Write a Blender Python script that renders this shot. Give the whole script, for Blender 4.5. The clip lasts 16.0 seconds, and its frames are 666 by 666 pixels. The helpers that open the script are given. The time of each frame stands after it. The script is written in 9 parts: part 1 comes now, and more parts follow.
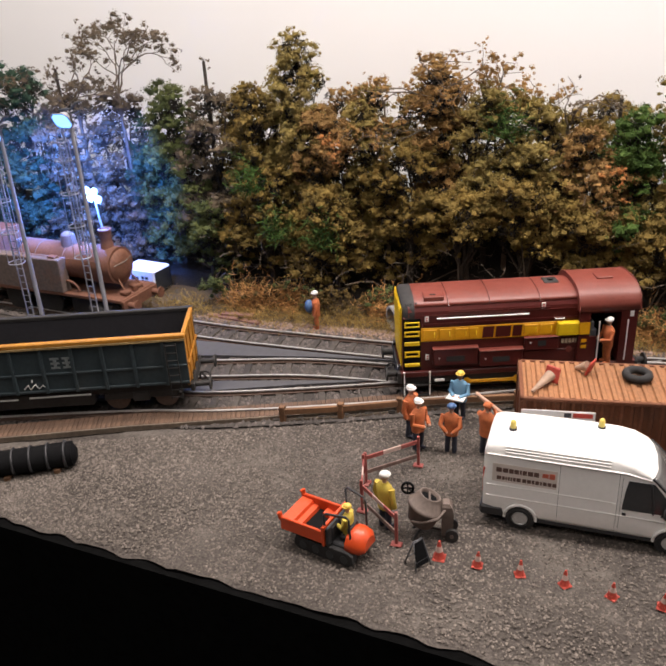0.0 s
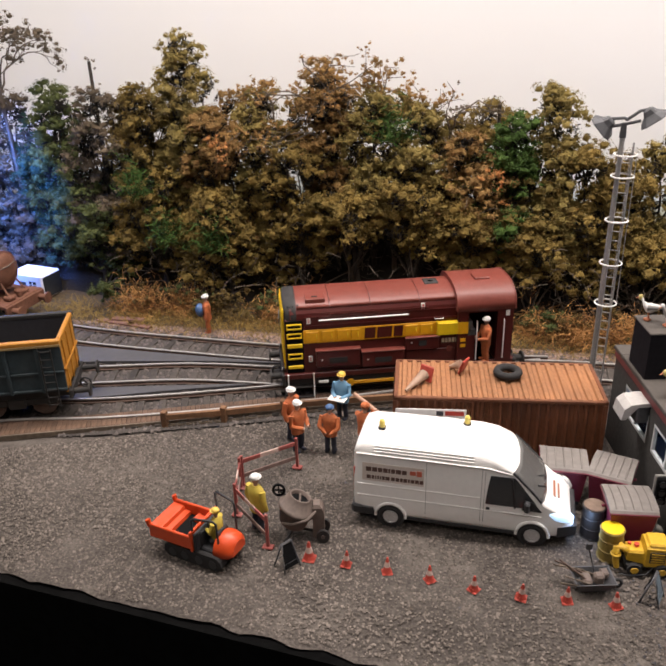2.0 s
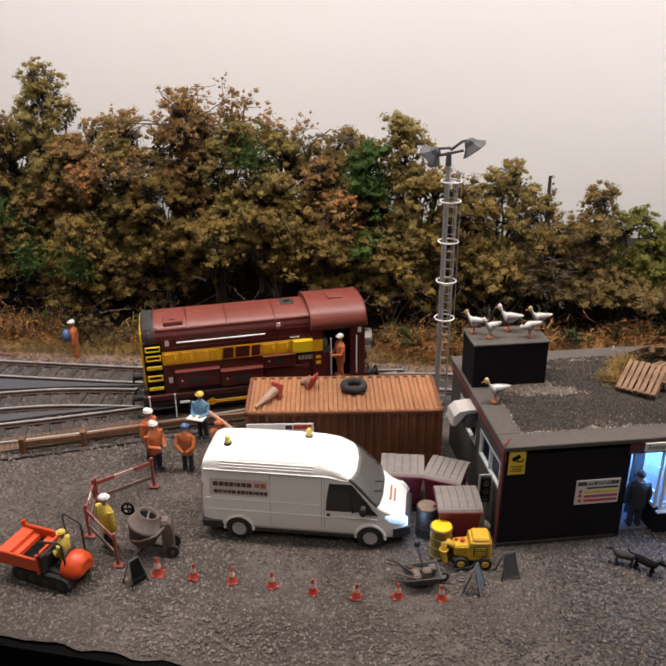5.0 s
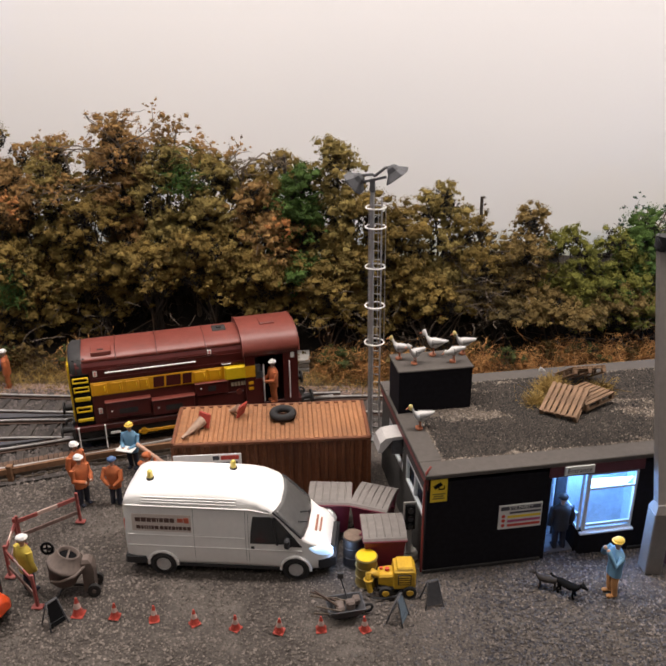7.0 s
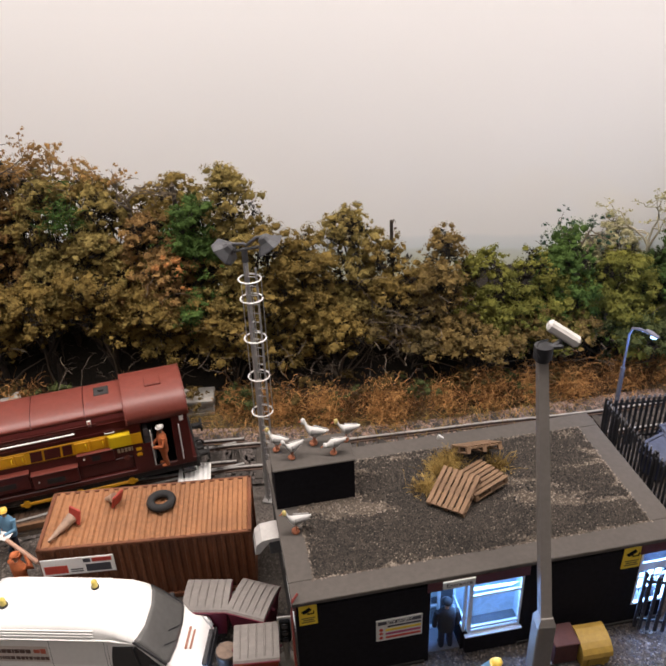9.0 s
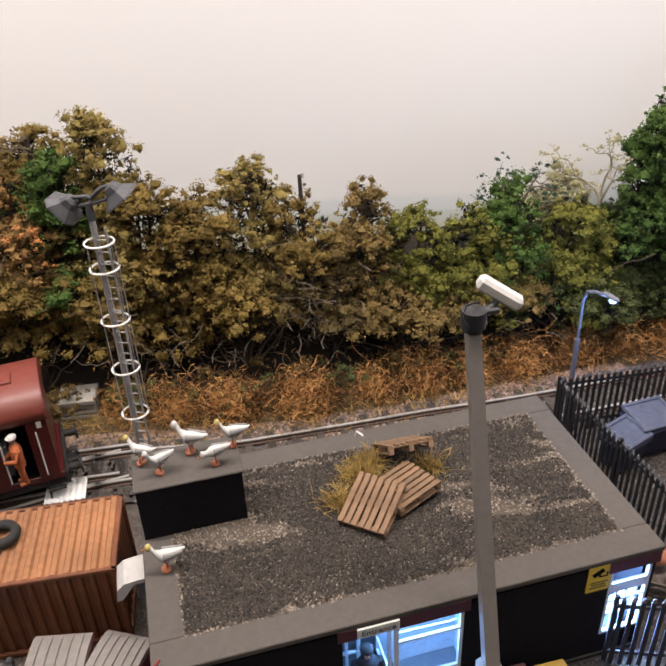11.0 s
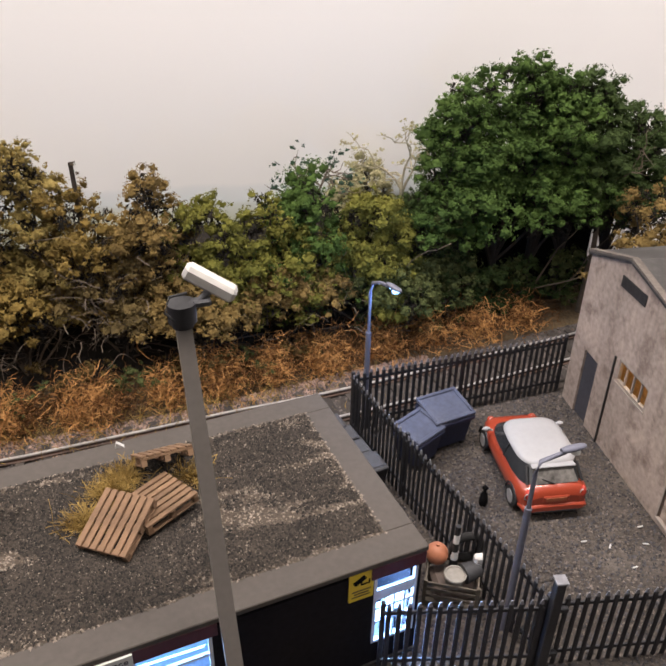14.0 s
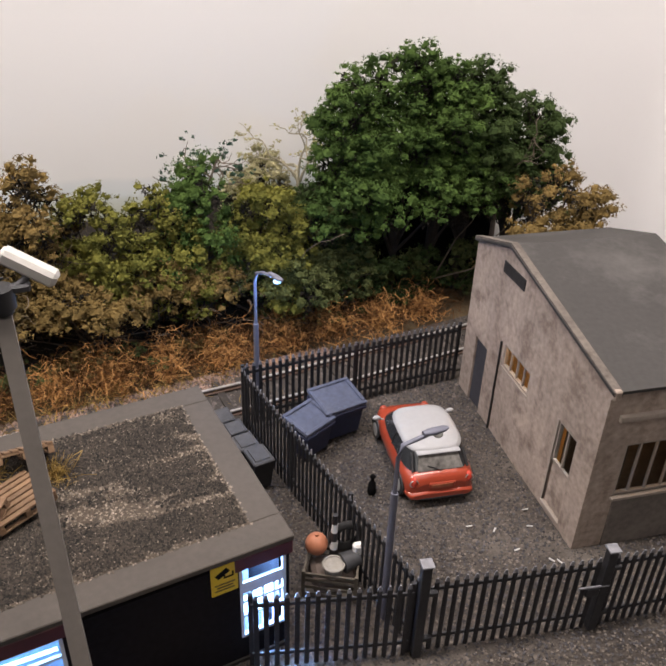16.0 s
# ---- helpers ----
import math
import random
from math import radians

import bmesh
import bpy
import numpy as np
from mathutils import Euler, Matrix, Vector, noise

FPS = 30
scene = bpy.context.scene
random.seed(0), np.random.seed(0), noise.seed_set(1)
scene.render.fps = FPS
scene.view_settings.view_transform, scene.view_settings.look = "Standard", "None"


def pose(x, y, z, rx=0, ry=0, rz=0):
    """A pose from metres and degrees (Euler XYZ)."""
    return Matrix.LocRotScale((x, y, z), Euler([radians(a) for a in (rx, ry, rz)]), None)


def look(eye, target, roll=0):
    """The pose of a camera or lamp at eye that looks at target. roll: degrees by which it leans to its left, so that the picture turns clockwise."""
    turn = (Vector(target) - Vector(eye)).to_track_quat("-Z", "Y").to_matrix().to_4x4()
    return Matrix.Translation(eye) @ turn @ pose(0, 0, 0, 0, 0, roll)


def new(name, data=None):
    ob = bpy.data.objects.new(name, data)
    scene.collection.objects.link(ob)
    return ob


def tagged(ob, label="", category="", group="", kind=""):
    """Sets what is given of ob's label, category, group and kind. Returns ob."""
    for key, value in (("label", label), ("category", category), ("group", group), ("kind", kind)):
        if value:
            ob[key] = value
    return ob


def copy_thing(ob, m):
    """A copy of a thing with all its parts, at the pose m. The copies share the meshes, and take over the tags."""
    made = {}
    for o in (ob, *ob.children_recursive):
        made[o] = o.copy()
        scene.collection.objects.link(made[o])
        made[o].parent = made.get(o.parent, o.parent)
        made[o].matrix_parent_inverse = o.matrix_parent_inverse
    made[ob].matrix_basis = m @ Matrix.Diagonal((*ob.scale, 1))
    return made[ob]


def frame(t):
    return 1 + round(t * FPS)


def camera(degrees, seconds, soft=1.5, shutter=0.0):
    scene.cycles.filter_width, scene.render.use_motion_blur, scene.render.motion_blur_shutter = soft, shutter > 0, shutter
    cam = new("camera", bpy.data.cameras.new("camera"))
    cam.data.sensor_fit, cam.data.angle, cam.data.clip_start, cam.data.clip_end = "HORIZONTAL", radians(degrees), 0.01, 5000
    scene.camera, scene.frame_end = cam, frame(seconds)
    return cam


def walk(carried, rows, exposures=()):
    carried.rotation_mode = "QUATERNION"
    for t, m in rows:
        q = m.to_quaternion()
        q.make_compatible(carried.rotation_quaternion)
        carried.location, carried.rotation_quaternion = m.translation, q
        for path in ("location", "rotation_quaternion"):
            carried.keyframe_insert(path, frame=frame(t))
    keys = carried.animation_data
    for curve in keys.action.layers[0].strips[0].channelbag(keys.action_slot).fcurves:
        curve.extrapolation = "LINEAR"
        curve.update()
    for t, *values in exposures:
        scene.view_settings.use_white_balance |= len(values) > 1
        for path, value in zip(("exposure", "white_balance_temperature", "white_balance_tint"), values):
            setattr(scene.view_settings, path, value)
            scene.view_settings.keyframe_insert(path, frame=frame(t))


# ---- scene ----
import itertools

# A 4 mm scale (1:76.2) model railway: plan numbers are full-size metres, drawn at U.
U = 1 / 76.2
cam = camera(47.5, 16.0, soft=2.1)
# seconds, eye x y z (full-size metres), yaw, pitch, roll
ROWS = [
    (0, 2.304, -0.067, 13.655, 20.85, -25.09, -3.23),
    (0.5, 2.530, 0.123, 13.446, 19.99, -25.03, -3.00),
    (1, 3.024, 0.188, 13.596, 18.79, -25.03, -2.61),
    (1.5, 3.502, 0.327, 13.591, 17.16, -24.88, -2.19),
    (2, 3.887, 0.423, 13.517, 15.10, -24.99, -1.70),
    (2.5, 4.043, 0.551, 13.422, 13.69, -25.08, -1.42),
    (3, 4.323, 0.380, 13.516, 12.46, -24.99, -1.19),
    (3.5, 4.890, 0.082, 13.659, 11.35, -24.57, -1.01),
    (4, 5.388, -0.182, 13.822, 10.18, -24.33, -0.91),
    (6.5, 6.779, -0.172, 14.197, 5.44, -22.90, -0.42),
    (7, 7.226, 0.240, 14.442, 5.08, -23.02, -0.65),
    (7.5, 7.967, 1.070, 14.651, 4.46, -23.36, -0.70),
    (8, 9.199, 2.644, 15.638, 4.32, -25.29, -0.96),
    (8.5, 9.764, 3.706, 17.143, 4.12, -28.28, -1.40),
    (9, 10.270, 4.536, 18.231, 4.04, -30.11, -2.14),
    (9.2, 10.664, 4.916, 18.564, 3.97, -30.51, -2.44),
    (11.3, 11.851, 9.329, 14.939, -1.02, -31.43, -2.24),
    (11.5, 12.017, 9.823, 14.702, -1.90, -31.68, -1.96),
    (12, 12.487, 10.163, 14.503, -4.14, -31.68, -0.39),
    (12.5, 13.035, 10.137, 14.396, -6.36, -31.44, -0.02),
    (13, 13.788, 9.808, 14.385, -8.03, -31.32, 0.49),
    (13.5, 14.097, 9.735, 14.473, -9.54, -31.29, 0.98),
    (14, 14.469, 9.520, 14.607, -10.67, -31.22, 1.20),
    (14.5, 14.981, 9.634, 14.464, -11.52, -30.97, 1.19),
    (15, 15.431, 9.580, 14.535, -12.88, -31.16, 1.68),
    (15.5, 15.893, 9.416, 14.509, -13.94, -31.34, 1.88),
    (16, 16.231, 9.240, 14.259, -15.13, -31.03, 2.10),
]
walk(cam, [(t, pose(x * U, y * U, z * U, 90 + pitch, 0, yaw) @ pose(0, 0, 0, 0, 0, roll)) for t, x, y, z, yaw, pitch, roll in ROWS],
     [(0, 0.05), (2, -0.05), (4, -0.2), (7, -0.38), (9.2, -0.38), (11.3, -0.14), (14, -0.19), (16, -0.28)])

# ---- light: the hall's broad ceiling light and the layout's own strip light ----
world = bpy.data.worlds.new("hall")
scene.world = world
world.use_nodes = True
world.node_tree.nodes["Background"].inputs[0].default_value = (1.0, 0.9, 0.82, 1)
world.node_tree.nodes["Background"].inputs[1].default_value = 0.003


def area_lamp(name, x, y, z, tx, ty, tz, sx, sy, watts, colour):
    data = bpy.data.lights.new(name, "AREA")
    data.shape, data.size, data.size_y, data.energy, data.color = "RECTANGLE", sx * U, sy * U, watts, colour
    ob = new(name, data)
    ob.matrix_world = look((x * U, y * U, z * U), (tx * U, ty * U, tz * U))
    return ob


def point_lamp(name, x, y, z, watts, colour, r=0.12):
    data = bpy.data.lights.new(name, "POINT")
    data.energy, data.color, data.shadow_soft_size = watts, colour, r * U
    ob = new(name, data)
    ob.location = (x * U, y * U, z * U)
    return ob


def spot_lamp(name, x, y, z, tx, ty, tz, watts, colour, degrees, r=0.2):
    data = bpy.data.lights.new(name, "SPOT")
    data.energy, data.color, data.shadow_soft_size, data.spot_size, data.spot_blend = watts, colour, r * U, radians(degrees), 0.6
    ob = new(name, data)
    ob.matrix_world = look((x * U, y * U, z * U), (tx * U, ty * U, tz * U))
    return ob


area_lamp("layout_strip_light", 4, 22, 50, 4, 27, 0, 70, 4, 10.2, (1.0, 0.905, 0.855))
area_lamp("hall_ceiling_light", -7, -18, 62, -2, 24, 2, 90, 40, 4.4, (1.0, 0.905, 0.855))
scene.view_settings.exposure = 0.0

# ---- materials ----


def mat(name, colour, rough=0.7, metal=0.0, vary=0.25, scale=8.0, dirt=0.0, dirt_colour=(0.05, 0.04, 0.03), bump=0.15, fine=60.0, island=0.0, obj=0.0, emit=0.0, emit_colour=None, coat=0.0, spec=0.5):
    """Paint, stone or metal with two scales of unevenness; scales are per full-size metre."""
    m = bpy.data.materials.new(name)
    m.use_nodes = True
    nt = m.node_tree
    n, link = nt.nodes, nt.links.new
    p = n["Principled BSDF"]
    p.inputs["Roughness"].default_value, p.inputs["Metallic"].default_value = rough, metal
    p.inputs["Coat Weight"].default_value, p.inputs["Specular IOR Level"].default_value = coat, spec
    tc = n.new("ShaderNodeTexCoord")
    big, small = n.new("ShaderNodeTexNoise"), n.new("ShaderNodeTexNoise")
    big.inputs["Scale"].default_value, small.inputs["Scale"].default_value = scale / U * 0.12, fine / U * 0.12
    big.inputs["Detail"].default_value, small.inputs["Detail"].default_value = 6, 3
    link(tc.outputs["Object"], big.inputs["Vector"]), link(tc.outputs["Object"], small.inputs["Vector"])
    add = n.new("ShaderNodeMath")
    add.operation = "ADD"
    link(big.outputs["Fac"], add.inputs[0]), link(small.outputs["Fac"], add.inputs[1])
    rng = n.new("ShaderNodeMapRange")
    rng.inputs["From Min"].default_value, rng.inputs["From Max"].default_value = 0.65, 1.35
    rng.inputs["To Min"].default_value, rng.inputs["To Max"].default_value = 1 - vary, 1 + vary
    link(add.outputs[0], rng.inputs["Value"])
    value = rng.outputs[0]
    for amount, source in ((island, "ShaderNodeNewGeometry"), (obj, "ShaderNodeObjectInfo")):
        if amount:
            src = n.new(source)
            r2 = n.new("ShaderNodeMapRange")
            r2.inputs["To Min"].default_value, r2.inputs["To Max"].default_value = 1 - amount, 1 + amount
            link(src.outputs["Random Per Island" if source.endswith("Geometry") else "Random"], r2.inputs["Value"])
            mul = n.new("ShaderNodeMath")
            mul.operation = "MULTIPLY"
            link(value, mul.inputs[0]), link(r2.outputs[0], mul.inputs[1])
            value = mul.outputs[0]
    tint = n.new("ShaderNodeVectorMath")
    tint.operation = "SCALE"
    tint.inputs[0].default_value = colour
    link(value, tint.inputs["Scale"])
    out = tint.outputs[0]
    if dirt:
        spots = n.new("ShaderNodeTexNoise")
        spots.inputs["Scale"].default_value, spots.inputs["Detail"].default_value = scale / U * 0.3, 8
        spots.inputs["Roughness"].default_value = 0.7
        link(tc.outputs["Object"], spots.inputs["Vector"])
        mr = n.new("ShaderNodeMapRange")
        mr.inputs["From Min"].default_value, mr.inputs["From Max"].default_value = 0.5, 0.68
        mr.inputs["To Max"].default_value = dirt
        link(spots.outputs["Fac"], mr.inputs["Value"])
        mix = n.new("ShaderNodeMix")
        mix.data_type = "RGBA"
        link(mr.outputs[0], mix.inputs["Factor"]), link(out, mix.inputs["A"])
        mix.inputs["B"].default_value = (*dirt_colour, 1)
        out = mix.outputs["Result"]
    link(out, p.inputs["Base Color"])
    if bump:
        b = n.new("ShaderNodeBump")
        b.inputs["Strength"].default_value, b.inputs["Distance"].default_value = bump, 0.03 * U
        link(small.outputs["Fac"], b.inputs["Height"]), link(b.outputs[0], p.inputs["Normal"])
    if emit:
        p.inputs["Emission Color"].default_value = (*(emit_colour or colour), 1)
        p.inputs["Emission Strength"].default_value = emit
    return m


def foliage(name, a, b, rough=0.75, patch=0.9):
    """Leaf colour between a and b: from leaf to leaf and in patches."""
    m = bpy.data.materials.new(name)
    m.use_nodes = True
    n, link = m.node_tree.nodes, m.node_tree.links.new
    p = n["Principled BSDF"]
    p.inputs["Roughness"].default_value = rough
    p.inputs["Specular IOR Level"].default_value = 0.06
    tc, noi, geo = n.new("ShaderNodeTexCoord"), n.new("ShaderNodeTexNoise"), n.new("ShaderNodeNewGeometry")
    noi.inputs["Scale"].default_value, noi.inputs["Detail"].default_value = patch / U, 3
    link(tc.outputs["Object"], noi.inputs["Vector"])
    mr = n.new("ShaderNodeMapRange")
    mr.inputs["From Min"].default_value, mr.inputs["From Max"].default_value = 0.35, 0.65
    link(noi.outputs["Fac"], mr.inputs["Value"])
    av = n.new("ShaderNodeMath")
    av.operation, av.inputs[1].default_value = "MULTIPLY_ADD", 0.68
    half = n.new("ShaderNodeMath")
    half.operation, half.inputs[1].default_value = "MULTIPLY", 0.32
    link(geo.outputs["Random Per Island"], half.inputs[0])
    link(mr.outputs[0], av.inputs[0]), link(half.outputs[0], av.inputs[2])
    mix = n.new("ShaderNodeMix")
    mix.data_type = "RGBA"
    mix.inputs["A"].default_value, mix.inputs["B"].default_value = (*a, 1), (*b, 1)
    link(av.outputs[0], mix.inputs["Factor"]), link(mix.outputs["Result"], p.inputs["Base Color"])
    return m


def glass(name, tint=(0.9, 0.95, 0.95), rough=0.05):
    m = bpy.data.materials.new(name)
    m.use_nodes = True
    p = m.node_tree.nodes["Principled BSDF"]
    p.inputs["Base Color"].default_value = (*tint, 1)
    p.inputs["Transmission Weight"].default_value, p.inputs["Roughness"].default_value, p.inputs["IOR"].default_value = 1.0, rough, 1.1
    return m


# ---- mesh builder (full-size metres) ----


class Build:
    def __init__(self):
        self.v, self.f, self.m, self.s = [], [], [], []

    def add(self, verts, faces, m=0, smooth=False, at=None):
        k = len(self.v)
        self.v += [tuple(at @ Vector(v)) for v in verts] if at else [tuple(v) for v in verts]
        self.f += [tuple(i + k for i in f) for f in faces]
        self.m += [m] * len(faces)
        self.s += [smooth] * len(faces)
        return self

    def box(self, x0, x1, y0, y1, z0, z1, m=0, bev=0.0, at=None):
        """A box; with bev its edges are chamfered."""
        lo, hi = (x0, y0, z0), (x1, y1, z1)
        if not bev:
            v = [(lo[0] if not i & 1 else hi[0], lo[1] if not i & 2 else hi[1], lo[2] if not i & 4 else hi[2]) for i in range(8)]
            return self.add(v, [(0, 2, 3, 1), (4, 5, 7, 6), (0, 1, 5, 4), (2, 6, 7, 3), (0, 4, 6, 2), (1, 3, 7, 5)], m, at=at)
        bev = min(bev, (x1 - x0) * 0.45, (y1 - y0) * 0.45, (z1 - z0) * 0.45)
        v, key = [], {}
        for i in range(8):
            c = [lo[a] if not i >> a & 1 else hi[a] for a in range(3)]
            for a in range(3):
                p = [c[b] + (0 if b == a else (bev if not i >> b & 1 else -bev)) for b in range(3)]
                key[i, a] = len(v)
                v.append(p)
        f = []
        for a in range(3):
            b, c = (a + 1) % 3, (a + 2) % 3
            for side in (0, 1):
                q = [side << a | j << b | k << c for j, k in ((0, 0), (1, 0), (1, 1), (0, 1))]
                f.append([key[i, a] for i in (q if side else q[::-1])])
        for a in range(3):
            b, c = (a + 1) % 3, (a + 2) % 3
            for j in (0, 1):
                for k in (0, 1):
                    i0 = j << b | k << c
                    i1 = i0 | 1 << a
                    q = [key[i0, b], key[i1, b], key[i1, c], key[i0, c]]
                    f.append(q if j ^ k else q[::-1])
        for i in range(8):
            q = [key[i, 0], key[i, 1], key[i, 2]]
            f.append(q if bin(i).count("1") % 2 else q[::-1])
        return self.add(v, f, m, at=at)

    def cyl(self, p, q, r, r2=None, n=10, m=0, caps=True, smooth=True):
        p, q = Vector(p), Vector(q)
        r2 = r if r2 is None else r2
        ax = (q - p).normalized()
        a = ax.orthogonal().normalized()
        b = ax.cross(a)
        ring = [(a * math.cos(2 * math.pi * i / n) + b * math.sin(2 * math.pi * i / n)) for i in range(n)]
        v = [p + d * r for d in ring] + [q + d * r2 for d in ring]
        self.add(v, [(i, (i + 1) % n, n + (i + 1) % n, n + i) for i in range(n)], m, smooth)
        if caps:
            self.add(v, [tuple(range(n - 1, -1, -1)), tuple(range(n, 2 * n))], m)
        return self

    def tube(self, pts, r, n=6, m=0, taper=1.0):
        pts = [Vector(p) for p in pts]
        k = len(pts)
        v = []
        for i, p in enumerate(pts):
            ax = (pts[min(i + 1, k - 1)] - pts[max(i - 1, 0)]).normalized()
            a = ax.cross(Vector((0.3, 0.2, 1))).normalized() if abs(ax.z) < 0.95 else ax.cross(Vector((1, 0, 0))).normalized()
            b = ax.cross(a)
            rr = r * (1 + (taper - 1) * i / max(k - 1, 1))
            v += [p + (a * math.cos(2 * math.pi * j / n) + b * math.sin(2 * math.pi * j / n)) * rr for j in range(n)]
        f = [(i * n + j, i * n + (j + 1) % n, (i + 1) * n + (j + 1) % n, (i + 1) * n + j) for i in range(k - 1) for j in range(n)]
        self.add(v, f, m, True)
        return self.add(v, [tuple(range(n - 1, -1, -1)), tuple(range((k - 1) * n, k * n))], m)

    def ball(self, c, r, nu=12, nv=8, m=0, at=None):
        r = (r, r, r) if not isinstance(r, (tuple, list)) else r
        v = [(c[0], c[1], c[2] - r[2])]
        for j in range(1, nv):
            ph = -math.pi / 2 + math.pi * j / nv
            v += [(c[0] + r[0] * math.cos(ph) * math.cos(2 * math.pi * i / nu), c[1] + r[1] * math.cos(ph) * math.sin(2 * math.pi * i / nu), c[2] + r[2] * math.sin(ph)) for i in range(nu)]
        v.append((c[0], c[1], c[2] + r[2]))
        f = [(0, 1 + (i + 1) % nu, 1 + i) for i in range(nu)]
        for j in range(nv - 2):
            a = 1 + j * nu
            f += [(a + i, a + (i + 1) % nu, a + nu + (i + 1) % nu, a + nu + i) for i in range(nu)]
        a = 1 + (nv - 2) * nu
        f += [(a + i, a + (i + 1) % nu, len(v) - 1) for i in range(nu)]
        return self.add(v, f, m, True, at)

    def torus(self, c, R, r, axis="z", n=20, k=8, m=0):
        v = []
        for i in range(n):
            a = 2 * math.pi * i / n
            for j in range(k):
                b = 2 * math.pi * j / k
                p = ((R + r * math.cos(b)) * math.cos(a), (R + r * math.cos(b)) * math.sin(a), r * math.sin(b))
                p = p if axis == "z" else (p[0], p[2], p[1]) if axis == "y" else (p[2], p[0], p[1])
                v.append((c[0] + p[0], c[1] + p[1], c[2] + p[2]))
        f = [(i * k + j, ((i + 1) % n) * k + j, ((i + 1) % n) * k + (j + 1) % k, i * k + (j + 1) % k) for i in range(n) for j in range(k)]
        return self.add(v, f, m, True)

    def prism(self, poly, a, b, axis="y", m=0, smooth=False, at=None):
        """A polygon drawn in the two other axes, pulled from a to b along axis."""
        put = {"y": lambda p, t: (p[0], t, p[1]), "x": lambda p, t: (t, p[0], p[1]), "z": lambda p, t: (p[0], p[1], t)}[axis]
        n = len(poly)
        v = [put(p, a) for p in poly] + [put(p, b) for p in poly]
        return self.add(v, [(i, (i + 1) % n, n + (i + 1) % n, n + i) for i in range(n)] + [tuple(range(n - 1, -1, -1)), tuple(range(n, 2 * n))], m, smooth, at)

    def loft(self, rings, m=0, smooth=True, caps=True):
        """Closed rings of equally many points, joined one to the next."""
        n = len(rings[0])
        v = [p for r in rings for p in r]
        self.add(v, [(i * n + j, i * n + (j + 1) % n, (i + 1) * n + (j + 1) % n, (i + 1) * n + j) for i in range(len(rings) - 1) for j in range(n)], m, smooth)
        if caps:
            self.add(v, [tuple(range(n - 1, -1, -1)), tuple(range(len(v) - n, len(v)))], m)
        return self

    def mesh(self, name, mats):
        me = bpy.data.meshes.new(name)
        me.from_pydata([(x * U, y * U, z * U) for x, y, z in self.v], [], self.f)
        for one in mats if isinstance(mats, (list, tuple)) else [mats]:
            me.materials.append(one)
        me.polygons.foreach_set("material_index", self.m)
        me.polygons.foreach_set("use_smooth", self.s)
        me.update()
        bm = bmesh.new()
        bm.from_mesh(me)
        bmesh.ops.recalc_face_normals(bm, faces=bm.faces)
        bm.to_mesh(me)
        bm.free()
        return me


def place(ob, x=0, y=0, z=0, rz=0, rx=0, ry=0):
    ob.matrix_basis = pose(x * U, y * U, z * U, rx, ry, rz)
    return ob


def thing(name, x, y, z=0, rz=0, label="", category="", group="", kind="", rx=0, ry=0):
    """An Empty at the base of a thing, whose parts are its children."""
    return tagged(place(new(name), x, y, z, rz, rx, ry), label, category, group, kind)


def part(name, b, mats, parent, label="", kind=""):
    ob = new(name, b.mesh(name, mats) if isinstance(b, Build) else b)
    ob.parent = parent
    return tagged(ob, label, kind=kind)


def solo(name, b, mats, x=0, y=0, z=0, rz=0, label="", category="", group="", kind="", rx=0, ry=0):
    """A thing of one mesh."""
    return tagged(place(new(name, b.mesh(name, mats)), x, y, z, rz, rx, ry), label, category, group, kind)


def quick(name, verts, faces, mats, indices=None):
    """A large mesh from arrays (full-size metres); all faces have equally many corners."""
    verts, faces = np.asarray(verts, np.float32) * U, np.asarray(faces, np.int32)
    me = bpy.data.meshes.new(name)
    me.vertices.add(len(verts))
    me.vertices.foreach_set("co", verts.ravel())
    k = faces.shape[1]
    me.loops.add(faces.size)
    me.loops.foreach_set("vertex_index", faces.ravel())
    me.polygons.add(len(faces))
    me.polygons.foreach_set("loop_start", np.arange(0, faces.size, k, dtype=np.int32))
    for one in mats if isinstance(mats, (list, tuple)) else [mats]:
        me.materials.append(one)
    if indices is not None:
        me.polygons.foreach_set("material_index", np.asarray(indices, np.int32))
    me.update(calc_edges=True)
    return me


def along(line, d):
    """The point and direction d metres along a polyline."""
    for (x0, y0), (x1, y1) in zip(line, line[1:]):
        seg = math.hypot(x1 - x0, y1 - y0)
        if d <= seg or (x1, y1) == line[-1]:
            return x0 + (x1 - x0) * d / seg, y0 + (y1 - y0) * d / seg, math.degrees(math.atan2(y1 - y0, x1 - x0))
        d -= seg


def length(line):
    return sum(math.hypot(b[0] - a[0], b[1] - a[1]) for a, b in zip(line, line[1:]))


def offset(line, d):
    """The polyline shifted d metres to its left."""
    out = []
    for i, p in enumerate(line):
        a, b = line[max(i - 1, 0)], line[min(i + 1, len(line) - 1)]
        s = math.hypot(b[0] - a[0], b[1] - a[1])
        out.append((p[0] - (b[1] - a[1]) / s * d, p[1] + (b[0] - a[0]) / s * d))
    return out


def smooth_line(pts, n=60):
    """A rounded line through the points."""
    out = []
    for i in range(len(pts) - 1):
        p0, p1, p2, p3 = (Vector(pts[max(0, min(len(pts) - 1, i + j))]) for j in (-1, 0, 1, 2))
        k = max(2, n // (len(pts) - 1))
        for s in range(k):
            t = s / k
            out.append(tuple(0.5 * (2 * p1 + (p2 - p0) * t + (2 * p0 - 5 * p1 + 4 * p2 - p3) * t * t + (3 * p1 - p0 - 3 * p2 + p3) * t**3)))
    return out + [tuple(pts[-1])]


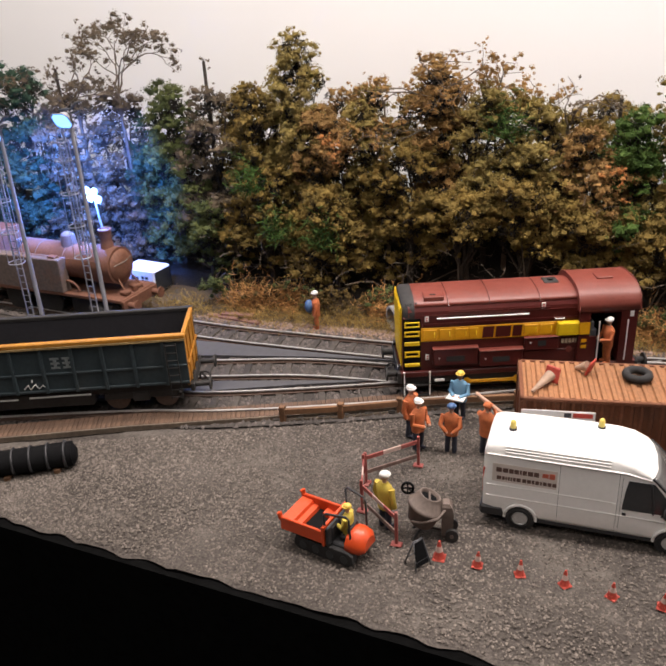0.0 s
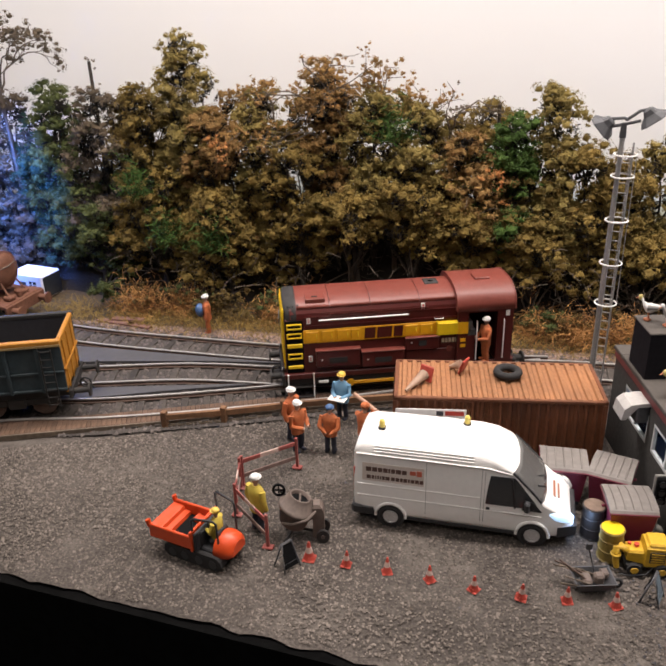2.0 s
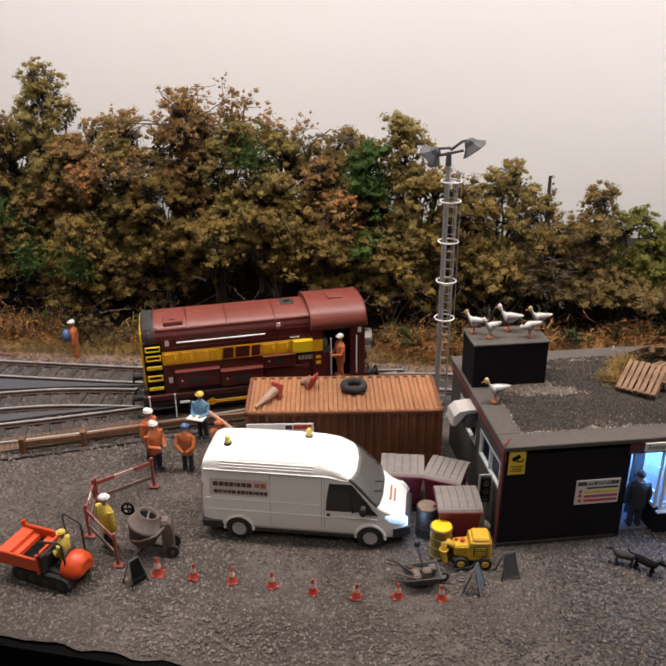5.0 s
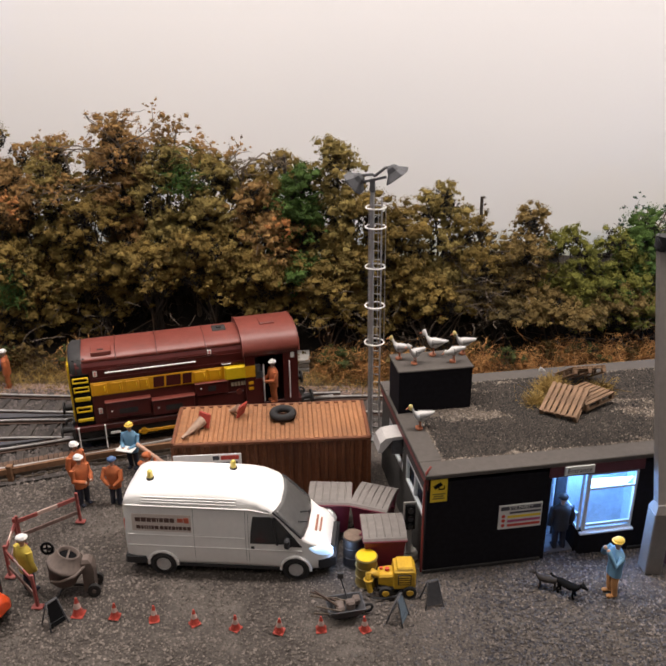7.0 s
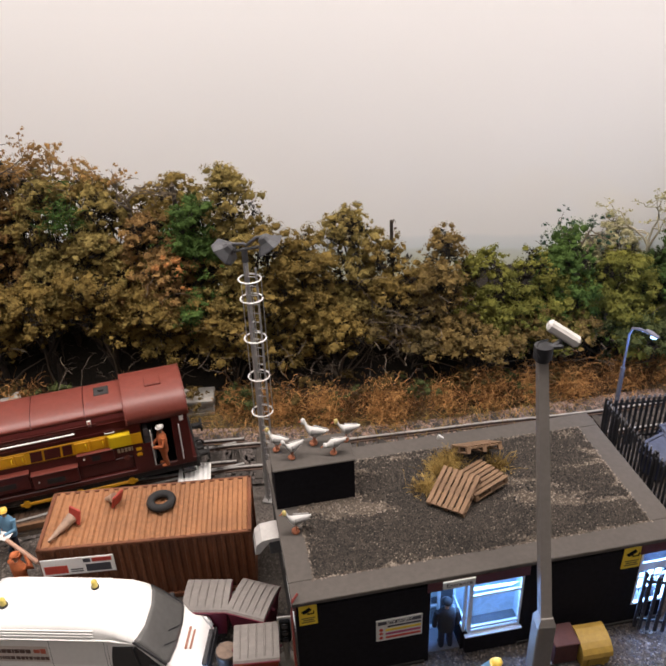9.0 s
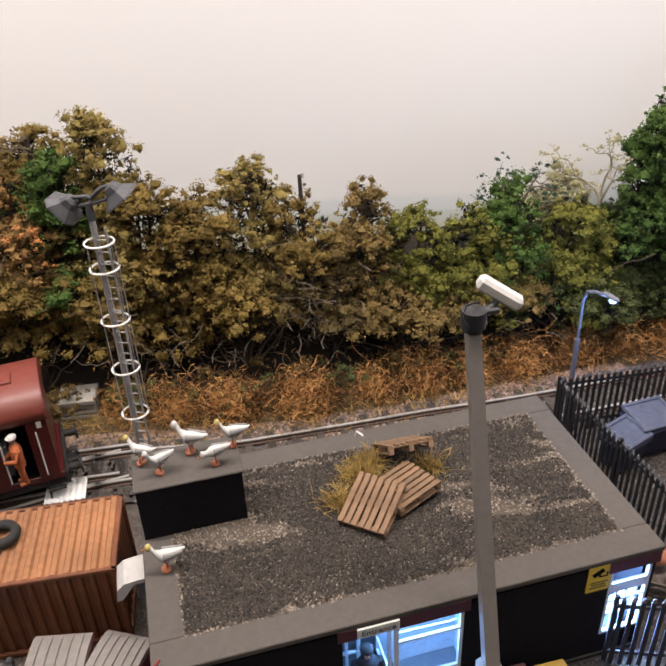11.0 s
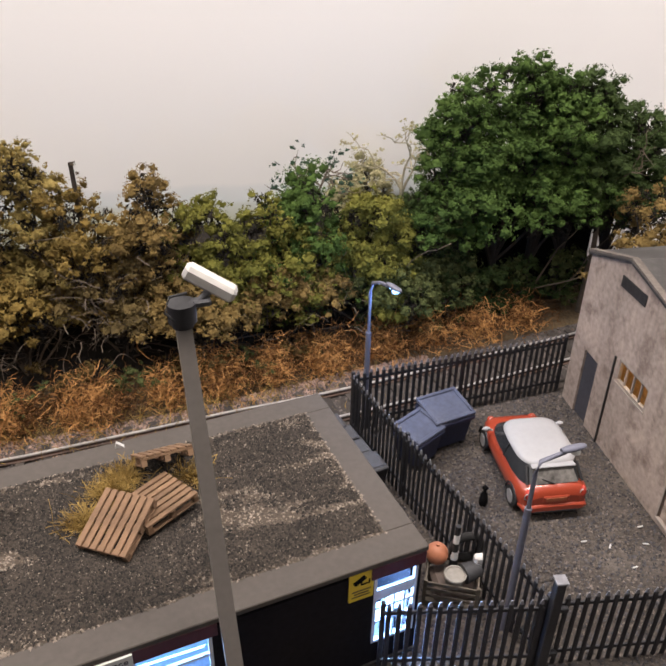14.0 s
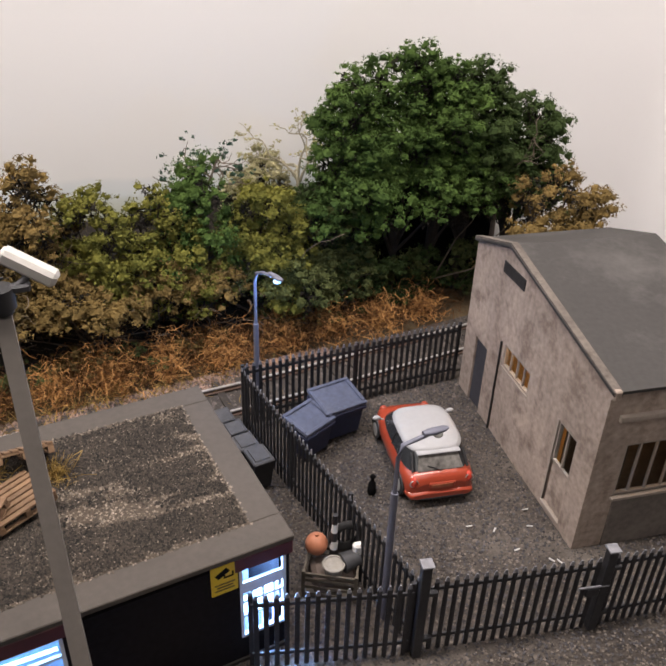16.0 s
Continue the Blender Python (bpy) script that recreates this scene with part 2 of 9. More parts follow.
# ---- palette ----
GRAVEL = mat("yard_gravel", (0.07, 0.06, 0.053), 0.95, vary=0.6, scale=1.2, bump=1.0, fine=110, dirt=0.6, dirt_colour=(0.17, 0.15, 0.13), spec=0.15)
STONE = mat("gravel_grain", (0.118, 0.1, 0.086), 0.9, vary=0.45, scale=1.0, island=0.5, bump=0.3, spec=0.2)
BALLAST = mat("ballast_bed", (0.05, 0.042, 0.037), 0.95, vary=0.5, scale=2, bump=1.0, fine=110)
CHIP = mat("ballast_stone", (0.075, 0.062, 0.055), 0.9, vary=0.25, island=0.6, bump=0.2)
PINK = mat("pale_ballast", (0.2, 0.135, 0.105), 0.95, vary=0.3, island=0.6, bump=0.3)
SLAB = mat("smooth_grey_board", (0.07, 0.068, 0.072), 0.6, vary=0.15, scale=0.6, bump=0.1, fine=30)
RAILTOP = mat("steel_rail", (0.42, 0.4, 0.38), 0.4, 0.3, vary=0.2)
RAILSIDE = mat("rusty_rail", (0.07, 0.042, 0.03), 0.8, vary=0.35)
SLEEPER = mat("weathered_sleeper", (0.045, 0.037, 0.031), 0.85, vary=0.3, obj=0.35)
BLACK = mat("black_paint", (0.006, 0.006, 0.0065), 0.9, vary=0.2, spec=0.1)
SOOT = mat("sooty_black", (0.02, 0.018, 0.017), 0.7, vary=0.4, bump=0.3)
FASCIA = mat("black_fascia", (0.003, 0.003, 0.003), 0.97, spec=0.05, vary=0.4, bump=0.5, fine=30)

# ---- ground, fascia and backscene ----


def front_edge(x):
    return 12.17 - 0.0655 * x if x < 4 else 11.91 - 0.02 * (x - 4)


def ground_mesh():
    xs = np.concatenate([np.arange(-46, -16, 1.0), np.arange(-16, 30, 0.25), np.arange(30, 48.1, 1.0)])
    rows = 110
    v, f = [], []
    for j in range(rows):
        for x in xs:
            y0 = front_edge(x) + 0.14 * noise.noise((x * 1.4, 0, 0)) + 0.06 * noise.noise((x * 5, 2, 0))
            y = y0 + (37.2 - y0) * (j / (rows - 1)) ** 1.3
            z = 0.05 * noise.noise((x * 0.5, y * 0.5, 0)) + 0.03 * noise.noise((x * 2.3, y * 2.3, 4)) + 0.022 * noise.noise((x * 6, y * 6, 8))
            v.append((x, y, z - 0.03))
    n = len(xs)
    for j in range(rows - 1):
        for i in range(n - 1):
            a = j * n + i
            f.append((a, a + 1, a + n + 1, a + n))
    return quick("ground", v, f, GRAVEL)


ground = tagged(new("ground", ground_mesh()), "dark grey scattered gravel covering the whole layout board", "ground", kind="structure")


def scatter_stones(n, spot, size, seed, mesh_name, material, z=0.0):
    """Small broken stones, as one mesh: spot(rng, n) gives their x and y."""
    rng = np.random.default_rng(seed)
    x, y = spot(rng, n)
    s = size * rng.uniform(0.5, 1.5, n)
    base = np.array([(1, 0, -0.2), (-0.5, 0.85, -0.2), (-0.5, -0.85, -0.2), (0.1, 0.05, 0.75)])
    a = rng.uniform(0, 2 * math.pi, n)
    ca, sa = np.cos(a), np.sin(a)
    b = base[None] * rng.uniform(0.6, 1.3, (n, 4, 1)) * s[:, None, None]
    v = np.stack([b[..., 0] * ca[:, None] - b[..., 1] * sa[:, None] + x[:, None], b[..., 0] * sa[:, None] + b[..., 1] * ca[:, None] + y[:, None], b[..., 2] + z], -1)
    k = np.arange(n)[:, None] * 4
    f = np.concatenate([k + t for t in ((0, 1, 3), (1, 2, 3), (2, 0, 3))])
    return quick(mesh_name, v.reshape(-1, 3), f, material)


def yard_spot(rng, n):
    x = rng.uniform(-18, 30, n)
    y0 = 12.17 - 0.0655 * x + 0.1
    y1 = np.where(x > 17, 28.5, np.where(x > 0, 23.5, 20.5 + 0.42 * np.minimum(x + 5.5, 5)))
    return x, y0 + (y1 - y0) * rng.uniform(0, 1, n)


def depot_spot(rng, n):
    x, y = yard_spot(rng, 3 * n)
    k = x > 8.5 + rng.normal(size=len(x)) * 0.8
    return x[k][:n], y[k][:n]


COOL = mat("cool_dark_gravel", (0.06, 0.057, 0.061), 0.9, vary=0.5, scale=1.0, island=0.5, bump=0.3, spec=0.2)
tagged(new("dark_gravel", scatter_stones(45000, depot_spot, 0.038, 13, "dark_gravel", COOL, 0.006)), "cool dark grit on the depot's yard", "gravel", kind="stuff")
tagged(new("gravel_grains", scatter_stones(95000, yard_spot, 0.036, 3, "gravel_grains", STONE)), "loose dark grey gravel grains on the yard", "gravel", kind="stuff")
tagged(new("gravel_lumps", scatter_stones(6000, yard_spot, 0.06, 4, "gravel_lumps", STONE)), "coarser gravel lumps on the yard", "gravel", kind="stuff")

b = Build()
edge = [(x, front_edge(x)) for x in (-46, -30, -14, -8, -2, 4, 20, 48)]
b.add([p for x, y in edge for p in ((x, y + 0.3, -0.08), (x, y - 0.2, -0.1), (x, y - 0.2, -14))], [(3 * i + j, 3 * i + j + 1, 3 * i + j + 4, 3 * i + j + 3) for i in range(len(edge) - 1) for j in (0, 1)])
solo("baseboard_fascia", b, FASCIA, label="black painted front fascia of the layout board", category="fascia", kind="structure")
solo("hall_floor", Build().box(-60, 60, -26, 46, -71, -70), mat("dark_carpet", (0.015, 0.014, 0.014), 0.95, vary=0.3), label="dark floor of the hall", category="floor", kind="structure")


def sky_paint():
    """Off-white painted sky with a faint blue-grey line of far hills and pale fields below it."""
    m = bpy.data.materials.new("painted_sky")
    m.use_nodes = True
    n, link = m.node_tree.nodes, m.node_tree.links.new
    p = n["Principled BSDF"]
    p.inputs["Roughness"].default_value = 0.9
    p.inputs["Specular IOR Level"].default_value = 0.1
    tc, sep, noi = n.new("ShaderNodeTexCoord"), n.new("ShaderNodeSeparateXYZ"), n.new("ShaderNodeTexNoise")
    noi.inputs["Scale"].default_value, noi.inputs["Detail"].default_value = 0.25 / U, 4
    link(tc.outputs["Object"], sep.inputs[0]), link(tc.outputs["Object"], noi.inputs["Vector"])
    wob = n.new("ShaderNodeMath")
    wob.operation, wob.inputs[1].default_value = "MULTIPLY_ADD", 0.9 * U
    link(noi.outputs["Fac"], wob.inputs[0]), link(sep.outputs["Z"], wob.inputs[2])
    mr = n.new("ShaderNodeMapRange")
    mr.inputs["From Min"].default_value, mr.inputs["From Max"].default_value = 2.0 * U, 10.0 * U
    fade, tot = n.new("ShaderNodeMapRange"), n.new("ShaderNodeMath")
    fade.inputs["From Min"].default_value, fade.inputs["From Max"].default_value = 26.5 * U, 31 * U
    fade.inputs["To Min"].default_value, fade.inputs["To Max"].default_value = 0.0, 10 * U
    link(sep.outputs["X"], fade.inputs["Value"]), link(fade.outputs[0], tot.inputs[0]), link(wob.outputs[0], tot.inputs[1])
    link(tot.outputs[0], mr.inputs["Value"])
    ramp = n.new("ShaderNodeValToRGB")
    link(mr.outputs[0], ramp.inputs[0])
    e = ramp.color_ramp.elements
    e[0].position, e[0].color = 0.0, (0.5, 0.5, 0.42, 1)
    e[1].position, e[1].color = 1.0, (0.83, 0.82, 0.82, 1)
    for pos, col in ((0.22, (0.54, 0.56, 0.46, 1)), (0.29, (0.58, 0.61, 0.58, 1)), (0.31, (0.66, 0.7, 0.71, 1)), (0.37, (0.72, 0.74, 0.75, 1)), (0.395, (0.8, 0.795, 0.79, 1)), (0.6, (0.82, 0.81, 0.805, 1))):
        k = e.new(pos)
        k.color = col
    big = n.new("ShaderNodeTexNoise")
    big.inputs["Scale"].default_value = 0.05 / U
    link(tc.outputs["Object"], big.inputs["Vector"])
    mr2 = n.new("ShaderNodeMapRange")
    mr2.inputs["To Min"].default_value, mr2.inputs["To Max"].default_value = 0.95, 1.05
    link(big.outputs["Fac"], mr2.inputs["Value"])
    sc = n.new("ShaderNodeVectorMath")
    sc.operation = "SCALE"
    link(ramp.outputs[0], sc.inputs[0]), link(mr2.outputs[0], sc.inputs["Scale"]), link(sc.outputs[0], p.inputs["Base Color"])
    return m


SKY = sky_paint()
solo("backdrop_back", Build().box(-46, 37.0, 37.0, 37.6, -1, 40), SKY, label="off-white painted sky board behind the hedge", category="backdrop", kind="structure")
b = Build()
corner = [(37.0 + 3 * math.sin(a), 34.0 + 3 * math.cos(a)) for a in np.linspace(0, math.pi / 2, 33)] + [(40.0, 6.0)]
for (x0, y0), (x1, y1) in zip(corner, corner[1:]):
    b.add([(x0, y0, -1), (x1, y1, -1), (x1, y1, 40), (x0, y0, 40)], [(0, 1, 2, 3)])
solo("backdrop_side", b, SKY, label="off-white painted sky board closing the layout's end", category="backdrop", kind="structure")

# ---- tracks ----
LINE_A = smooth_line([(-34, 11.25), (-20, 17.0), (-13, 19.6), (-10.3, 20.3), (-7.8, 21.15), (-5.0, 22.25), (-2.1, 23.5), (1.5, 25.2), (5.5, 26.75)])
LINE_B = smooth_line([(-34, 16.6), (-20, 20.35), (-11.7, 22.55), (-7.85, 23.6), (-3.15, 24.1), (-0.44, 24.95), (1.6, 25.7), (5.5, 26.5), (8.25, 26.65), (10.2, 27.0), (12.7, 27.5), (15, 27.98), (18, 28.5), (22, 29.4), (26, 30.4), (34, 32.4)], 90)
LINE_C = smooth_line([(-40, 28.0), (-26, 27.1), (-20, 26.55), (-14, 25.8), (-9, 25.72), (-3.5, 25.85), (1.5, 26.3), (5.5, 26.85)])
HALF = 0.66


def track(line, start, stop, label):
    t = thing("railway_track", 0, 0, 0, 0, label, "track", "tracks of the yard", "structure")
    total = length(line)
    stop = min(stop, total)
    bed = Build()
    for k, side in enumerate((-1, 1)):
        rail = Build()
        pts = []
        d = start
        while d < stop:
            pts.append(along(offset(line, side * HALF), min(d, total - 0.01))[:2])
            d += 0.8
        for (x0, y0), (x1, y1) in zip(pts, pts[1:]):
            s = math.hypot(x1 - x0, y1 - y0)
            nx, ny = -(y1 - y0) / s, (x1 - x0) / s
            for w, z0, z1, m in ((0.11, 0.1, 0.13, 1), (0.035, 0.13, 0.21, 1), (0.042, 0.21, 0.255, 0)):
                v = [(x + nx * w * q, y + ny * w * q, z) for x, y in ((x0, y0), (x1, y1)) for q in (-1, 1) for z in (z0, z1)]
                rail.add(v, [(0, 1, 5, 4), (2, 6, 7, 3), (1, 3, 7, 5)], m)
        part("rail", rail, [RAILTOP, RAILSIDE], t, "bright-topped steel rail with rusty sides")
    tie = Build().box(-0.13, 0.13, -1.2, 1.2, 0.0, 0.11, bev=0.02).mesh("sleeper", SLEEPER)
    d = start
    while d < stop:
        x, y, a = along(line, min(d, total - 0.01))
        ob = new("sleeper", tie)
        ob.parent = t
        place(ob, x, y, 0, a)
        d += 0.78
    w0, w1 = offset(line, 1.45), offset(line, -1.45)
    v = [(x, y, 0.045) for x, y in w0] + [(x, y, 0.045) for x, y in w1]
    n = len(w0)
    bed.add(v, [(n + i, n + i + 1, i + 1, i) for i in range(n - 1)])
    part("ballast", bed, BALLAST, t, "dirty brown-grey ballast bed")
    return t


track(LINE_A, 6, 60, "front siding with dark weathered sleepers and bright rails")
track(LINE_B, 6, 75, "running line with dark weathered sleepers and bright rails")
track(LINE_C, 6, 60, "rear siding with rusty rails on weathered sleepers")


def line_spot(line, w0, w1):
    pts = np.array(line)
    seg = np.hypot(*np.diff(pts, axis=0).T)

    def spot(rng, n):
        i = rng.choice(len(seg), n, p=seg / seg.sum())
        t, d = rng.uniform(0, 1, n), rng.uniform(w0, w1, n)
        a, b = pts[i], pts[i + 1]
        nrm = np.stack([-(b - a)[:, 1], (b - a)[:, 0]], 1) / seg[i][:, None]
        p = a + (b - a) * t[:, None] + nrm * d[:, None]
        return p[:, 0], p[:, 1]
    return spot


for k, ln in enumerate((LINE_A, LINE_B, LINE_C)):
    tagged(new("ballast_stones", scatter_stones(9000, line_spot(ln, -1.45, 1.45), 0.085, 20 + k, "ballast_stones", CHIP, 0.05)), "grimy brown ballast stones between the sleepers", "ballast", kind="stuff")
tagged(new("ballast_shoulder", scatter_stones(26000, line_spot([(-26, 27.0), (-14, 27.1), (-4, 27.5), (1, 27.7), (6, 28.0), (10, 28.15), (13.5, 28.75), (17, 29.65), (22, 30.9)], -0.7, 0.4), 0.07, 31, "ballast_shoulder", PINK, 0.03)), "pale pinkish ballast shoulder beside the running line", "ballast", kind="stuff")

# turf bank under the hedge
TURF = mat("brown_turf", (0.075, 0.05, 0.024), 0.95, vary=0.5, scale=2.0, bump=1.0, fine=90, dirt=0.6, dirt_colour=(0.05, 0.04, 0.022))
FOOT = smooth_line([(-40, 28.2), (-26, 27.6), (-14, 27.6), (-4, 27.95), (1, 28.15), (6, 28.3), (10, 28.5), (13.5, 29.1), (17, 30.0), (20, 30.8), (23, 31.1), (26, 31.8), (31, 33.0)], 100)
v = []
for k in range(9):
    for x, y in offset(FOOT, 0.55 * k if k < 5 else 2.2 + 0.75 * (k - 4)):
        w = noise.noise((x * 0.8, y * 0.8, 3))
        v.append((x, y + (0.25 * w if k == 0 else 0), -0.03 + 0.45 * (1 - math.exp(-0.6 * k)) + (0, 0, 0, 0, 0, 0.4, 1.5, 2.7, 3.5)[k] + (0.16 * w + 0.06 * noise.noise((x * 3, y * 3, 1)) if k else 0)))
n = len(FOOT)
tagged(new("turf_bank", quick("turf_bank", v[:5 * n], [(k * n + i, k * n + i + 1, (k + 1) * n + i + 1, (k + 1) * n + i) for k in range(4) for i in range(n - 1)], TURF)), "brown turf bank at the foot of the hedge", "bank", kind="structure")
# rear of the bank in near-black, standing in for shade behind the stems
BANKSHADE = mat("shade_black_bank", (0.016, 0.012, 0.008), 0.95, vary=0.5, scale=3, bump=0.8, fine=90)
tagged(new("shade_bank", quick("shade_bank", v[4 * n:], [(k * n + i, k * n + i + 1, (k + 1) * n + i + 1, (k + 1) * n + i) for k in range(4) for i in range(n - 1)], BANKSHADE)), "near-black bank painting the shade behind the hedge stems", "bank", kind="structure")

# smooth boards between the lines
b = Build()
for poly in ([(-24, 22.3), (-24, 24.2), (-12.3, 24.85), (-7.5, 24.95), (-4.6, 25.05), (-8, 24.55), (-12, 23.7), (-18, 22.0)], [(-24, 15.9), (-24, 18.0), (-16, 20.4), (-11.4, 21.65), (-7.6, 22.65), (-4.6, 23.45), (-7.6, 22.35), (-10.4, 21.2), (-16, 18.9)]):
    b.prism(poly, 0.02, 0.19, "z")
solo("infill_boards", b, SLAB, label="smooth dark grey boards filling the gaps between tracks", category="infill", kind="structure")

# ---- hedge: trunks, limbs and crowns of many small leaf clumps ----
OLIVE = foliage("olive_leaf", (0.085, 0.062, 0.02), (0.25, 0.17, 0.05))
GOLDO = foliage("golden_olive_leaf", (0.11, 0.085, 0.028), (0.3, 0.225, 0.075))
BROWN = foliage("brown_leaf", (0.12, 0.072, 0.028), (0.31, 0.185, 0.07))
RUST = foliage("rust_leaf", (0.3, 0.12, 0.04), (0.5, 0.24, 0.09))
GREEN = foliage("green_leaf", (0.03, 0.055, 0.016), (0.09, 0.145, 0.035))
LIME = foliage("yellow_green_leaf", (0.07, 0.075, 0.017), (0.2, 0.19, 0.042))
DEEP = foliage("deep_green_leaf", (0.022, 0.045, 0.034), (0.06, 0.1, 0.062))
GREY = foliage("grey_twig_leaf", (0.075, 0.06, 0.042), (0.17, 0.13, 0.09))
PALE = foliage("pale_leaf", (0.3, 0.28, 0.14), (0.48, 0.44, 0.26))
HAZE = foliage("hazy_tan_leaf", (0.2, 0.19, 0.1), (0.36, 0.33, 0.19))
DULL = foliage("dull_green_leaf", (0.04, 0.05, 0.018), (0.12, 0.135, 0.05))
SANDY = foliage("tan_olive_leaf", (0.1, 0.07, 0.026), (0.25, 0.17, 0.062))
DARKG = foliage("dark_green_leaf", (0.024, 0.042, 0.014), (0.07, 0.1, 0.034))
BARK = mat("grey_bark", (0.04, 0.03, 0.023), 0.9, vary=0.4, bump=0.4)
# near-black twig colour that puts the crowns' inner shade into the mesh
SHADE = mat("inner_twig_shade", (0.014, 0.01, 0.006), 0.95, vary=0.5, scale=8, bump=0.6)
TWIG = mat("pale_twig", (0.115, 0.088, 0.064), 0.85, vary=0.35)


ICO = [(0, -0.53, 0.85), (0, 0.53, 0.85), (0.53, 0.85, 0), (-0.53, 0.85, 0), (0.53, -0.85, 0), (-0.53, -0.85, 0), (0.85, 0, 0.53), (-0.85, 0, 0.53), (0.85, 0, -0.53), (-0.85, 0, -0.53), (0, 0.53, -0.85), (0, -0.53, -0.85)]
ICO_F = [(a, b, c) for a, b, c in itertools.combinations(range(12), 3) if all((Vector(ICO[p]) - Vector(ICO[q])).length < 1.2 for p, q in ((a, b), (b, c), (a, c)))]
ICO_F = [(a, b, c) if (Vector(ICO[b]) - Vector(ICO[a])).cross(Vector(ICO[c]) - Vector(ICO[a])).dot(Vector(ICO[a])) > 0 else (a, c, b) for a, b, c in ICO_F]


def leaves(centres, radii, per, size, rng, flat=0.85):
    """Leaf flakes in fuzzy clumps, most of them facing outwards: corners (n, 3, 3). per: leaves in a clump of 0.25 m."""
    count = np.maximum(6, (per * (radii / 0.25) ** 1.7).astype(int))
    n = int(count.sum())
    c, r = np.repeat(centres, count, 0), np.repeat(radii, count)
    d = rng.normal(size=(n, 3))
    d[:, 2] = np.where(d[:, 2] < -0.6, -d[:, 2], d[:, 2])
    d /= np.linalg.norm(d, axis=1)[:, None]
    skew = np.repeat(rng.uniform(0.65, 1.35, (len(radii), 3)), count, 0)
    p = c + d * skew * (r * rng.uniform(0.35, 1.3, n))[:, None] * np.array([1, 1, flat])
    face = d + 0.48 * rng.normal(size=(n, 3)) + np.array([0, 0, 0.25])
    u = np.cross(face, rng.normal(size=(n, 3)))
    u /= np.linalg.norm(u, axis=1)[:, None] + 1e-9
    w = np.cross(face, u)
    w /= np.linalg.norm(w, axis=1)[:, None] + 1e-9
    s = (size * rng.uniform(0.5, 1.6, n))[:, None]
    a, b = u * s, w * s * 0.8
    return np.stack([p - a * 0.6 - b * 0.6, p - a * 0.5 + b * 0.7, p + a], 1)


def clump_cores(centres, radii, rng):
    """The packed leaf inside each clump: a small uneven lump, corners (n, 3, 3)."""
    v = np.array(ICO)[None] * (radii[:, None] * rng.uniform(0.3, 0.85, (len(radii), 12)))[..., None] * np.array([1, 1, 0.8]) + centres[:, None]
    return v[:, np.array(ICO_F)].reshape(-1, 3, 3)


def crown_mesh(name, puffs, material, seed, per=68, size=0.051, sub=33, gap=0.0, back=0.2):
    """puffs: rows of x, y, z, radius. Each carries sub-clumps on its upper and outer side, each of them a packed lump with leaves."""
    rng = np.random.default_rng(seed)
    puffs = np.asarray(puffs, float)
    cs, rs = [], []
    for x, y, z, r in puffs:
        k = max(6, int(sub * (r / 0.6) ** 2))
        d = rng.normal(size=(k, 3))
        d /= np.linalg.norm(d, axis=1)[:, None]
        roll = rng.uniform(0, 1, k)
        keep = (rng.uniform(0, 1, k) > gap) & ((d[:, 1] < 0.4) | (roll < back)) & (rng.uniform(0, 1, k) < 0.2 + 1.0 * d[:, 2])
        cs.append((np.array([x, y, z]) + d * r * rng.uniform(0.5, 1.12, (k, 1)) * np.array([1.08, 1, 0.95]))[keep])
        rs.append((min(r, 0.8) * (0.12 + 0.34 * rng.uniform(0, 1, k) ** 1.3))[keep])
    cs, rs = np.concatenate(cs), np.concatenate(rs)
    q = np.concatenate([leaves(cs, rs, per, size, rng), clump_cores(cs, rs, rng)])
    v = q.reshape(-1, 3)
    return quick(name, v, np.arange(len(v)).reshape(-1, 3), material)


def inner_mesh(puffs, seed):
    """Inner twigs as many crossed slivers, near-black to paint the shade inside the crowns."""
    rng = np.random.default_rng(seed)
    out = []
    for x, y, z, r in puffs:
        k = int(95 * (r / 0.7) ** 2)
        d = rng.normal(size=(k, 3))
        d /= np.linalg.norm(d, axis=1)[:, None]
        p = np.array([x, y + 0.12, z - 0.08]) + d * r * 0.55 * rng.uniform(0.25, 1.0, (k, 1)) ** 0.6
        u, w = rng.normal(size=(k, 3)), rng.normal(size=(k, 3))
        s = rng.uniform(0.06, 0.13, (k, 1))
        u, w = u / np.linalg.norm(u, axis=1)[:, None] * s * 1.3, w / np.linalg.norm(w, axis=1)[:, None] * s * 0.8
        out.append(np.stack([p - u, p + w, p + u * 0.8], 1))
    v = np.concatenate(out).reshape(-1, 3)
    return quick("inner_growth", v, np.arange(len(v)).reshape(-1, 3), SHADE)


def limbs(b, base, tips, r, rng, m=0):
    for tip in tips:
        p0, p1 = Vector(base), Vector(tip)
        pts = [p0]
        for t in (0.3, 0.6, 0.85, 1.0):
            j = Vector(rng.normal(size=3) * 0.12 * (1 if t < 1 else 0))
            q = p0.lerp(p1, t) + j
            q.z = p0.z + (p1.z - p0.z) * t**0.75
            pts.append(q)
        b.tube(pts, r, 5, m, 0.25)


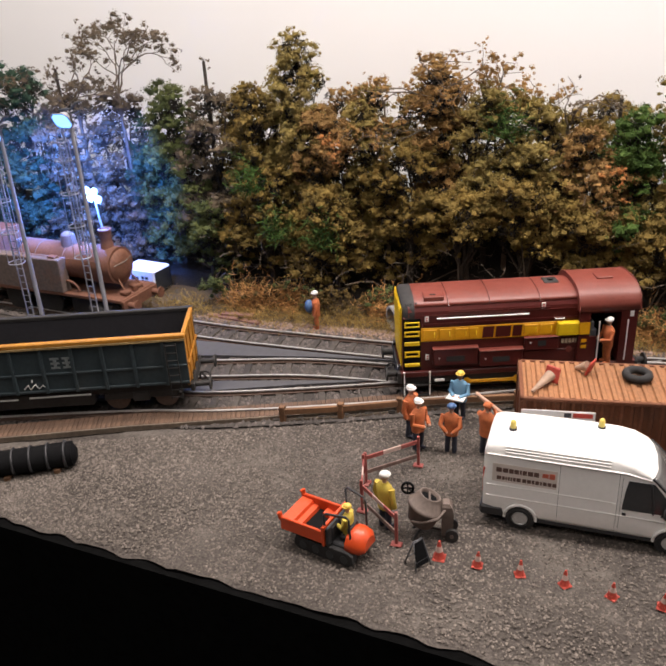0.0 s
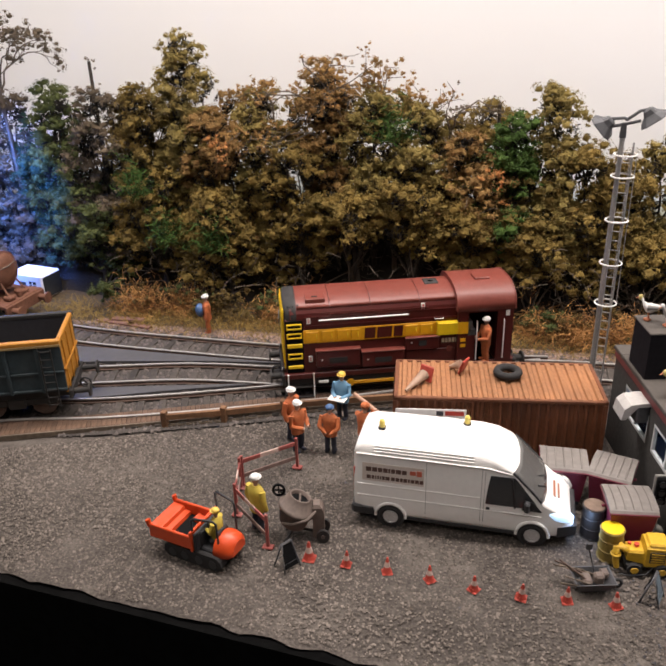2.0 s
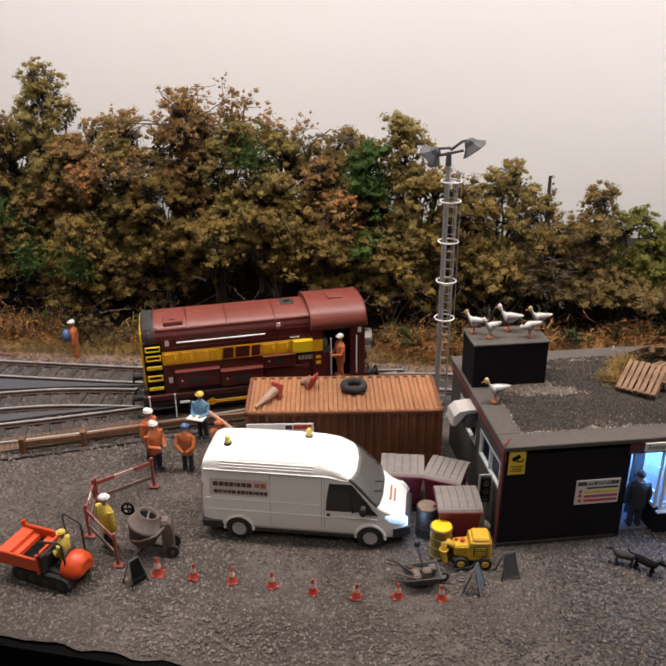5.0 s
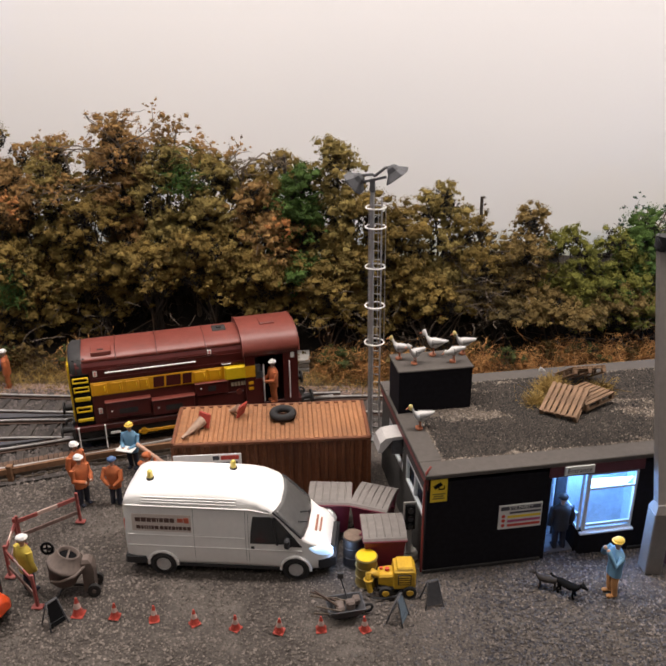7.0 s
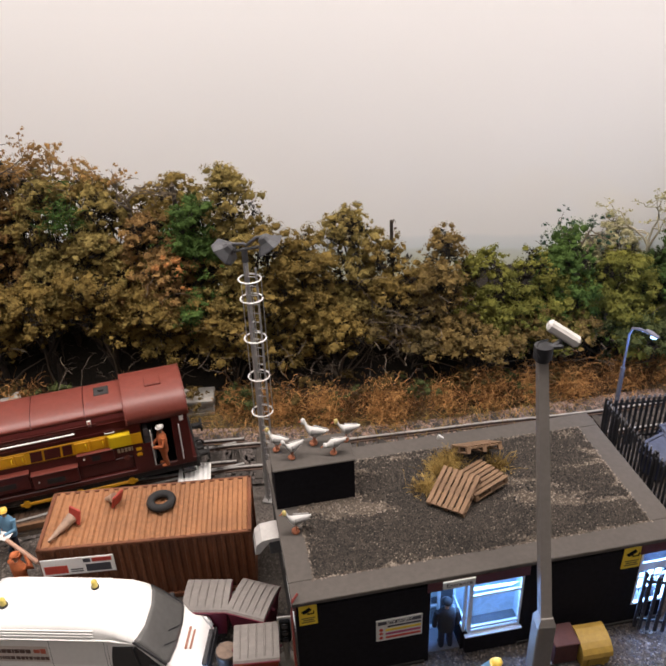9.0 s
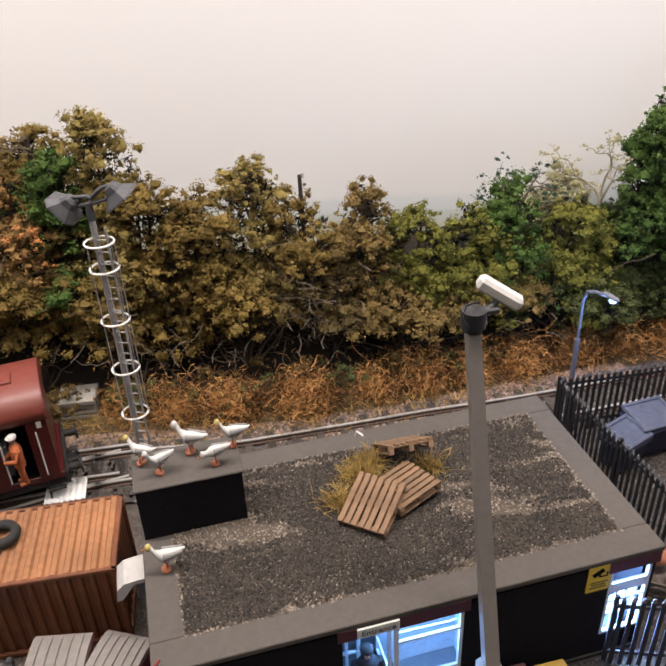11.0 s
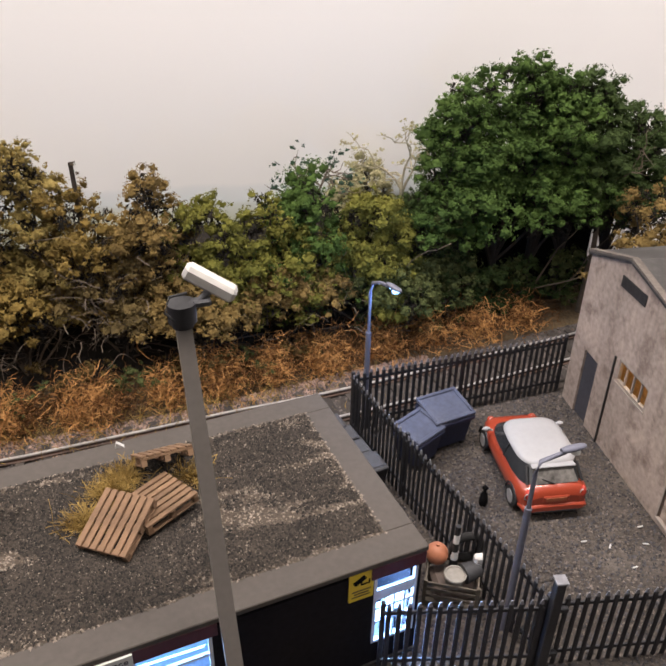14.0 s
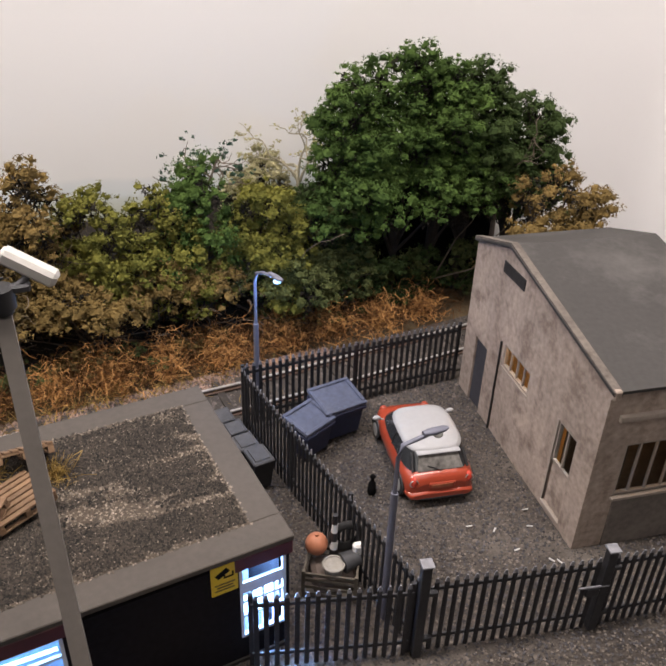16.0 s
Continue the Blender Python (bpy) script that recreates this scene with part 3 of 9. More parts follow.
def bush(x, y, top, half, material, seed, label, bottom=1.0, depth=2.0, shape=1.0, gap=0.0, tips=9, density=1.0, lean=0.0):
    rng = np.random.default_rng(seed)
    t = thing("hedge_tree", x, y, 0, 0, label, "tree", "trees of the hedge")
    puffs = []
    n = int(density * (5 + 1.5 * half * (top - bottom) ** 0.95))
    for i in range(n):
        u = ((i + rng.uniform(0, 1)) / n) ** 0.9
        r = rng.uniform(0.5, 1.25) * (1 - 0.36 * u**2)
        z = bottom + 0.4 + (top - bottom - 0.45 - r * 0.8) * u
        w = half * (1.05 - (0.62 if shape > 1.05 else 0.84) * u ** (2.0 * shape if shape > 1.05 else 1.3))
        a = math.pi * (1.08 + 0.84 * ((i * 0.618) % 1)) if i % 4 else rng.uniform(0, 2 * math.pi)
        rad = math.sqrt(rng.uniform(0.3, 1))
        puffs.append((math.cos(a) * w * rad, math.sin(a) * depth * (1 - 0.5 * u) * rad + lean * (1 - u), z, r))
    puffs.append((rng.normal() * 0.1, 0, top - 0.5, 0.48))
    for k in range(6):
        puffs.append((half * (-0.5 + k / 5) * 1.1, rng.normal() * 0.2, top - 0.55 - 2.3 * abs(-0.5 + k / 5) * rng.uniform(0.8, 1.6), rng.uniform(0.42, 0.62)))
    trunk = Build()
    trunk.tube([(0, 0.2, 0), (rng.normal() * 0.1, 0.15, top * 0.25), (rng.normal() * 0.25, 0.1, top * 0.55)], 0.16, 7, 0, 0.5)
    order = rng.permutation(len(puffs))[:tips]
    limbs(trunk, (0, 0.15, top * 0.22), [puffs[i][:3] for i in order], 0.07, rng)
    low = [(rng.normal() * half * 0.8, -depth * rng.uniform(0.5, 1.0) + lean, rng.uniform(0.5, bottom + 1.6)) for _ in range(5 if bottom < 2 else 1)]
    limbs(trunk, (0, 0.1, 0.4), low, 0.045, rng, 1)
    part("trunk", trunk, [BARK, TWIG], t, "grey-brown trunk and bare limbs")
    part("crown", crown_mesh("crown", puffs, material, seed + 1, gap=gap), material, t)
    part("inner_growth", inner_mesh(puffs, seed + 2), SHADE, t, "inner twig slivers, near-black to paint the crown's shade", "stuff")
    return t


SCRUBB = foliage("brown_scrub_leaf", (0.055, 0.042, 0.02), (0.16, 0.115, 0.045))
PLAN = [
    # x, y, top, half, material, bottom, shape, gap, words
    (-29.0, 31.5, 10.2, 2.6, DEEP, 0.8, 1.2, 0.0, "deep green bushy tree under blue floodlight"),
    (-25.5, 31.6, 10.6, 2.4, DEEP, 0.8, 1.3, 0.0, "blue-green dense tree behind the floodlight towers"),
    (-22.6, 31.3, 9.6, 2.0, GREY, 0.8, 1.2, 0.1, "grey-brown scrubby tree behind the rusty locomotive"),
    (-20.3, 31.9, 9.4, 1.9, GREY, 0.8, 1.2, 0.1, "grey-brown twiggy tree behind the floodlight masts"),
    (-18.4, 32.2, 8.6, 1.7, DEEP, 0.8, 1.2, 0.05, "blue-green scrub tree behind the cluster lamp"),
    (-13.6, 33.2, 9.3, 2.2, OLIVE, 1.0, 1.3, 0.0, "olive tree at the back of the thicket"),
    (-9.2, 33.3, 9.4, 2.2, BROWN, 1.6, 1.3, 0.0, "brown tree at the back of the thicket"),
    (-5.6, 33.3, 9.6, 2.2, OLIVE, 2.4, 1.3, 0.0, "olive-brown tree at the back of the thicket"),
    (-1.8, 33.3, 9.3, 2.2, OLIVE, 3.8, 1.3, 0.0, "olive tree behind the clumped hedge"),
    (1.8, 33.3, 9.0, 2.0, OLIVE, 3.4, 1.3, 0.0, "olive tree behind the rust-brown tree"),
    (-17.0, 31.6, 9.7, 1.8, DULL, 1.2, 1.1, 0.1, "olive scrub tree at the hedge"),
    (-14.6, 31.3, 9.7, 2.0, GREY, 1.2, 1.2, 0.1, "grey-green scrub tree with open twigs"),
    (-15.4, 30.3, 5.6, 1.8, DULL, 0.9, 1.2, 0.1, "dull green low bush in front of the hedge"),
    (-12.9, 31.6, 9.9, 1.4, OLIVE, 1.4, 1.0, 0.05, "olive upright tree in the hedge"),
    (-10.9, 31.9, 11.9, 1.75, GOLDO, 2.0, 0.75, 0.0, "tall rounded olive-green tree above the hedge"),
    (-12.2, 30.4, 6.4, 2.0, OLIVE, 0.8, 1.3, 0.05, "olive-brown bush at the foot of the hedge"),
    (-9.2, 31.0, 8.8, 1.7, BROWN, 1.5, 1.1, 0.05, "rust-brown autumn tree in the hedge"),
    (-7.6, 31.8, 9.6, 1.4, GOLDO, 2.0, 1.0, 0.15, "olive thinly leaved tree in the hedge"),
    (-8.9, 30.1, 5.8, 1.9, OLIVE, 0.6, 1.3, 0.0, "dense olive bush overhanging the trackside"),
    (-5.6, 30.6, 7.6, 1.9, OLIVE, 1.2, 1.2, 0.0, "dense olive-brown tree overhanging a dark hollow"),
    (-4.5, 32.0, 10.7, 1.6, BROWN, 3.0, 0.8, 0.3, "sparse brown tree with bare arching twigs"),
    (-2.6, 31.6, 9.7, 1.6, GOLDO, 2.5, 1.0, 0.1, "olive tree with ragged top in the hedge"),
    (-3.2, 30.2, 6.0, 2.0, OLIVE, 3.2, 1.3, 0.0, "dense olive clumped tree over a dark hollow"),
    (-0.6, 31.6, 9.0, 1.7, GOLDO, 2.0, 1.0, 0.1, "olive-green tree in the hedge"),
    (-0.6, 30.3, 6.4, 2.0, OLIVE, 2.8, 1.3, 0.0, "dense olive clumped tree beside the track"),
    (1.4, 31.3, 8.2, 1.6, BROWN, 3.0, 1.1, 0.1, "rust-brown tree in the hedge"),
    (1.6, 30.4, 5.4, 1.7, OLIVE, 2.0, 1.3, 0.0, "olive bush at the foot of the hedge"),
    (3.1, 31.5, 8.7, 1.4, GREEN, 2.0, 1.0, 0.1, "dark green leafy tree in the hedge"),
    (4.6, 31.7, 9.8, 1.6, GOLDO, 2.0, 0.9, 0.05, "tall olive-brown tree at the end of the thicket"),
    (5.8, 31.2, 8.0, 1.5, OLIVE, 1.4, 1.1, 0.0, "olive rounded tree sloping to the low hedge"),
    (4.3, 30.4, 5.0, 1.7, OLIVE, 1.8, 1.3, 0.05, "olive-brown low bush beside the mast"),
    (7.4, 31.6, 7.3, 1.5, OLIVE, 1.4, 1.1, 0.05, "low olive tree in the hedge"),
    (9.1, 32.4, 8.0, 1.6, GOLDO, 1.6, 0.9, 0.05, "pointed olive tree above the low hedge"),
    (10.7, 32.4, 6.6, 1.3, OLIVE, 1.2, 1.1, 0.15, "olive-brown twiggy tree with an upright dead stub"),
    (8.6, 31.0, 4.4, 1.8, OLIVE, 1.7, 1.3, 0.2, "olive scrub bush at the hedge foot"),
    (12.7, 32.4, 7.0, 1.35, SANDY, 1.2, 0.9, 0.05, "golden-brown pointed tree in the low hedge"),
    (11.6, 31.8, 4.6, 1.5, SCRUBB, 1.8, 1.2, 0.25, "bare brown twiggy bush in the hedge"),
    (14.6, 32.4, 6.1, 1.6, LIME, 1.0, 1.3, 0.0, "bright yellow-green leafy bush in the low hedge"),
    (14.0, 31.4, 3.6, 1.6, SANDY, 1.6, 1.3, 0.1, "dull green low scrub in front of the hedge"),
    (16.6, 32.5, 6.1, 1.5, LIME, 1.0, 1.3, 0.0, "yellow-green leafy bush with a darker crown"),
    (18.0, 32.9, 6.5, 1.5, GREEN, 1.0, 1.2, 0.05, "green bush with a bare twig above it"),
    (19.9, 33.0, 5.9, 1.5, LIME, 0.9, 1.3, 0.0, "yellow-green bush near the line's end"),
    (17.2, 32.0, 3.6, 1.9, SANDY, 1.7, 1.3, 0.1, "dull green low scrub beside the line"),
    (20.6, 32.4, 3.3, 1.8, DULL, 1.5, 1.3, 0.1, "dark green low scrub beside the line"),
    (22.3, 33.4, 4.8, 1.5, DULL, 0.7, 1.2, 0.0, "dull green bush under the tall tree"),
    (22.6, 34.4, 5.6, 1.6, DARKG, 1.6, 1.2, 0.0, "shaded green bush beneath the tallest tree"),
    (23.1, 33.4, 9.2, 1.8, GREEN, 3.0, 0.9, 0.0, "large deep green leafy tree"),
    (25.0, 33.6, 9.9, 2.6, GREEN, 3.6, 0.8, 0.0, "tallest deep green leafy tree over the tunnel mouth"),
    (26.5, 33.6, 9.5, 1.8, GREEN, 3.6, 0.9, 0.0, "green leafy tree between taller crowns"),
    (27.9, 33.9, 9.3, 2.2, DARKG, 3.6, 0.8, 0.02, "dark green leafy tree over the tunnel mouth"),
    (20.5, 35.4, 5.9, 1.5, HAZE, 1.0, 1.2, 0.0, "pale hazy bush against the sky board"),
    (30.0, 34.3, 8.0, 1.7, DARKG, 3.0, 0.9, 0.05, "green leafy tree at the layout's end"),
    (29.9, 31.0, 6.4, 1.75, SANDY, 1.0, 1.3, 0.0, "olive-brown rounded bush behind the rendered shed"),
]
for k, (x, y, top, half, m, bottom, shape, gap, words) in enumerate(PLAN):
    bush(x, y, top, half, m, 100 + 7 * k, words, bottom=bottom, lean=1.3 if y < 31.1 and x < 22 else 0.5, shape=shape, gap=gap, density=1.5 if x > 22 or shape < 1 else 1.15)


def airy_tree(x, y, top, half, low, material, seed, label, n=34, leafy=1.0, wood=None, tuft=1.0):
    """A trunk that forks and forks again into crooked twigs, with tufts of leaf along the last of them."""
    rng = np.random.default_rng(seed)
    t = thing("airy_tree", x, y, 0, 0, label, "tree", "trees of the hedge")
    b, puffs = Build(), []
    b.tube([(0, 0.1, 0), (0.1, 0.1, low * 0.5), (0.0, 0.05, low)], 0.13, 7, 0, 0.6)

    def grow(p, d, ln, r, level):
        pts = [p]
        for _ in range(4):
            d = (d + Vector(rng.normal(size=3)) * 0.34 + Vector((d.x * 0.15, 0, -0.03))).normalized()
            pts.append(pts[-1] + d * ln / 4)
            if level == 2 and rng.uniform() < leafy * 0.85:
                puffs.append((*(pts[-1] + Vector(rng.normal(size=3)) * 0.05), tuft * rng.uniform(0.2, 0.42)))
        b.tube(pts, r, 5 if level < 2 else 4, 0, 0.45)
        if level < 2:
            for k in range(3):
                q = pts[2 + k % 3]
                a = rng.uniform(0, 2 * math.pi)
                grow(q, (d + Vector((math.cos(a) * 0.9, math.sin(a) * 0.45, rng.uniform(-0.1, 0.5)))).normalized(), ln * 0.66, r * 0.55, level + 1)

    limbs_n = max(3, n // 7)
    for i in range(limbs_n):
        a = math.pi * (i + 0.5 + rng.uniform(-0.3, 0.3)) / limbs_n
        grow(Vector((0, 0.06, low * rng.uniform(0.9, 1.0))), Vector((half * 0.9 * math.cos(a), 0.4 * half * rng.normal(), (top - low) * 0.75)).normalized(), math.hypot(half * math.cos(a), top - low) * 0.74, 0.06, 0)
    part("trunk", b, wood or TWIG, t, "bare twisted branches")
    if puffs:
        part("crown", crown_mesh("crown", puffs, material, seed, per=64, sub=24, size=0.046, back=0.8), material, t)
    return t


OCHRE = foliage("ochre_leaf", (0.16, 0.095, 0.035), (0.36, 0.21, 0.08))
airy_tree(-19.6, 31.0, 12.3, 0.6, 9.4, GREY, 5, "tall sparse grey-brown tree with tufted twigs", 30, 1.0, None, 1.25)
airy_tree(-22.0, 31.0, 11.0, 0.8, 8.6, GREY, 15, "sparse grey-brown tree with tufted twigs", 22)
airy_tree(-24.6, 31.2, 10.8, 1.0, 8.4, GREY, 16, "sparse blue-grey tree with tufted twigs", 22)
airy_tree(-4.2, 31.5, 10.7, 2.3, 8.0, OCHRE, 6, "arching bare tree with ochre tufts of leaf", 52)
airy_tree(-6.9, 31.6, 9.7, 1.2, 7.8, OCHRE, 26, "small arching tree with ochre tufts", 22)
airy_tree(-1.7, 31.6, 9.9, 1.1, 7.8, OCHRE, 36, "ragged tree with ochre tufts over the hedge", 22)
airy_tree(0.6, 31.8, 9.9, 1.4, 7.9, GREY, 8, "small bare twiggy tree above the hedge", 15, 0.2)
airy_tree(18.1, 32.6, 7.0, 0.5, 5.4, DEEP, 9, "thin bare sapling above the green bush", 10, 0.4)
airy_tree(21.6, 34.6, 7.3, 0.9, 5.0, PALE, 11, "pale thin hazy tree against the sky board", 34, 0.8, mat("pale_stems", (0.34, 0.31, 0.22), 0.9, vary=0.2), 0.6)
airy_tree(28.6, 33.0, 7.2, 0.7, 4.8, GREY, 12, "bare forked tree within the green crowns", 14, 0.0)
for x, y, z in ((-15.2, 31.6, 10.6), (10.75, 32.2, 7.2), (2.5, 31.6, 9.0), (-23.3, 31.6, 10.4)):
    b = Build().tube([(0, 0, 0), (0.05, 0, z * 0.6), (0.0, 0, z)], 0.12, 6, 0, 0.6)
    t = thing("dead_stub", x, y, 0, 0, "dead upright stub of a tree in the hedge", "tree", "trees of the hedge")
    part("trunk", b, BARK, t)
    part("crown", crown_mesh("crown", [(0, 0, z - 0.1, 0.22), (0.08, 0, z - 0.45, 0.2)], GREY, int(z * 10), per=90, sub=100), GREY, t)

# ---- dry brambles, grass and ivy ----
STRAW = foliage("dry_straw", (0.17, 0.11, 0.035), (0.38, 0.26, 0.085), 0.8, 2)
BRAMBLE = foliage("dry_bramble", (0.22, 0.1, 0.035), (0.58, 0.31, 0.115), 0.8, 2)
DEADB = foliage("dead_bramble_stem", (0.06, 0.03, 0.014), (0.17, 0.085, 0.035), 0.8, 2)
IVY = foliage("fern_green", (0.026, 0.05, 0.012), (0.07, 0.12, 0.03), 0.7, 3)


def fibres(name, n, centre, spread, ln, width, curl, material, seed, up=0.2, kind_label="", category="undergrowth"):
    """Curled fibres, each a thin ribbon of six pieces, round a centre (x, y, z) within spread."""
    rng = np.random.default_rng(seed)
    k = 7
    p = np.zeros((n, k, 3))
    r = rng.normal(size=(n, 3)) * np.array(spread) * 0.5
    r[:, 2] = np.abs(r[:, 2])
    p[:, 0] = np.array(centre) + r
    d = rng.normal(size=(n, 3))
    d[:, 2] = np.abs(d[:, 2]) * 0.5 + up
    d /= np.linalg.norm(d, axis=1)[:, None]
    ls = ln * rng.uniform(0.5, 1.4, n)
    for i in range(1, k):
        d = d + rng.normal(size=(n, 3)) * curl
        d[:, 2] -= 0.1
        d /= np.linalg.norm(d, axis=1)[:, None]
        p[:, i] = p[:, i - 1] + d * (ls / (k - 1))[:, None]
    p[:, :, 2] = np.maximum(p[:, :, 2], 0.02)
    side = rng.normal(size=(n, 1, 3))
    side[:, :, 2] += 0.4
    side = side / np.linalg.norm(side, axis=2)[:, :, None] * width
    v = np.concatenate([p - side, p + side], 1).reshape(-1, 3)
    f = np.array([(i, i + 1, k + i + 1, k + i) for i in range(k - 1)])
    f = (np.arange(n)[:, None, None] * 2 * k + f[None]).reshape(-1, 4)
    return tagged(new(name, quick(name, v, f, material)), kind_label, category, kind="stuff")


for k, (x, y, w, n) in enumerate([(-12.6, 28.6, 2.2, 420), (-10.6, 28.9, 1.8, 380), (-6.4, 29.0, 1.6, 260), (-4.3, 29.0, 1.6, 300), (0.2, 29.4, 1.6, 240), (4.6, 29.2, 1.6, 300), (6.3, 29.0, 2.0, 420), (8.2, 28.9, 1.6, 520), (10.6, 29.2, 1.7, 620), (12.9, 29.7, 1.2, 300), (14.6, 30.1, 1.9, 620), (16.4, 30.5, 1.3, 340), (18.2, 30.9, 1.9, 560), (20.4, 31.4, 1.6, 380), (22.2, 31.8, 1.6, 340), (24.0, 32.1, 1.6, 300), (25.8, 32.5, 1.6, 240)]):
    fibres("dry_brambles", int(1.7 * n), (x, y, 0.12), (w * 0.5, 0.8, 1.1), 0.66, 0.011, 0.55, BRAMBLE, 60 + k, 0.3, "tangled dry orange-brown brambles on the bank")
    fibres("dead_bramble", int(1.2 * n), (x + 0.6, y + 0.3, 0.1), (w * 0.7, 0.9, 0.9), 0.6, 0.011, 0.5, DEADB, 460 + k, 0.25, "dark dead bramble stems on the bank")
SCRUB = foliage("dull_brown_scrub", (0.05, 0.035, 0.014), (0.15, 0.1, 0.035))
rng = np.random.default_rng(44)
for k in range(30):
    x = -14 + 1.25 * k + rng.uniform(-0.4, 0.4)
    y = float(np.interp(x, [-14, -4, 1, 6, 10, 13.5, 17, 22, 26], [28.7, 28.9, 29.1, 29.2, 29.4, 30.1, 31.0, 32.3, 33.2])) + rng.uniform(-0.35, 0.5)
    puffs = [(rng.normal() * 0.45, rng.normal() * 0.3, rng.uniform(0.2, 1.0), rng.uniform(0.28, 0.55)) for _ in range(9)]
    tagged(place(new("low_scrub", crown_mesh("low_scrub", puffs, SCRUB if k % 3 else DULL, 700 + k)), x, y, 0.2), "low dull brown scrub on the bank", "scrub", kind="stuff")
for k in range(11):
    x = 21.6 + 0.72 * k + rng.uniform(-0.2, 0.2)
    y = float(np.interp(x, [21, 22, 26, 30], [32.1, 32.5, 33.4, 34.3])) + rng.uniform(-0.1, 0.4)
    puffs = [(rng.normal() * 0.5, rng.normal() * 0.25, rng.uniform(0.15, 1.9), rng.uniform(0.34, 0.6)) for _ in range(11)]
    tagged(place(new("low_scrub", crown_mesh("low_scrub", puffs, DARKG if k % 3 else DULL, 800 + k)), x, y, 0.15), "low dark green scrub in the shade of the tall trees", "scrub", kind="stuff")
for k, (x, y, n) in enumerate([(-19, 28.2, 700), (-15.5, 27.9, 900), (-12, 28.0, 1000), (-8.8, 28.3, 1100), (-6, 28.3, 1000), (-3, 28.4, 1000), (0, 28.6, 900), (3, 29.0, 900), (6, 28.8, 700), (9.5, 28.9, 600), (13, 29.5, 600), (16, 30.2, 500)]):
    fibres("dry_grass", int(1.05 * n), (x, y, 0.1), (3.2, 1.5, 0.2), 0.38, 0.009, 0.14, STRAW, 90 + k, 1.3, "short dry straw-coloured grass on the bank", "grass")
for k, x in enumerate(np.arange(-13.5, 21, 1.9)):
    y = 29.6 if x < 4 else 29.6 + (x - 4) * 0.15
    fibres("bare_branches", 22 if x < 4 else 40, (x, y + 0.3, 1.6 if x < 6 else 1.2), (1.9, 1.0, 2.6 if x < 6 else 1.8), 1.4, 0.012, 0.32, TWIG, 160 + k, 0.5, "bare grey tangled branches in the hedge bottom", "branches")
fibres("bare_branches", 120, (11.2, 31.0, 2.0), (1.6, 1.0, 2.4), 1.4, 0.014, 0.3, TWIG, 190, 0.6, "bare grey tangled branches among the low hedge", "branches")
for k, (x, y, z) in enumerate([(-12.4, 29.2, 5.4), (-9.0, 28.9, 3.1), (-1.6, 30.4, 7.6), (3.2, 30.6, 6.6), (-11.2, 29.0, 3.4)]):
    fibres("hanging_ivy", 190, (x, y, z), (0.75, 0.5, 1.3), 0.6, 0.02, 0.4, IVY, 130 + k, 0.4, "bright green trailing ivy among the branches", "ivy")
for k, (x, y, z) in enumerate([(-8.6, 29.6, 7.4), (2.6, 29.9, 6.3)]):
    part_b = [(0, 0, 0, 0.5), (0.3, 0, -0.5, 0.4), (-0.3, -0.1, 0.2, 0.4), (0.2, -0.1, -0.95, 0.3)]
    tagged(place(new("rust_foliage", crown_mesh("rust_foliage", part_b, RUST, 140 + k)), x, y, z), "clump of orange-rust foliage in the hedge", "foliage", kind="stuff")

fn = thing("wire_fence", -2.6, 29.75, 0.1, 4, "dark old post-and-rail fence in front of the hollow", "fence")
for k in range(4):
    part("post", Build().box(1.35 * k - 0.05, 1.35 * k + 0.05, -0.05, 0.05, 0, 1.15 - 0.06 * (k % 2), bev=0.01), BARK, fn)
part("rail", Build().tube([(-0.1, -0.07, 0.95), (2.0, -0.07, 0.9), (4.2, -0.07, 0.96)], 0.035, 6).tube([(-0.1, -0.07, 0.5), (4.2, -0.07, 0.46)], 0.02, 5), BARK, fn)

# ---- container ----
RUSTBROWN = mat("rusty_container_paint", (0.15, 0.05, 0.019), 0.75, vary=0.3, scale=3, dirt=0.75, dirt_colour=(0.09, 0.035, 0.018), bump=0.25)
# lighter than the sides: overhead light is put into the roof's rust colour
RUSTROOF = mat("top_lit_container_roof", (0.27, 0.118, 0.048), 0.75, vary=0.3, scale=3, dirt=0.6, dirt_colour=(0.18, 0.08, 0.035), bump=0.2)
WHITE = mat("white_paint", (0.8, 0.79, 0.77), 0.4, vary=0.05, bump=0.03)
REDP = mat("red_paint", (0.5, 0.05, 0.03), 0.5, vary=0.15)
DARKP = mat("charcoal_paint", (0.05, 0.05, 0.06), 0.6, vary=0.2)


def corrugated(x0, x1, y0, y1, pitch, depth, z0, z1, b, m=0):
    """A wall sheet from (x0, y0) to (x1, y1) with trapezoid ribs."""
    ln = math.hypot(x1 - x0, y1 - y0)
    ux, uy = (x1 - x0) / ln, (y1 - y0) / ln
    nx, ny = uy, -ux
    pts, d = [], 0.0
    while d < ln - 1e-6:
        for s, o in ((0, 0), (0.3, 0), (0.45, 1), (0.85, 1)):
            if d + s * pitch <= ln:
                pts.append((d + s * pitch, o * depth))
        d += pitch
    pts.append((ln, 0))
    v = [(x0 + ux * s + nx * o, y0 + uy * s + ny * o, z) for z in (z0, z1) for s, o in pts]
    n = len(pts)
    return b.add(v, [(i, i + 1, n + i + 1, n + i) for i in range(n - 1)], m)


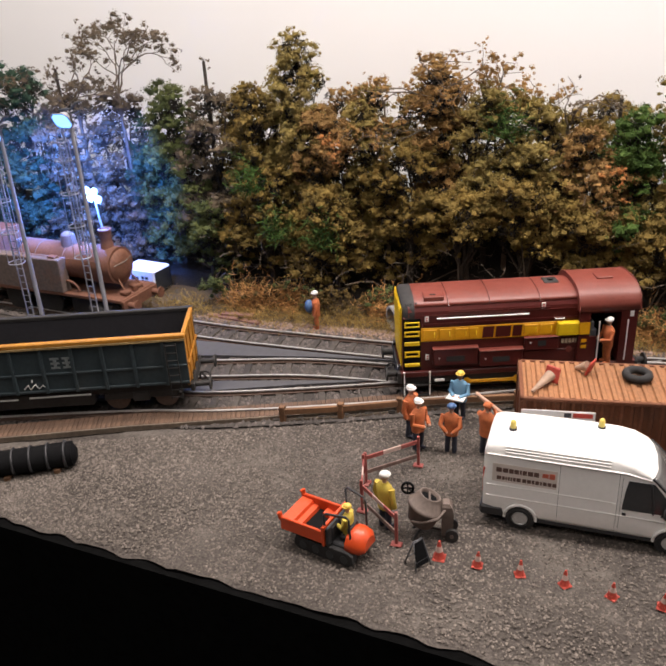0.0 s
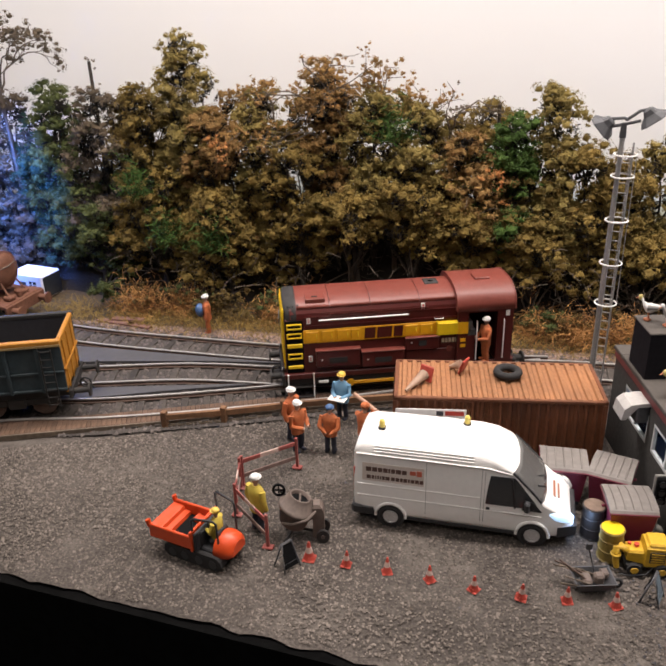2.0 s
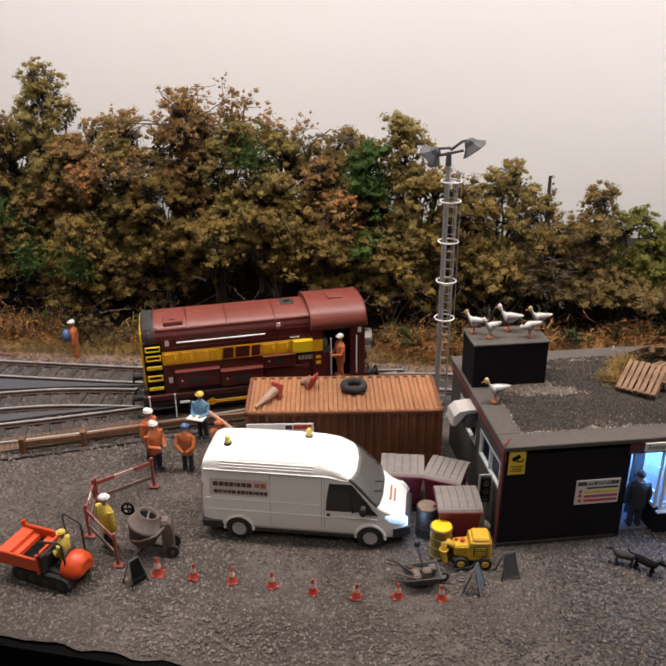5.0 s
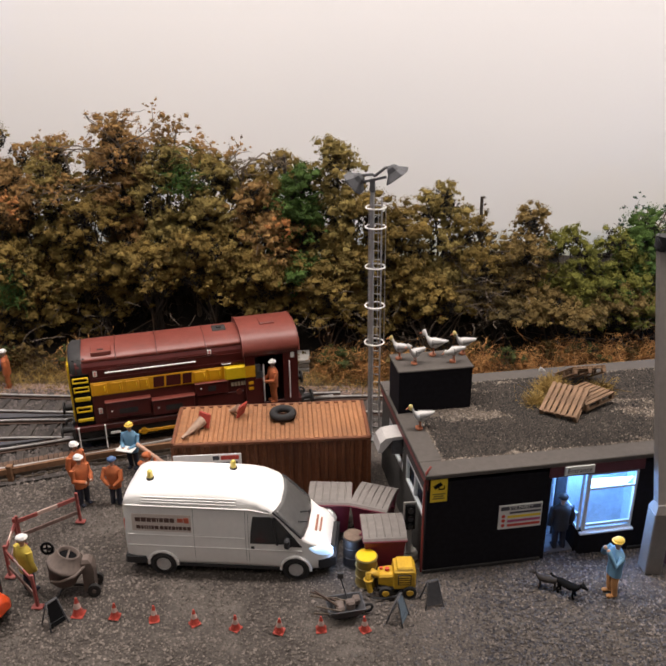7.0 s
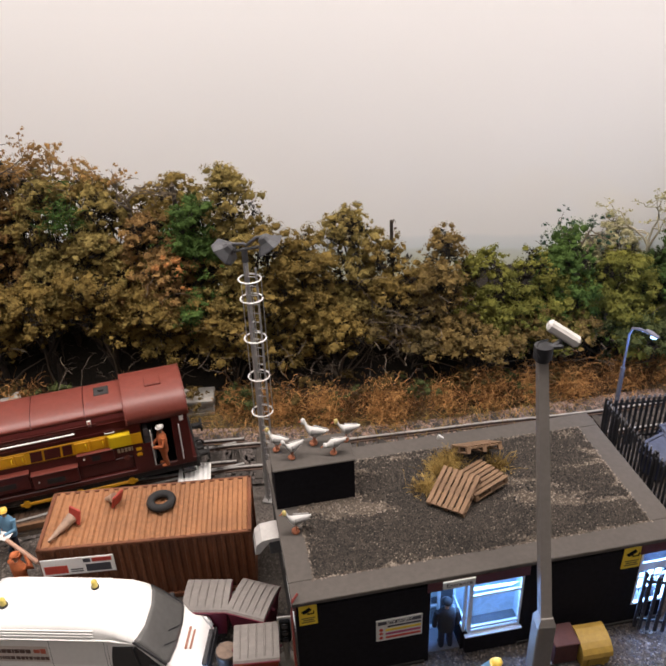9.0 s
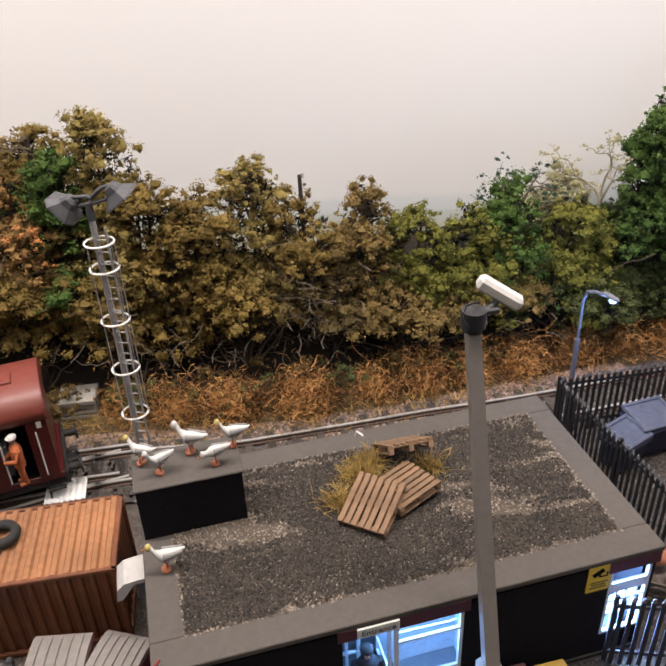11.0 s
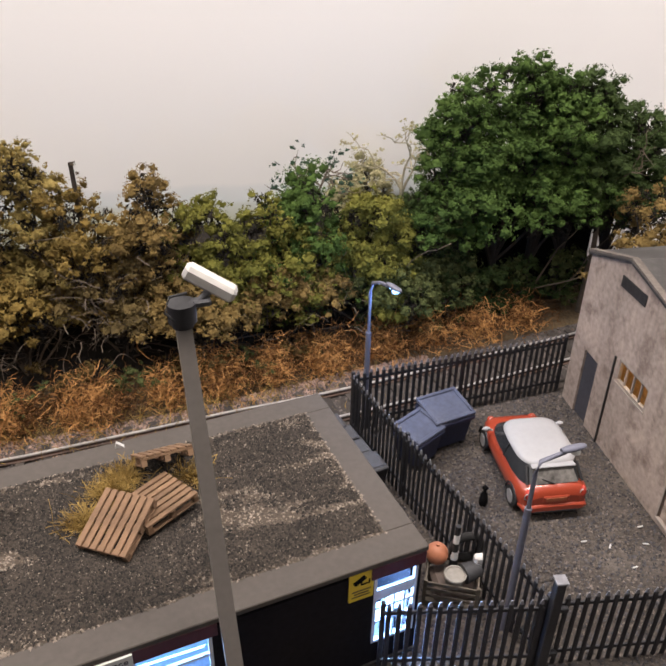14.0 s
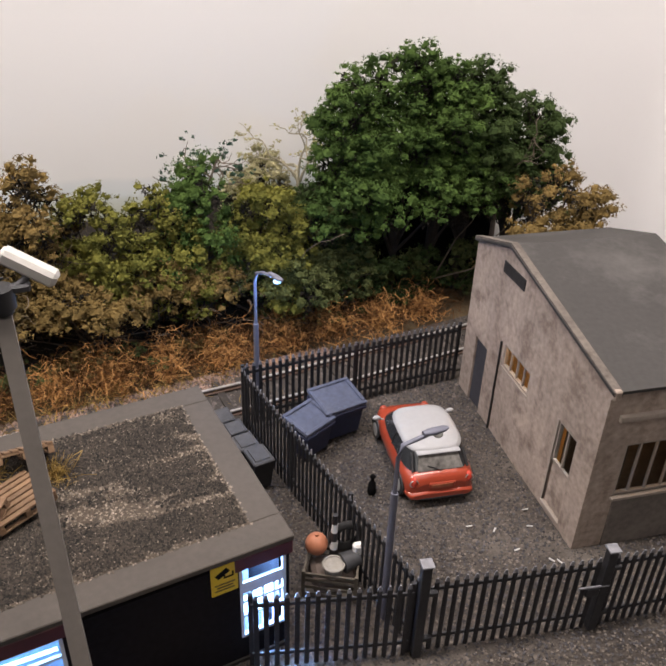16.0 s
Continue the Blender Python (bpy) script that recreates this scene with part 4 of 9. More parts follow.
ANG_C = math.degrees(math.atan2(20.40 - 19.48, 6.61 - 0.53))
cont = thing("shipping_container", 0.53, 19.48, 0, ANG_C, "rusty brown corrugated shipping container used as a store", "container")
L, W, H = 6.12, 2.44, 2.42
b = Build()
corrugated(0.1, L - 0.1, 0.06, 0.06, 0.27, -0.07, 0.15, H - 0.1, b)
corrugated(L - 0.1, 0.1, W - 0.06, W - 0.06, 0.28, -0.05, 0.15, H - 0.1, b)
corrugated(L - 0.06, L - 0.06, 0.1, W - 0.1, 0.28, -0.05, 0.15, H - 0.1, b)
part("side_panel", b, RUSTBROWN, cont, "streaked rusty corrugated sides")
b = Build().box(0, L, 0, 0.12, 0, 0.16, bev=0.02).box(0, L, W - 0.12, W, 0, 0.16, bev=0.02).box(0, L, 0, 0.1, H - 0.12, H, bev=0.02).box(0, L, W - 0.1, W, H - 0.12, H, bev=0.02)
for x in (0, L - 0.12):
    b.box(x, x + 0.12, 0, W, 0, 0.16, bev=0.02).box(x, x + 0.12, 0, W, H - 0.12, H, bev=0.02)
    for y in (0, W - 0.12):
        b.box(x, x + 0.12, y, y + 0.12, 0.16, H - 0.12, bev=0.02)
part("frame", b, RUSTBROWN, cont, "rusty corner posts and rails")
b = Build()
n = 20
v = []
for i in range(n + 1):
    x = 0.1 + (L - 0.2) * i / n
    for dx, z in ((0, H - 0.05), (0.1, H - 0.05), (0.14, H + 0.012), (0.25, H + 0.012)):
        if x + dx < L - 0.08:
            v += [(x + dx, 0.08, z), (x + dx, W - 0.08, z)]
b.add(v, [(2 * i, 2 * i + 2, 2 * i + 3, 2 * i + 1) for i in range(len(v) // 2 - 1)])
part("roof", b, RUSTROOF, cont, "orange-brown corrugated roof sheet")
for y0, y1 in ((0.14, W / 2 - 0.01), (W / 2 + 0.01, W - 0.14)):
    d = Build().box(0.01, 0.06, y0, y1, 0.18, H - 0.14, bev=0.01)
    door = part("door", d, RUSTBROWN, cont)
    part("lock_bar", Build().cyl((-0.02, (y0 + y1) / 2, 0.2), (-0.02, (y0 + y1) / 2, H - 0.15), 0.025, n=8), RUSTBROWN, door)
sign = part("sign_board", Build().box(0.05, 2.12, -0.05, -0.02, 1.42, 2.06, bev=0.01), WHITE, cont, "white rectangular notice board")
b = Build().box(0.12, 0.78, -0.06, -0.049, 1.5, 1.8, 0).box(1.25, 1.45, -0.06, -0.049, 1.86, 2.0, 1).box(1.5, 2.05, -0.06, -0.049, 1.86, 2.0, 0).box(1.3, 2.0, -0.06, -0.049, 1.5, 1.78, 1).box(0.85, 1.2, -0.06, -0.049, 1.6, 1.64, 1).box(0.85, 1.2, -0.06, -0.049, 1.52, 1.56, 1)
part("sign_print", b, [REDP, DARKP], sign, "red and dark printed blocks")

ROOFZ = H + 0.01


def on_container(x, y):
    a = radians(ANG_C)
    return 0.53 + x * math.cos(a) - y * math.sin(a), 19.48 + x * math.sin(a) + y * math.cos(a)


RUBBER = mat("worn_rubber", (0.016, 0.015, 0.015), 0.85, vary=0.3, bump=0.3)
x, y = on_container(3.42, 1.45)
tyre = thing("old_tyre", x, y, ROOFZ, 10, "old black rubber tyre lying on the container roof", "tyre")
part("tread", Build().torus((0, 0, 0.13), 0.32, 0.125, "z", 24, 8), RUBBER, tyre)
CONE_R = mat("cone_red", (0.36, 0.045, 0.028), 0.6, vary=0.25, dirt=0.3, dirt_colour=(0.2, 0.05, 0.035))
CONE_W = mat("cone_white", (0.5, 0.36, 0.31), 0.6, vary=0.2)


def cone(x, y, z=0, rz=0, rx=0, ry=0, label="red and white traffic cone on the gravel", group="row of traffic cones"):
    t = thing("traffic_cone", x, y, z, rz, label, "traffic cone", group, rx=rx, ry=ry)
    part("base", Build().box(-0.2, 0.2, -0.2, 0.2, 0, 0.06, bev=0.03).cyl((0, 0, 0.05), (0, 0, 0.16), 0.19, 0.155, 14), CONE_R, t)
    part("sleeve", Build().cyl((0, 0, 0.3), (0, 0, 0.5), 0.118, 0.078, 14, caps=False), CONE_W, t, "white reflective sleeve")
    part("body", Build().cyl((0, 0, 0.15), (0, 0, 0.31), 0.15, 0.11, 14).cyl((0, 0, 0.31), (0, 0, 0.49), 0.105, 0.07, 14).cyl((0, 0, 0.49), (0, 0, 0.68), 0.075, 0.035, 14), CONE_R, t)
    return t


first = cone(-0.84, 14.94)
first.scale = (0.82, 0.82, 0.82)
for k, (x, y) in enumerate([(0.14, 14.93), (1.2, 14.89), (2.28, 14.85), (3.36, 14.77), (4.48, 14.75), (5.54, 14.88), (6.65, 14.96)]):
    copy_thing(first, pose(x * U, y * U, 0, 4 * math.sin(5 * k), 3 * math.cos(7 * k), 20 * k) @ Matrix.Scale(0.82, 4))
x, y = on_container(0.95, 1.3)
CONE_T = mat("grimy_tan_cone", (0.3, 0.2, 0.14), 0.7, vary=0.25)


def lying_cone(x, y, rz, ln, label):
    """A cone on its side: a square base standing on edge and a grimy body pointing along its own -y."""
    t = thing("fallen_cone", x, y, ROOFZ, rz, label, "traffic cone", "cones on the container roof")
    part("base", Build().box(-0.24, 0.24, -0.035, 0.035, 0, 0.48, bev=0.03, at=Matrix.Rotation(radians(-18), 4, "X")), CONE_R, t)
    part("body", Build().cyl((0, -0.02, 0.23), (0, -ln, 0.07), 0.17, 0.04, 14), CONE_T, t, "grimy tan body")


lying_cone(x, y - 0.3, -28, 0.95, "faded traffic cone with grimy body lying on the container roof")
x, y = on_container(2.05, 1.75)
lying_cone(x, y - 0.1, -110, 0.4, "broken red traffic cone lying on the container roof")

# ---- building with flat gravel roof ----
ANG_B = math.degrees(0.2425)
BX, BY = 8.18, 17.2
WALL = mat("black_rendered_wall", (0.009, 0.008, 0.0105), 0.9, vary=0.35, scale=2, bump=0.15, spec=0.15)
MAROON = mat("maroon_trim", (0.075, 0.016, 0.022), 0.5, vary=0.2)
PARAPET = mat("grey_parapet_paint", (0.068, 0.058, 0.05), 0.8, vary=0.15, scale=2, dirt=0.4, dirt_colour=(0.07, 0.062, 0.055), bump=0.15)
ROOFG = mat("roof_grit", (0.088, 0.07, 0.055), 0.95, vary=0.4, scale=0.8, bump=1.0, fine=150, dirt=0.5, dirt_colour=(0.075, 0.063, 0.052), spec=0.1)
FRAMEW = mat("white_window_frame", (0.6, 0.62, 0.64), 0.4, vary=0.05)
# partition walls give off a faint blue glow to imitate lit rooms
LITBLUE = mat("glowing_interior", (0.4, 0.5, 0.65), 0.6, vary=0.3, emit=0.28, emit_colour=(0.3, 0.58, 1.0))
PANE = glass("clear_pane")
BW, BD, BH = 10.45, 5.46, 3.24


def bpos(u, v):
    a = radians(ANG_B)
    return BX + u * math.cos(a) - v * math.sin(a), BY + u * math.sin(a) + v * math.cos(a)


bld = thing("flat_roofed_depot_building", BX, BY, 0, ANG_B, "black single-storey depot building with a grey flat roof", "building")
t = 0.16
DOOR0, DOOR1, WIN1 = 3.5, 4.55, 6.06
R0, R1 = 9.38, 10.38
for u0, u1, z1 in ((0, DOOR0, BH - 0.3), (WIN1, R0, BH - 0.3), (R1, BW, BH - 0.3), (R0, R1, 0.72), (DOOR1, WIN1, 0.8)):
    part("front_wall", Build().box(u0, u1, 0, t, 0, z1), WALL, bld)
b = Build().box(0, t, t, BD, 0, 1.62).box(0, t, t, BD, 2.5, BH - 0.3)
for a0, a1 in ((t, 0.35), (2.2, 2.6), (4.4, BD)):
    b.box(0, t, a0, a1, 1.62, 2.5)
part("side_wall", b, mat("grey_side_render", (0.05, 0.047, 0.044), 0.9, vary=0.35, scale=4, bump=0.4), bld, "dull grey side wall")
part("side_wall", Build().box(BW - t, BW, t, BD, 0, BH - 0.3), WALL, bld)
part("back_wall", Build().box(t, BW - t, BD - t, BD, 0, BH - 0.3), WALL, bld)
for u0, u1 in ((DOOR0 - 0.1, WIN1 + 0.1), (R0 - 0.1, BW + 0.05)):
    part("lintel_trim", Build().box(u0, u1, -0.07, 0, BH - 0.48, BH - 0.15, bev=0.01), MAROON, bld, "dark maroon fascia over the openings")
part("side_trim", Build().box(-0.06, -0.001, 0.0, BD, BH - 0.34, BH - 0.12, bev=0.01).box(-0.02, 0.02, -0.02, 0.0, BH - 0.5, BH - 0.1), mat("faded_red_fascia", (0.14, 0.03, 0.028), 0.6, vary=0.3, dirt=0.4, dirt_colour=(0.06, 0.04, 0.035)), bld, "faded red fascia along the side wall")
# parapet ring
p = 0.6
b = Build().box(-0.08, BW + 0.08, -0.08, p, BH - 0.14, BH, bev=0.02).box(-0.08, BW + 0.08, BD - p, BD + 0.08, BH - 0.14, BH, bev=0.02).box(-0.08, p, p, BD - p, BH - 0.14, BH, bev=0.02).box(BW - p, BW + 0.08, p, BD - p, BH - 0.14, BH, bev=0.02)
part("parapet", b, PARAPET, bld, "grey painted parapet kerb")


def roof_grit():
    rng = np.random.default_rng(5)
    xs, ys = np.linspace(p - 0.12, BW - p + 0.12, 70), np.linspace(p - 0.1, BD - p + 0.1, 40)
    v = [(x, y, BH + 0.012 + 0.02 * noise.noise((x * 2, y * 2, 1)) - (0.05 if x in (xs[0], xs[-1]) or y in (ys[0], ys[-1]) else 0)) for y in ys for x in xs]
    for i, (x, y, z) in enumerate(v):
        if x in (xs[0], xs[-1]) or y in (ys[0], ys[-1]):
            v[i] = (x + 0.1 * noise.noise((x * 3, y * 3, 0)), y + 0.1 * noise.noise((y * 3, x * 3, 9)), z)
    n = len(xs)
    f = [(j * n + i, j * n + i + 1, (j + 1) * n + i + 1, (j + 1) * n + i) for j in range(len(ys) - 1) for i in range(n - 1)]
    return quick("roof_surface", v, f, ROOFG)


part("roof_surface", roof_grit(), ROOFG, bld, "dark grit roof surface with paler patches")
part("roof_deck", Build().box(t, BW - t, t, BD - t, BH - 0.36, BH - 0.15), WALL, bld)
part("interior_floor", Build().box(0.2, BW - 0.2, 0.2, BD - 0.2, 0.0, 0.06), mat("dark_floor", (0.12, 0.12, 0.13), 0.35), bld)
area_lamp("entrance_light", *bpos(5.1, 0.65), 2.75, *bpos(5.1, 0.6), 0, 1.5, 0.7, 0.036, (0.2, 0.45, 1.0))
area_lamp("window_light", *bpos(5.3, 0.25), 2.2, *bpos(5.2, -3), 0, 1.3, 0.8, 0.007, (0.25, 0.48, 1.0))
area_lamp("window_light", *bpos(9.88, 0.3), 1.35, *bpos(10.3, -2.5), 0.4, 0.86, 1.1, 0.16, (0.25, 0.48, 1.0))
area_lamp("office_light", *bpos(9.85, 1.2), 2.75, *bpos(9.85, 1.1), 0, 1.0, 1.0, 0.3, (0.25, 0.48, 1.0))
for u0, u1, v0, v1 in ((DOOR0 - 0.3, DOOR1, 2.0, 2.08), (DOOR1 + 0.05, WIN1 + 0.4, 1.1, 1.18), (DOOR0 - 0.35, DOOR0 - 0.28, 0.2, 2.0), (WIN1 + 0.35, WIN1 + 0.42, 0.2, 2.0), (R0 - 0.4, BW - 0.2, 1.8, 1.88)):
    part("partition", Build().box(u0, u1, v0, v1, 0.06, BH - 0.4), LITBLUE, bld, "pale wall glowing blue in place of room light")
part("porch_wall", Build().box(DOOR0 + 0.66, DOOR1 - 0.1, 0.95, 1.05, 0.06, BH - 0.4), DARKP, bld, "dark wall beside the door")
part("porch_wall", Build().box(DOOR1 - 0.08, DOOR1 + 0.0, 0.16, 1.05, 0.0, 0.8), WALL, bld)


def glazed(name, parent, u0, u1, z0, z1, rows, cols, y=0.0, w=0.07, label=""):
    win = part(name, Build().box(u0, u0 + w, y, y + 0.09, z0, z1).box(u1 - w, u1, y, y + 0.09, z0, z1).box(u0 + w, u1 - w, y, y + 0.09, z0, z0 + w).box(u0 + w, u1 - w, y, y + 0.09, z1 - w, z1), FRAMEW, parent, label)
    b = Build()
    for r in rows:
        b.box(u0 + w, u1 - w, y + 0.01, y + 0.08, z0 + (z1 - z0) * r - w * 0.45, z0 + (z1 - z0) * r + w * 0.45)
    for c in cols:
        b.box(u0 + (u1 - u0) * c - w * 0.4, u0 + (u1 - u0) * c + w * 0.4, y + 0.012, y + 0.078, z0 + w, z1 - w)
    if b.v:
        part("glazing_bar", b, FRAMEW, win)
    g = part("pane", Build().box(u0 + w, u1 - w, y + 0.04, y + 0.05, z0 + w, z1 - w), PANE, win)
    g.visible_shadow = False
    return win


glazed("window", bld, DOOR1 + 0.05, WIN1, 0.8, BH - 0.5, [0.1, 0.72], [0.0], 0.0, label="white framed window with cold light inside")
part("window_sill", Build().box(DOOR1 - 0.05, WIN1 + 0.05, -0.1, 0.02, 0.74, 0.8, bev=0.01), FRAMEW, bld)
d = glazed("entrance_door", bld, DOOR0 + 0.02, DOOR0 + 0.62, 0.06, BH - 0.68, [0.35, 0.68], [0.5], 0.95, label="white glazed entrance door at the back of the porch")
sw = part("porch_window", Build().box(DOOR1 - 0.07, DOOR1 - 0.01, 0.1, 0.16, 0.8, BH - 0.5).box(DOOR1 - 0.07, DOOR1 - 0.01, 0.95, 1.02, 0.8, BH - 0.5).box(DOOR1 - 0.07, DOOR1 - 0.01, 0.16, 0.95, 0.8, 0.88).box(DOOR1 - 0.07, DOOR1 - 0.01, 0.16, 0.95, BH - 0.58, BH - 0.5).box(DOOR1 - 0.065, DOOR1 - 0.015, 0.16, 0.95, 1.2, 1.27), FRAMEW, bld, "white framed side light of the porch")
g = part("pane", Build().box(DOOR1 - 0.045, DOOR1 - 0.035, 0.16, 0.95, 0.88, BH - 0.58), PANE, sw)
g.visible_shadow = False
ow = glazed("window", bld, R0, R1, 0.72, BH - 0.45, [0.3, 0.5], [], 0.0, label="white framed window glowing blue-white")
part("glazing_bar", Build().box(R0 + 0.07, R1 - 0.07, 0.008, 0.082, 0.72 + 0.63 * (BH - 1.17), 0.72 + 0.77 * (BH - 1.17)), FRAMEW, ow, "broad white transom")
for c in (0.26, 0.5, 0.74):
    part("glazing_bar", Build().box(R0 + c - 0.022, R0 + c + 0.022, 0.012, 0.078, 0.79, 0.72 + 0.63 * (BH - 1.17)), FRAMEW, ow)
for a0, a1 in ((0.35, 2.2), (2.6, 4.4)):
    w = part("side_window", Build().box(0.0, 0.1, a0, a0 + 0.06, 1.62, 2.5).box(0, 0.1, a1 - 0.06, a1, 1.62, 2.5).box(0, 0.1, a0, a1, 1.62, 1.7).box(0, 0.1, a0, a1, 2.42, 2.5).box(0, 0.1, (a0 + a1) / 2 - 0.04, (a0 + a1) / 2 + 0.04, 1.7, 2.42), FRAMEW, bld, "white framed window in the side wall")
    g = part("pane", Build().box(0.04, 0.05, a0 + 0.06, a1 - 0.06, 1.7, 2.42), PANE, w)
    g.visible_shadow = False

# ---- white high-roof van ----
VANW = mat("white_van_gloss", (0.82, 0.805, 0.78), 0.4, vary=0.04, bump=0.0, coat=0.1)
TINT = mat("dark_tinted_glass", (0.035, 0.037, 0.04), 0.08, vary=0.1, bump=0.0)
PLASTIC = mat("black_plastic", (0.02, 0.02, 0.022), 0.55, vary=0.2)
CHROME = mat("silver_wheel", (0.55, 0.55, 0.55), 0.35, 0.6, vary=0.15)
LEDW = mat("blue_white_led", (0.8, 0.9, 1.0), 0.3, vary=0.0, bump=0.0, emit=1.2, emit_colour=(0.4, 0.66, 1.0))
BEACON = mat("amber_beacon", (0.7, 0.55, 0.12), 0.3, vary=0.1)
VAN = [  # x, lowest z, top z, width factor
    (0.0, 0.42, 2.3, 0.93), (0.06, 0.34, 2.48, 0.97), (0.3, 0.3, 2.6, 1.0), (1.2, 0.3, 2.66, 1.0), (2.6, 0.3, 2.66, 1.0), (3.35, 0.3, 2.62, 1.0), (3.75, 0.3, 2.5, 1.0),
    (4.1, 0.3, 2.3, 1.0), (4.35, 0.3, 2.08, 0.99), (4.7, 0.3, 1.72, 0.98), (5.02, 0.3, 1.36, 0.97), (5.25, 0.3, 1.22, 0.95), (5.55, 0.32, 1.06, 0.9), (5.75, 0.36, 0.9, 0.82), (5.85, 0.45, 0.7, 0.72)]


def van_half(z):
    """Half width of the van at a height."""
    zs, ws = (0.3, 0.5, 0.95, 1.3, 1.75, 2.0, 2.11, 2.2, 2.42, 2.7), (0.93, 0.985, 1.0, 0.99, 0.955, 0.925, 0.905, 0.93, 0.86, 0.64)
    return float(np.interp(z, zs, ws))


def van_ring(x, z0, z1, k):
    hs = [z0 + (z1 - z0) * s for s in (0.0, 0.08, 0.25, 0.45, 0.62, 0.767, 0.81, 0.9, 0.955, 0.985)]
    w = [van_half(h) * k for h in hs]
    w[-1] *= 0.8 if z1 > 1.5 else 0.9
    right = [(x, -a, h) for a, h in zip(w, hs)]
    return right + [(x, -w[-1] * 0.45, z1), (x, w[-1] * 0.45, z1)] + [(x, a, h) for a, h in list(zip(w, hs))[::-1]]


def build_van():
    t = thing("delivery_van", -0.05, 17.66, 0, 0.3, "white high-roof van with red-and-black side lettering parked on gravel", "van")
    part("body", Build().loft([van_ring(*s) for s in VAN]), VANW, t)
    b = Build()
    for z in (2.3, 2.37, 2.44):
        for s in (-1, 1):
            b.tube([(0.55, s * (van_half(z) + 0.004), z), (3.2, s * (van_half(z) + 0.004), z)], 0.018, 6)
    for s in (-1, 1):
        b.tube([(0.08, s * 0.926, 2.2), (2.0, s * 0.932, 2.2), (3.6, s * 0.932, 2.19), (3.95, s * 0.925, 2.12), (4.26, s * 0.915, 2.07)], 0.024, 6)
        b.tube([(0.1, s * 1.0, 0.95), (5.0, s * 1.0, 0.95)], 0.016, 6).tube([(0.1, s * 0.988, 1.3), (3.4, s * 0.988, 1.3)], 0.014, 6)
    part("trim_line", b, VANW, t, "pressed body ribs", "stuff")
    seam = Build()
    for s in (-1, 1):
        for x, z0, z1 in ((1.98, 0.4, 2.14), (3.44, 0.4, 2.14), (3.52, 0.4, 2.06)):
            pts = [(x, s * (van_half(z) + 0.001), z) for z in np.linspace(z0, z1, 9)]
            seam.tube(pts, 0.005, 5)
    part("door_seam", seam, PLASTIC, t, "thin dark door gaps", "stuff")
    for s in (-1, 1):
        rows = []
        for z, xa, xb in ((1.16, 3.56, 4.93), (1.34, 3.57, 4.82), (1.56, 3.59, 4.64), (1.78, 3.62, 4.46), (1.99, 3.66, 4.28)):
            rows.append([(x, s * (van_half(z) * (1.0 if x < 4.2 else 0.99) + 0.014), z) for x in np.linspace(xa, xb, 7)])
        v = [p for r in rows for p in r]
        v += [(x, y - s * 0.04, z) for x, y, z in v]
        f = [(r * 7 + i, r * 7 + i + 1, r * 7 + i + 8, r * 7 + i + 7) for r in range(4) for i in range(6)]
        part("side_window", Build().add(v, f + [tuple(35 + i for i in q[::-1]) for q in f] + [(i, 35 + i, 36 + i, i + 1) for i in range(6)] + [(28 + i, 29 + i, 64 + i, 63 + i) for i in range(6)] + [(7 * r, 7 * r + 7, 42 + 7 * r, 35 + 7 * r) for r in range(4)] + [(7 * r + 6, 41 + 7 * r, 48 + 7 * r, 7 * r + 13) for r in range(4)]), TINT, t, "dark side window")
        part("window_pillar", Build().tube([(4.2, s * (van_half(1.97) + 0.016), 1.98), (4.28, s * (van_half(1.5) + 0.016), 1.5), (4.32, s * (van_half(1.14) + 0.016), 1.14)], 0.03, 6), PLASTIC, t)
        m = part("wing_mirror", Build().box(4.55, 4.7, s * 1.18 - 0.1, s * 1.18 + 0.1, 1.2, 1.48, bev=0.04), PLASTIC, t)
        part("mirror_arm", Build().cyl((4.66, s * 0.96, 1.25), (4.64, s * 1.1, 1.3), 0.03, n=6), PLASTIC, m)
        part("mirror_base", Build().add([(x, s * (0.985 + d), z) for d in (0.012, 0.03) for x, z in ((4.5, 1.1), (5.02, 1.1), (4.8, 1.36), (4.56, 1.42))], [(0, 1, 2, 3), (4, 7, 6, 5), (0, 4, 5, 1), (1, 5, 6, 2), (2, 6, 7, 3), (3, 7, 4, 0)]), PLASTIC, m, "black triangular mirror mount")
        part("door_handle", Build().box(3.58, 3.68, s * 1.0 - 0.02, s * 1.0 + 0.02, 0.98, 1.06, bev=0.01), PLASTIC, t)
        part("headlight", Build().loft([[(x + 0.035 * math.cos(q) * k, s * (w - 0.13 * k * math.sin(q)), z + 0.15 * k * math.cos(q)) for q in np.linspace(0, 2 * math.pi, 13)[:-1]] for x, w, z, k in ((5.22, 0.93, 1.03, 0.25), (5.38, 0.91, 0.98, 0.75), (5.56, 0.84, 0.93, 1.0), (5.72, 0.75, 0.86, 0.95), (5.83, 0.68, 0.8, 0.5))]), LEDW if s < 0 else CHROME, t, "headlight lit blue-white" if s < 0 else "unlit headlight")
        part("tail_light", Build().box(-0.012, 0.05, s * 0.86 - 0.05, s * 0.86 + 0.04, 1.0, 1.75, bev=0.01), REDP, t)
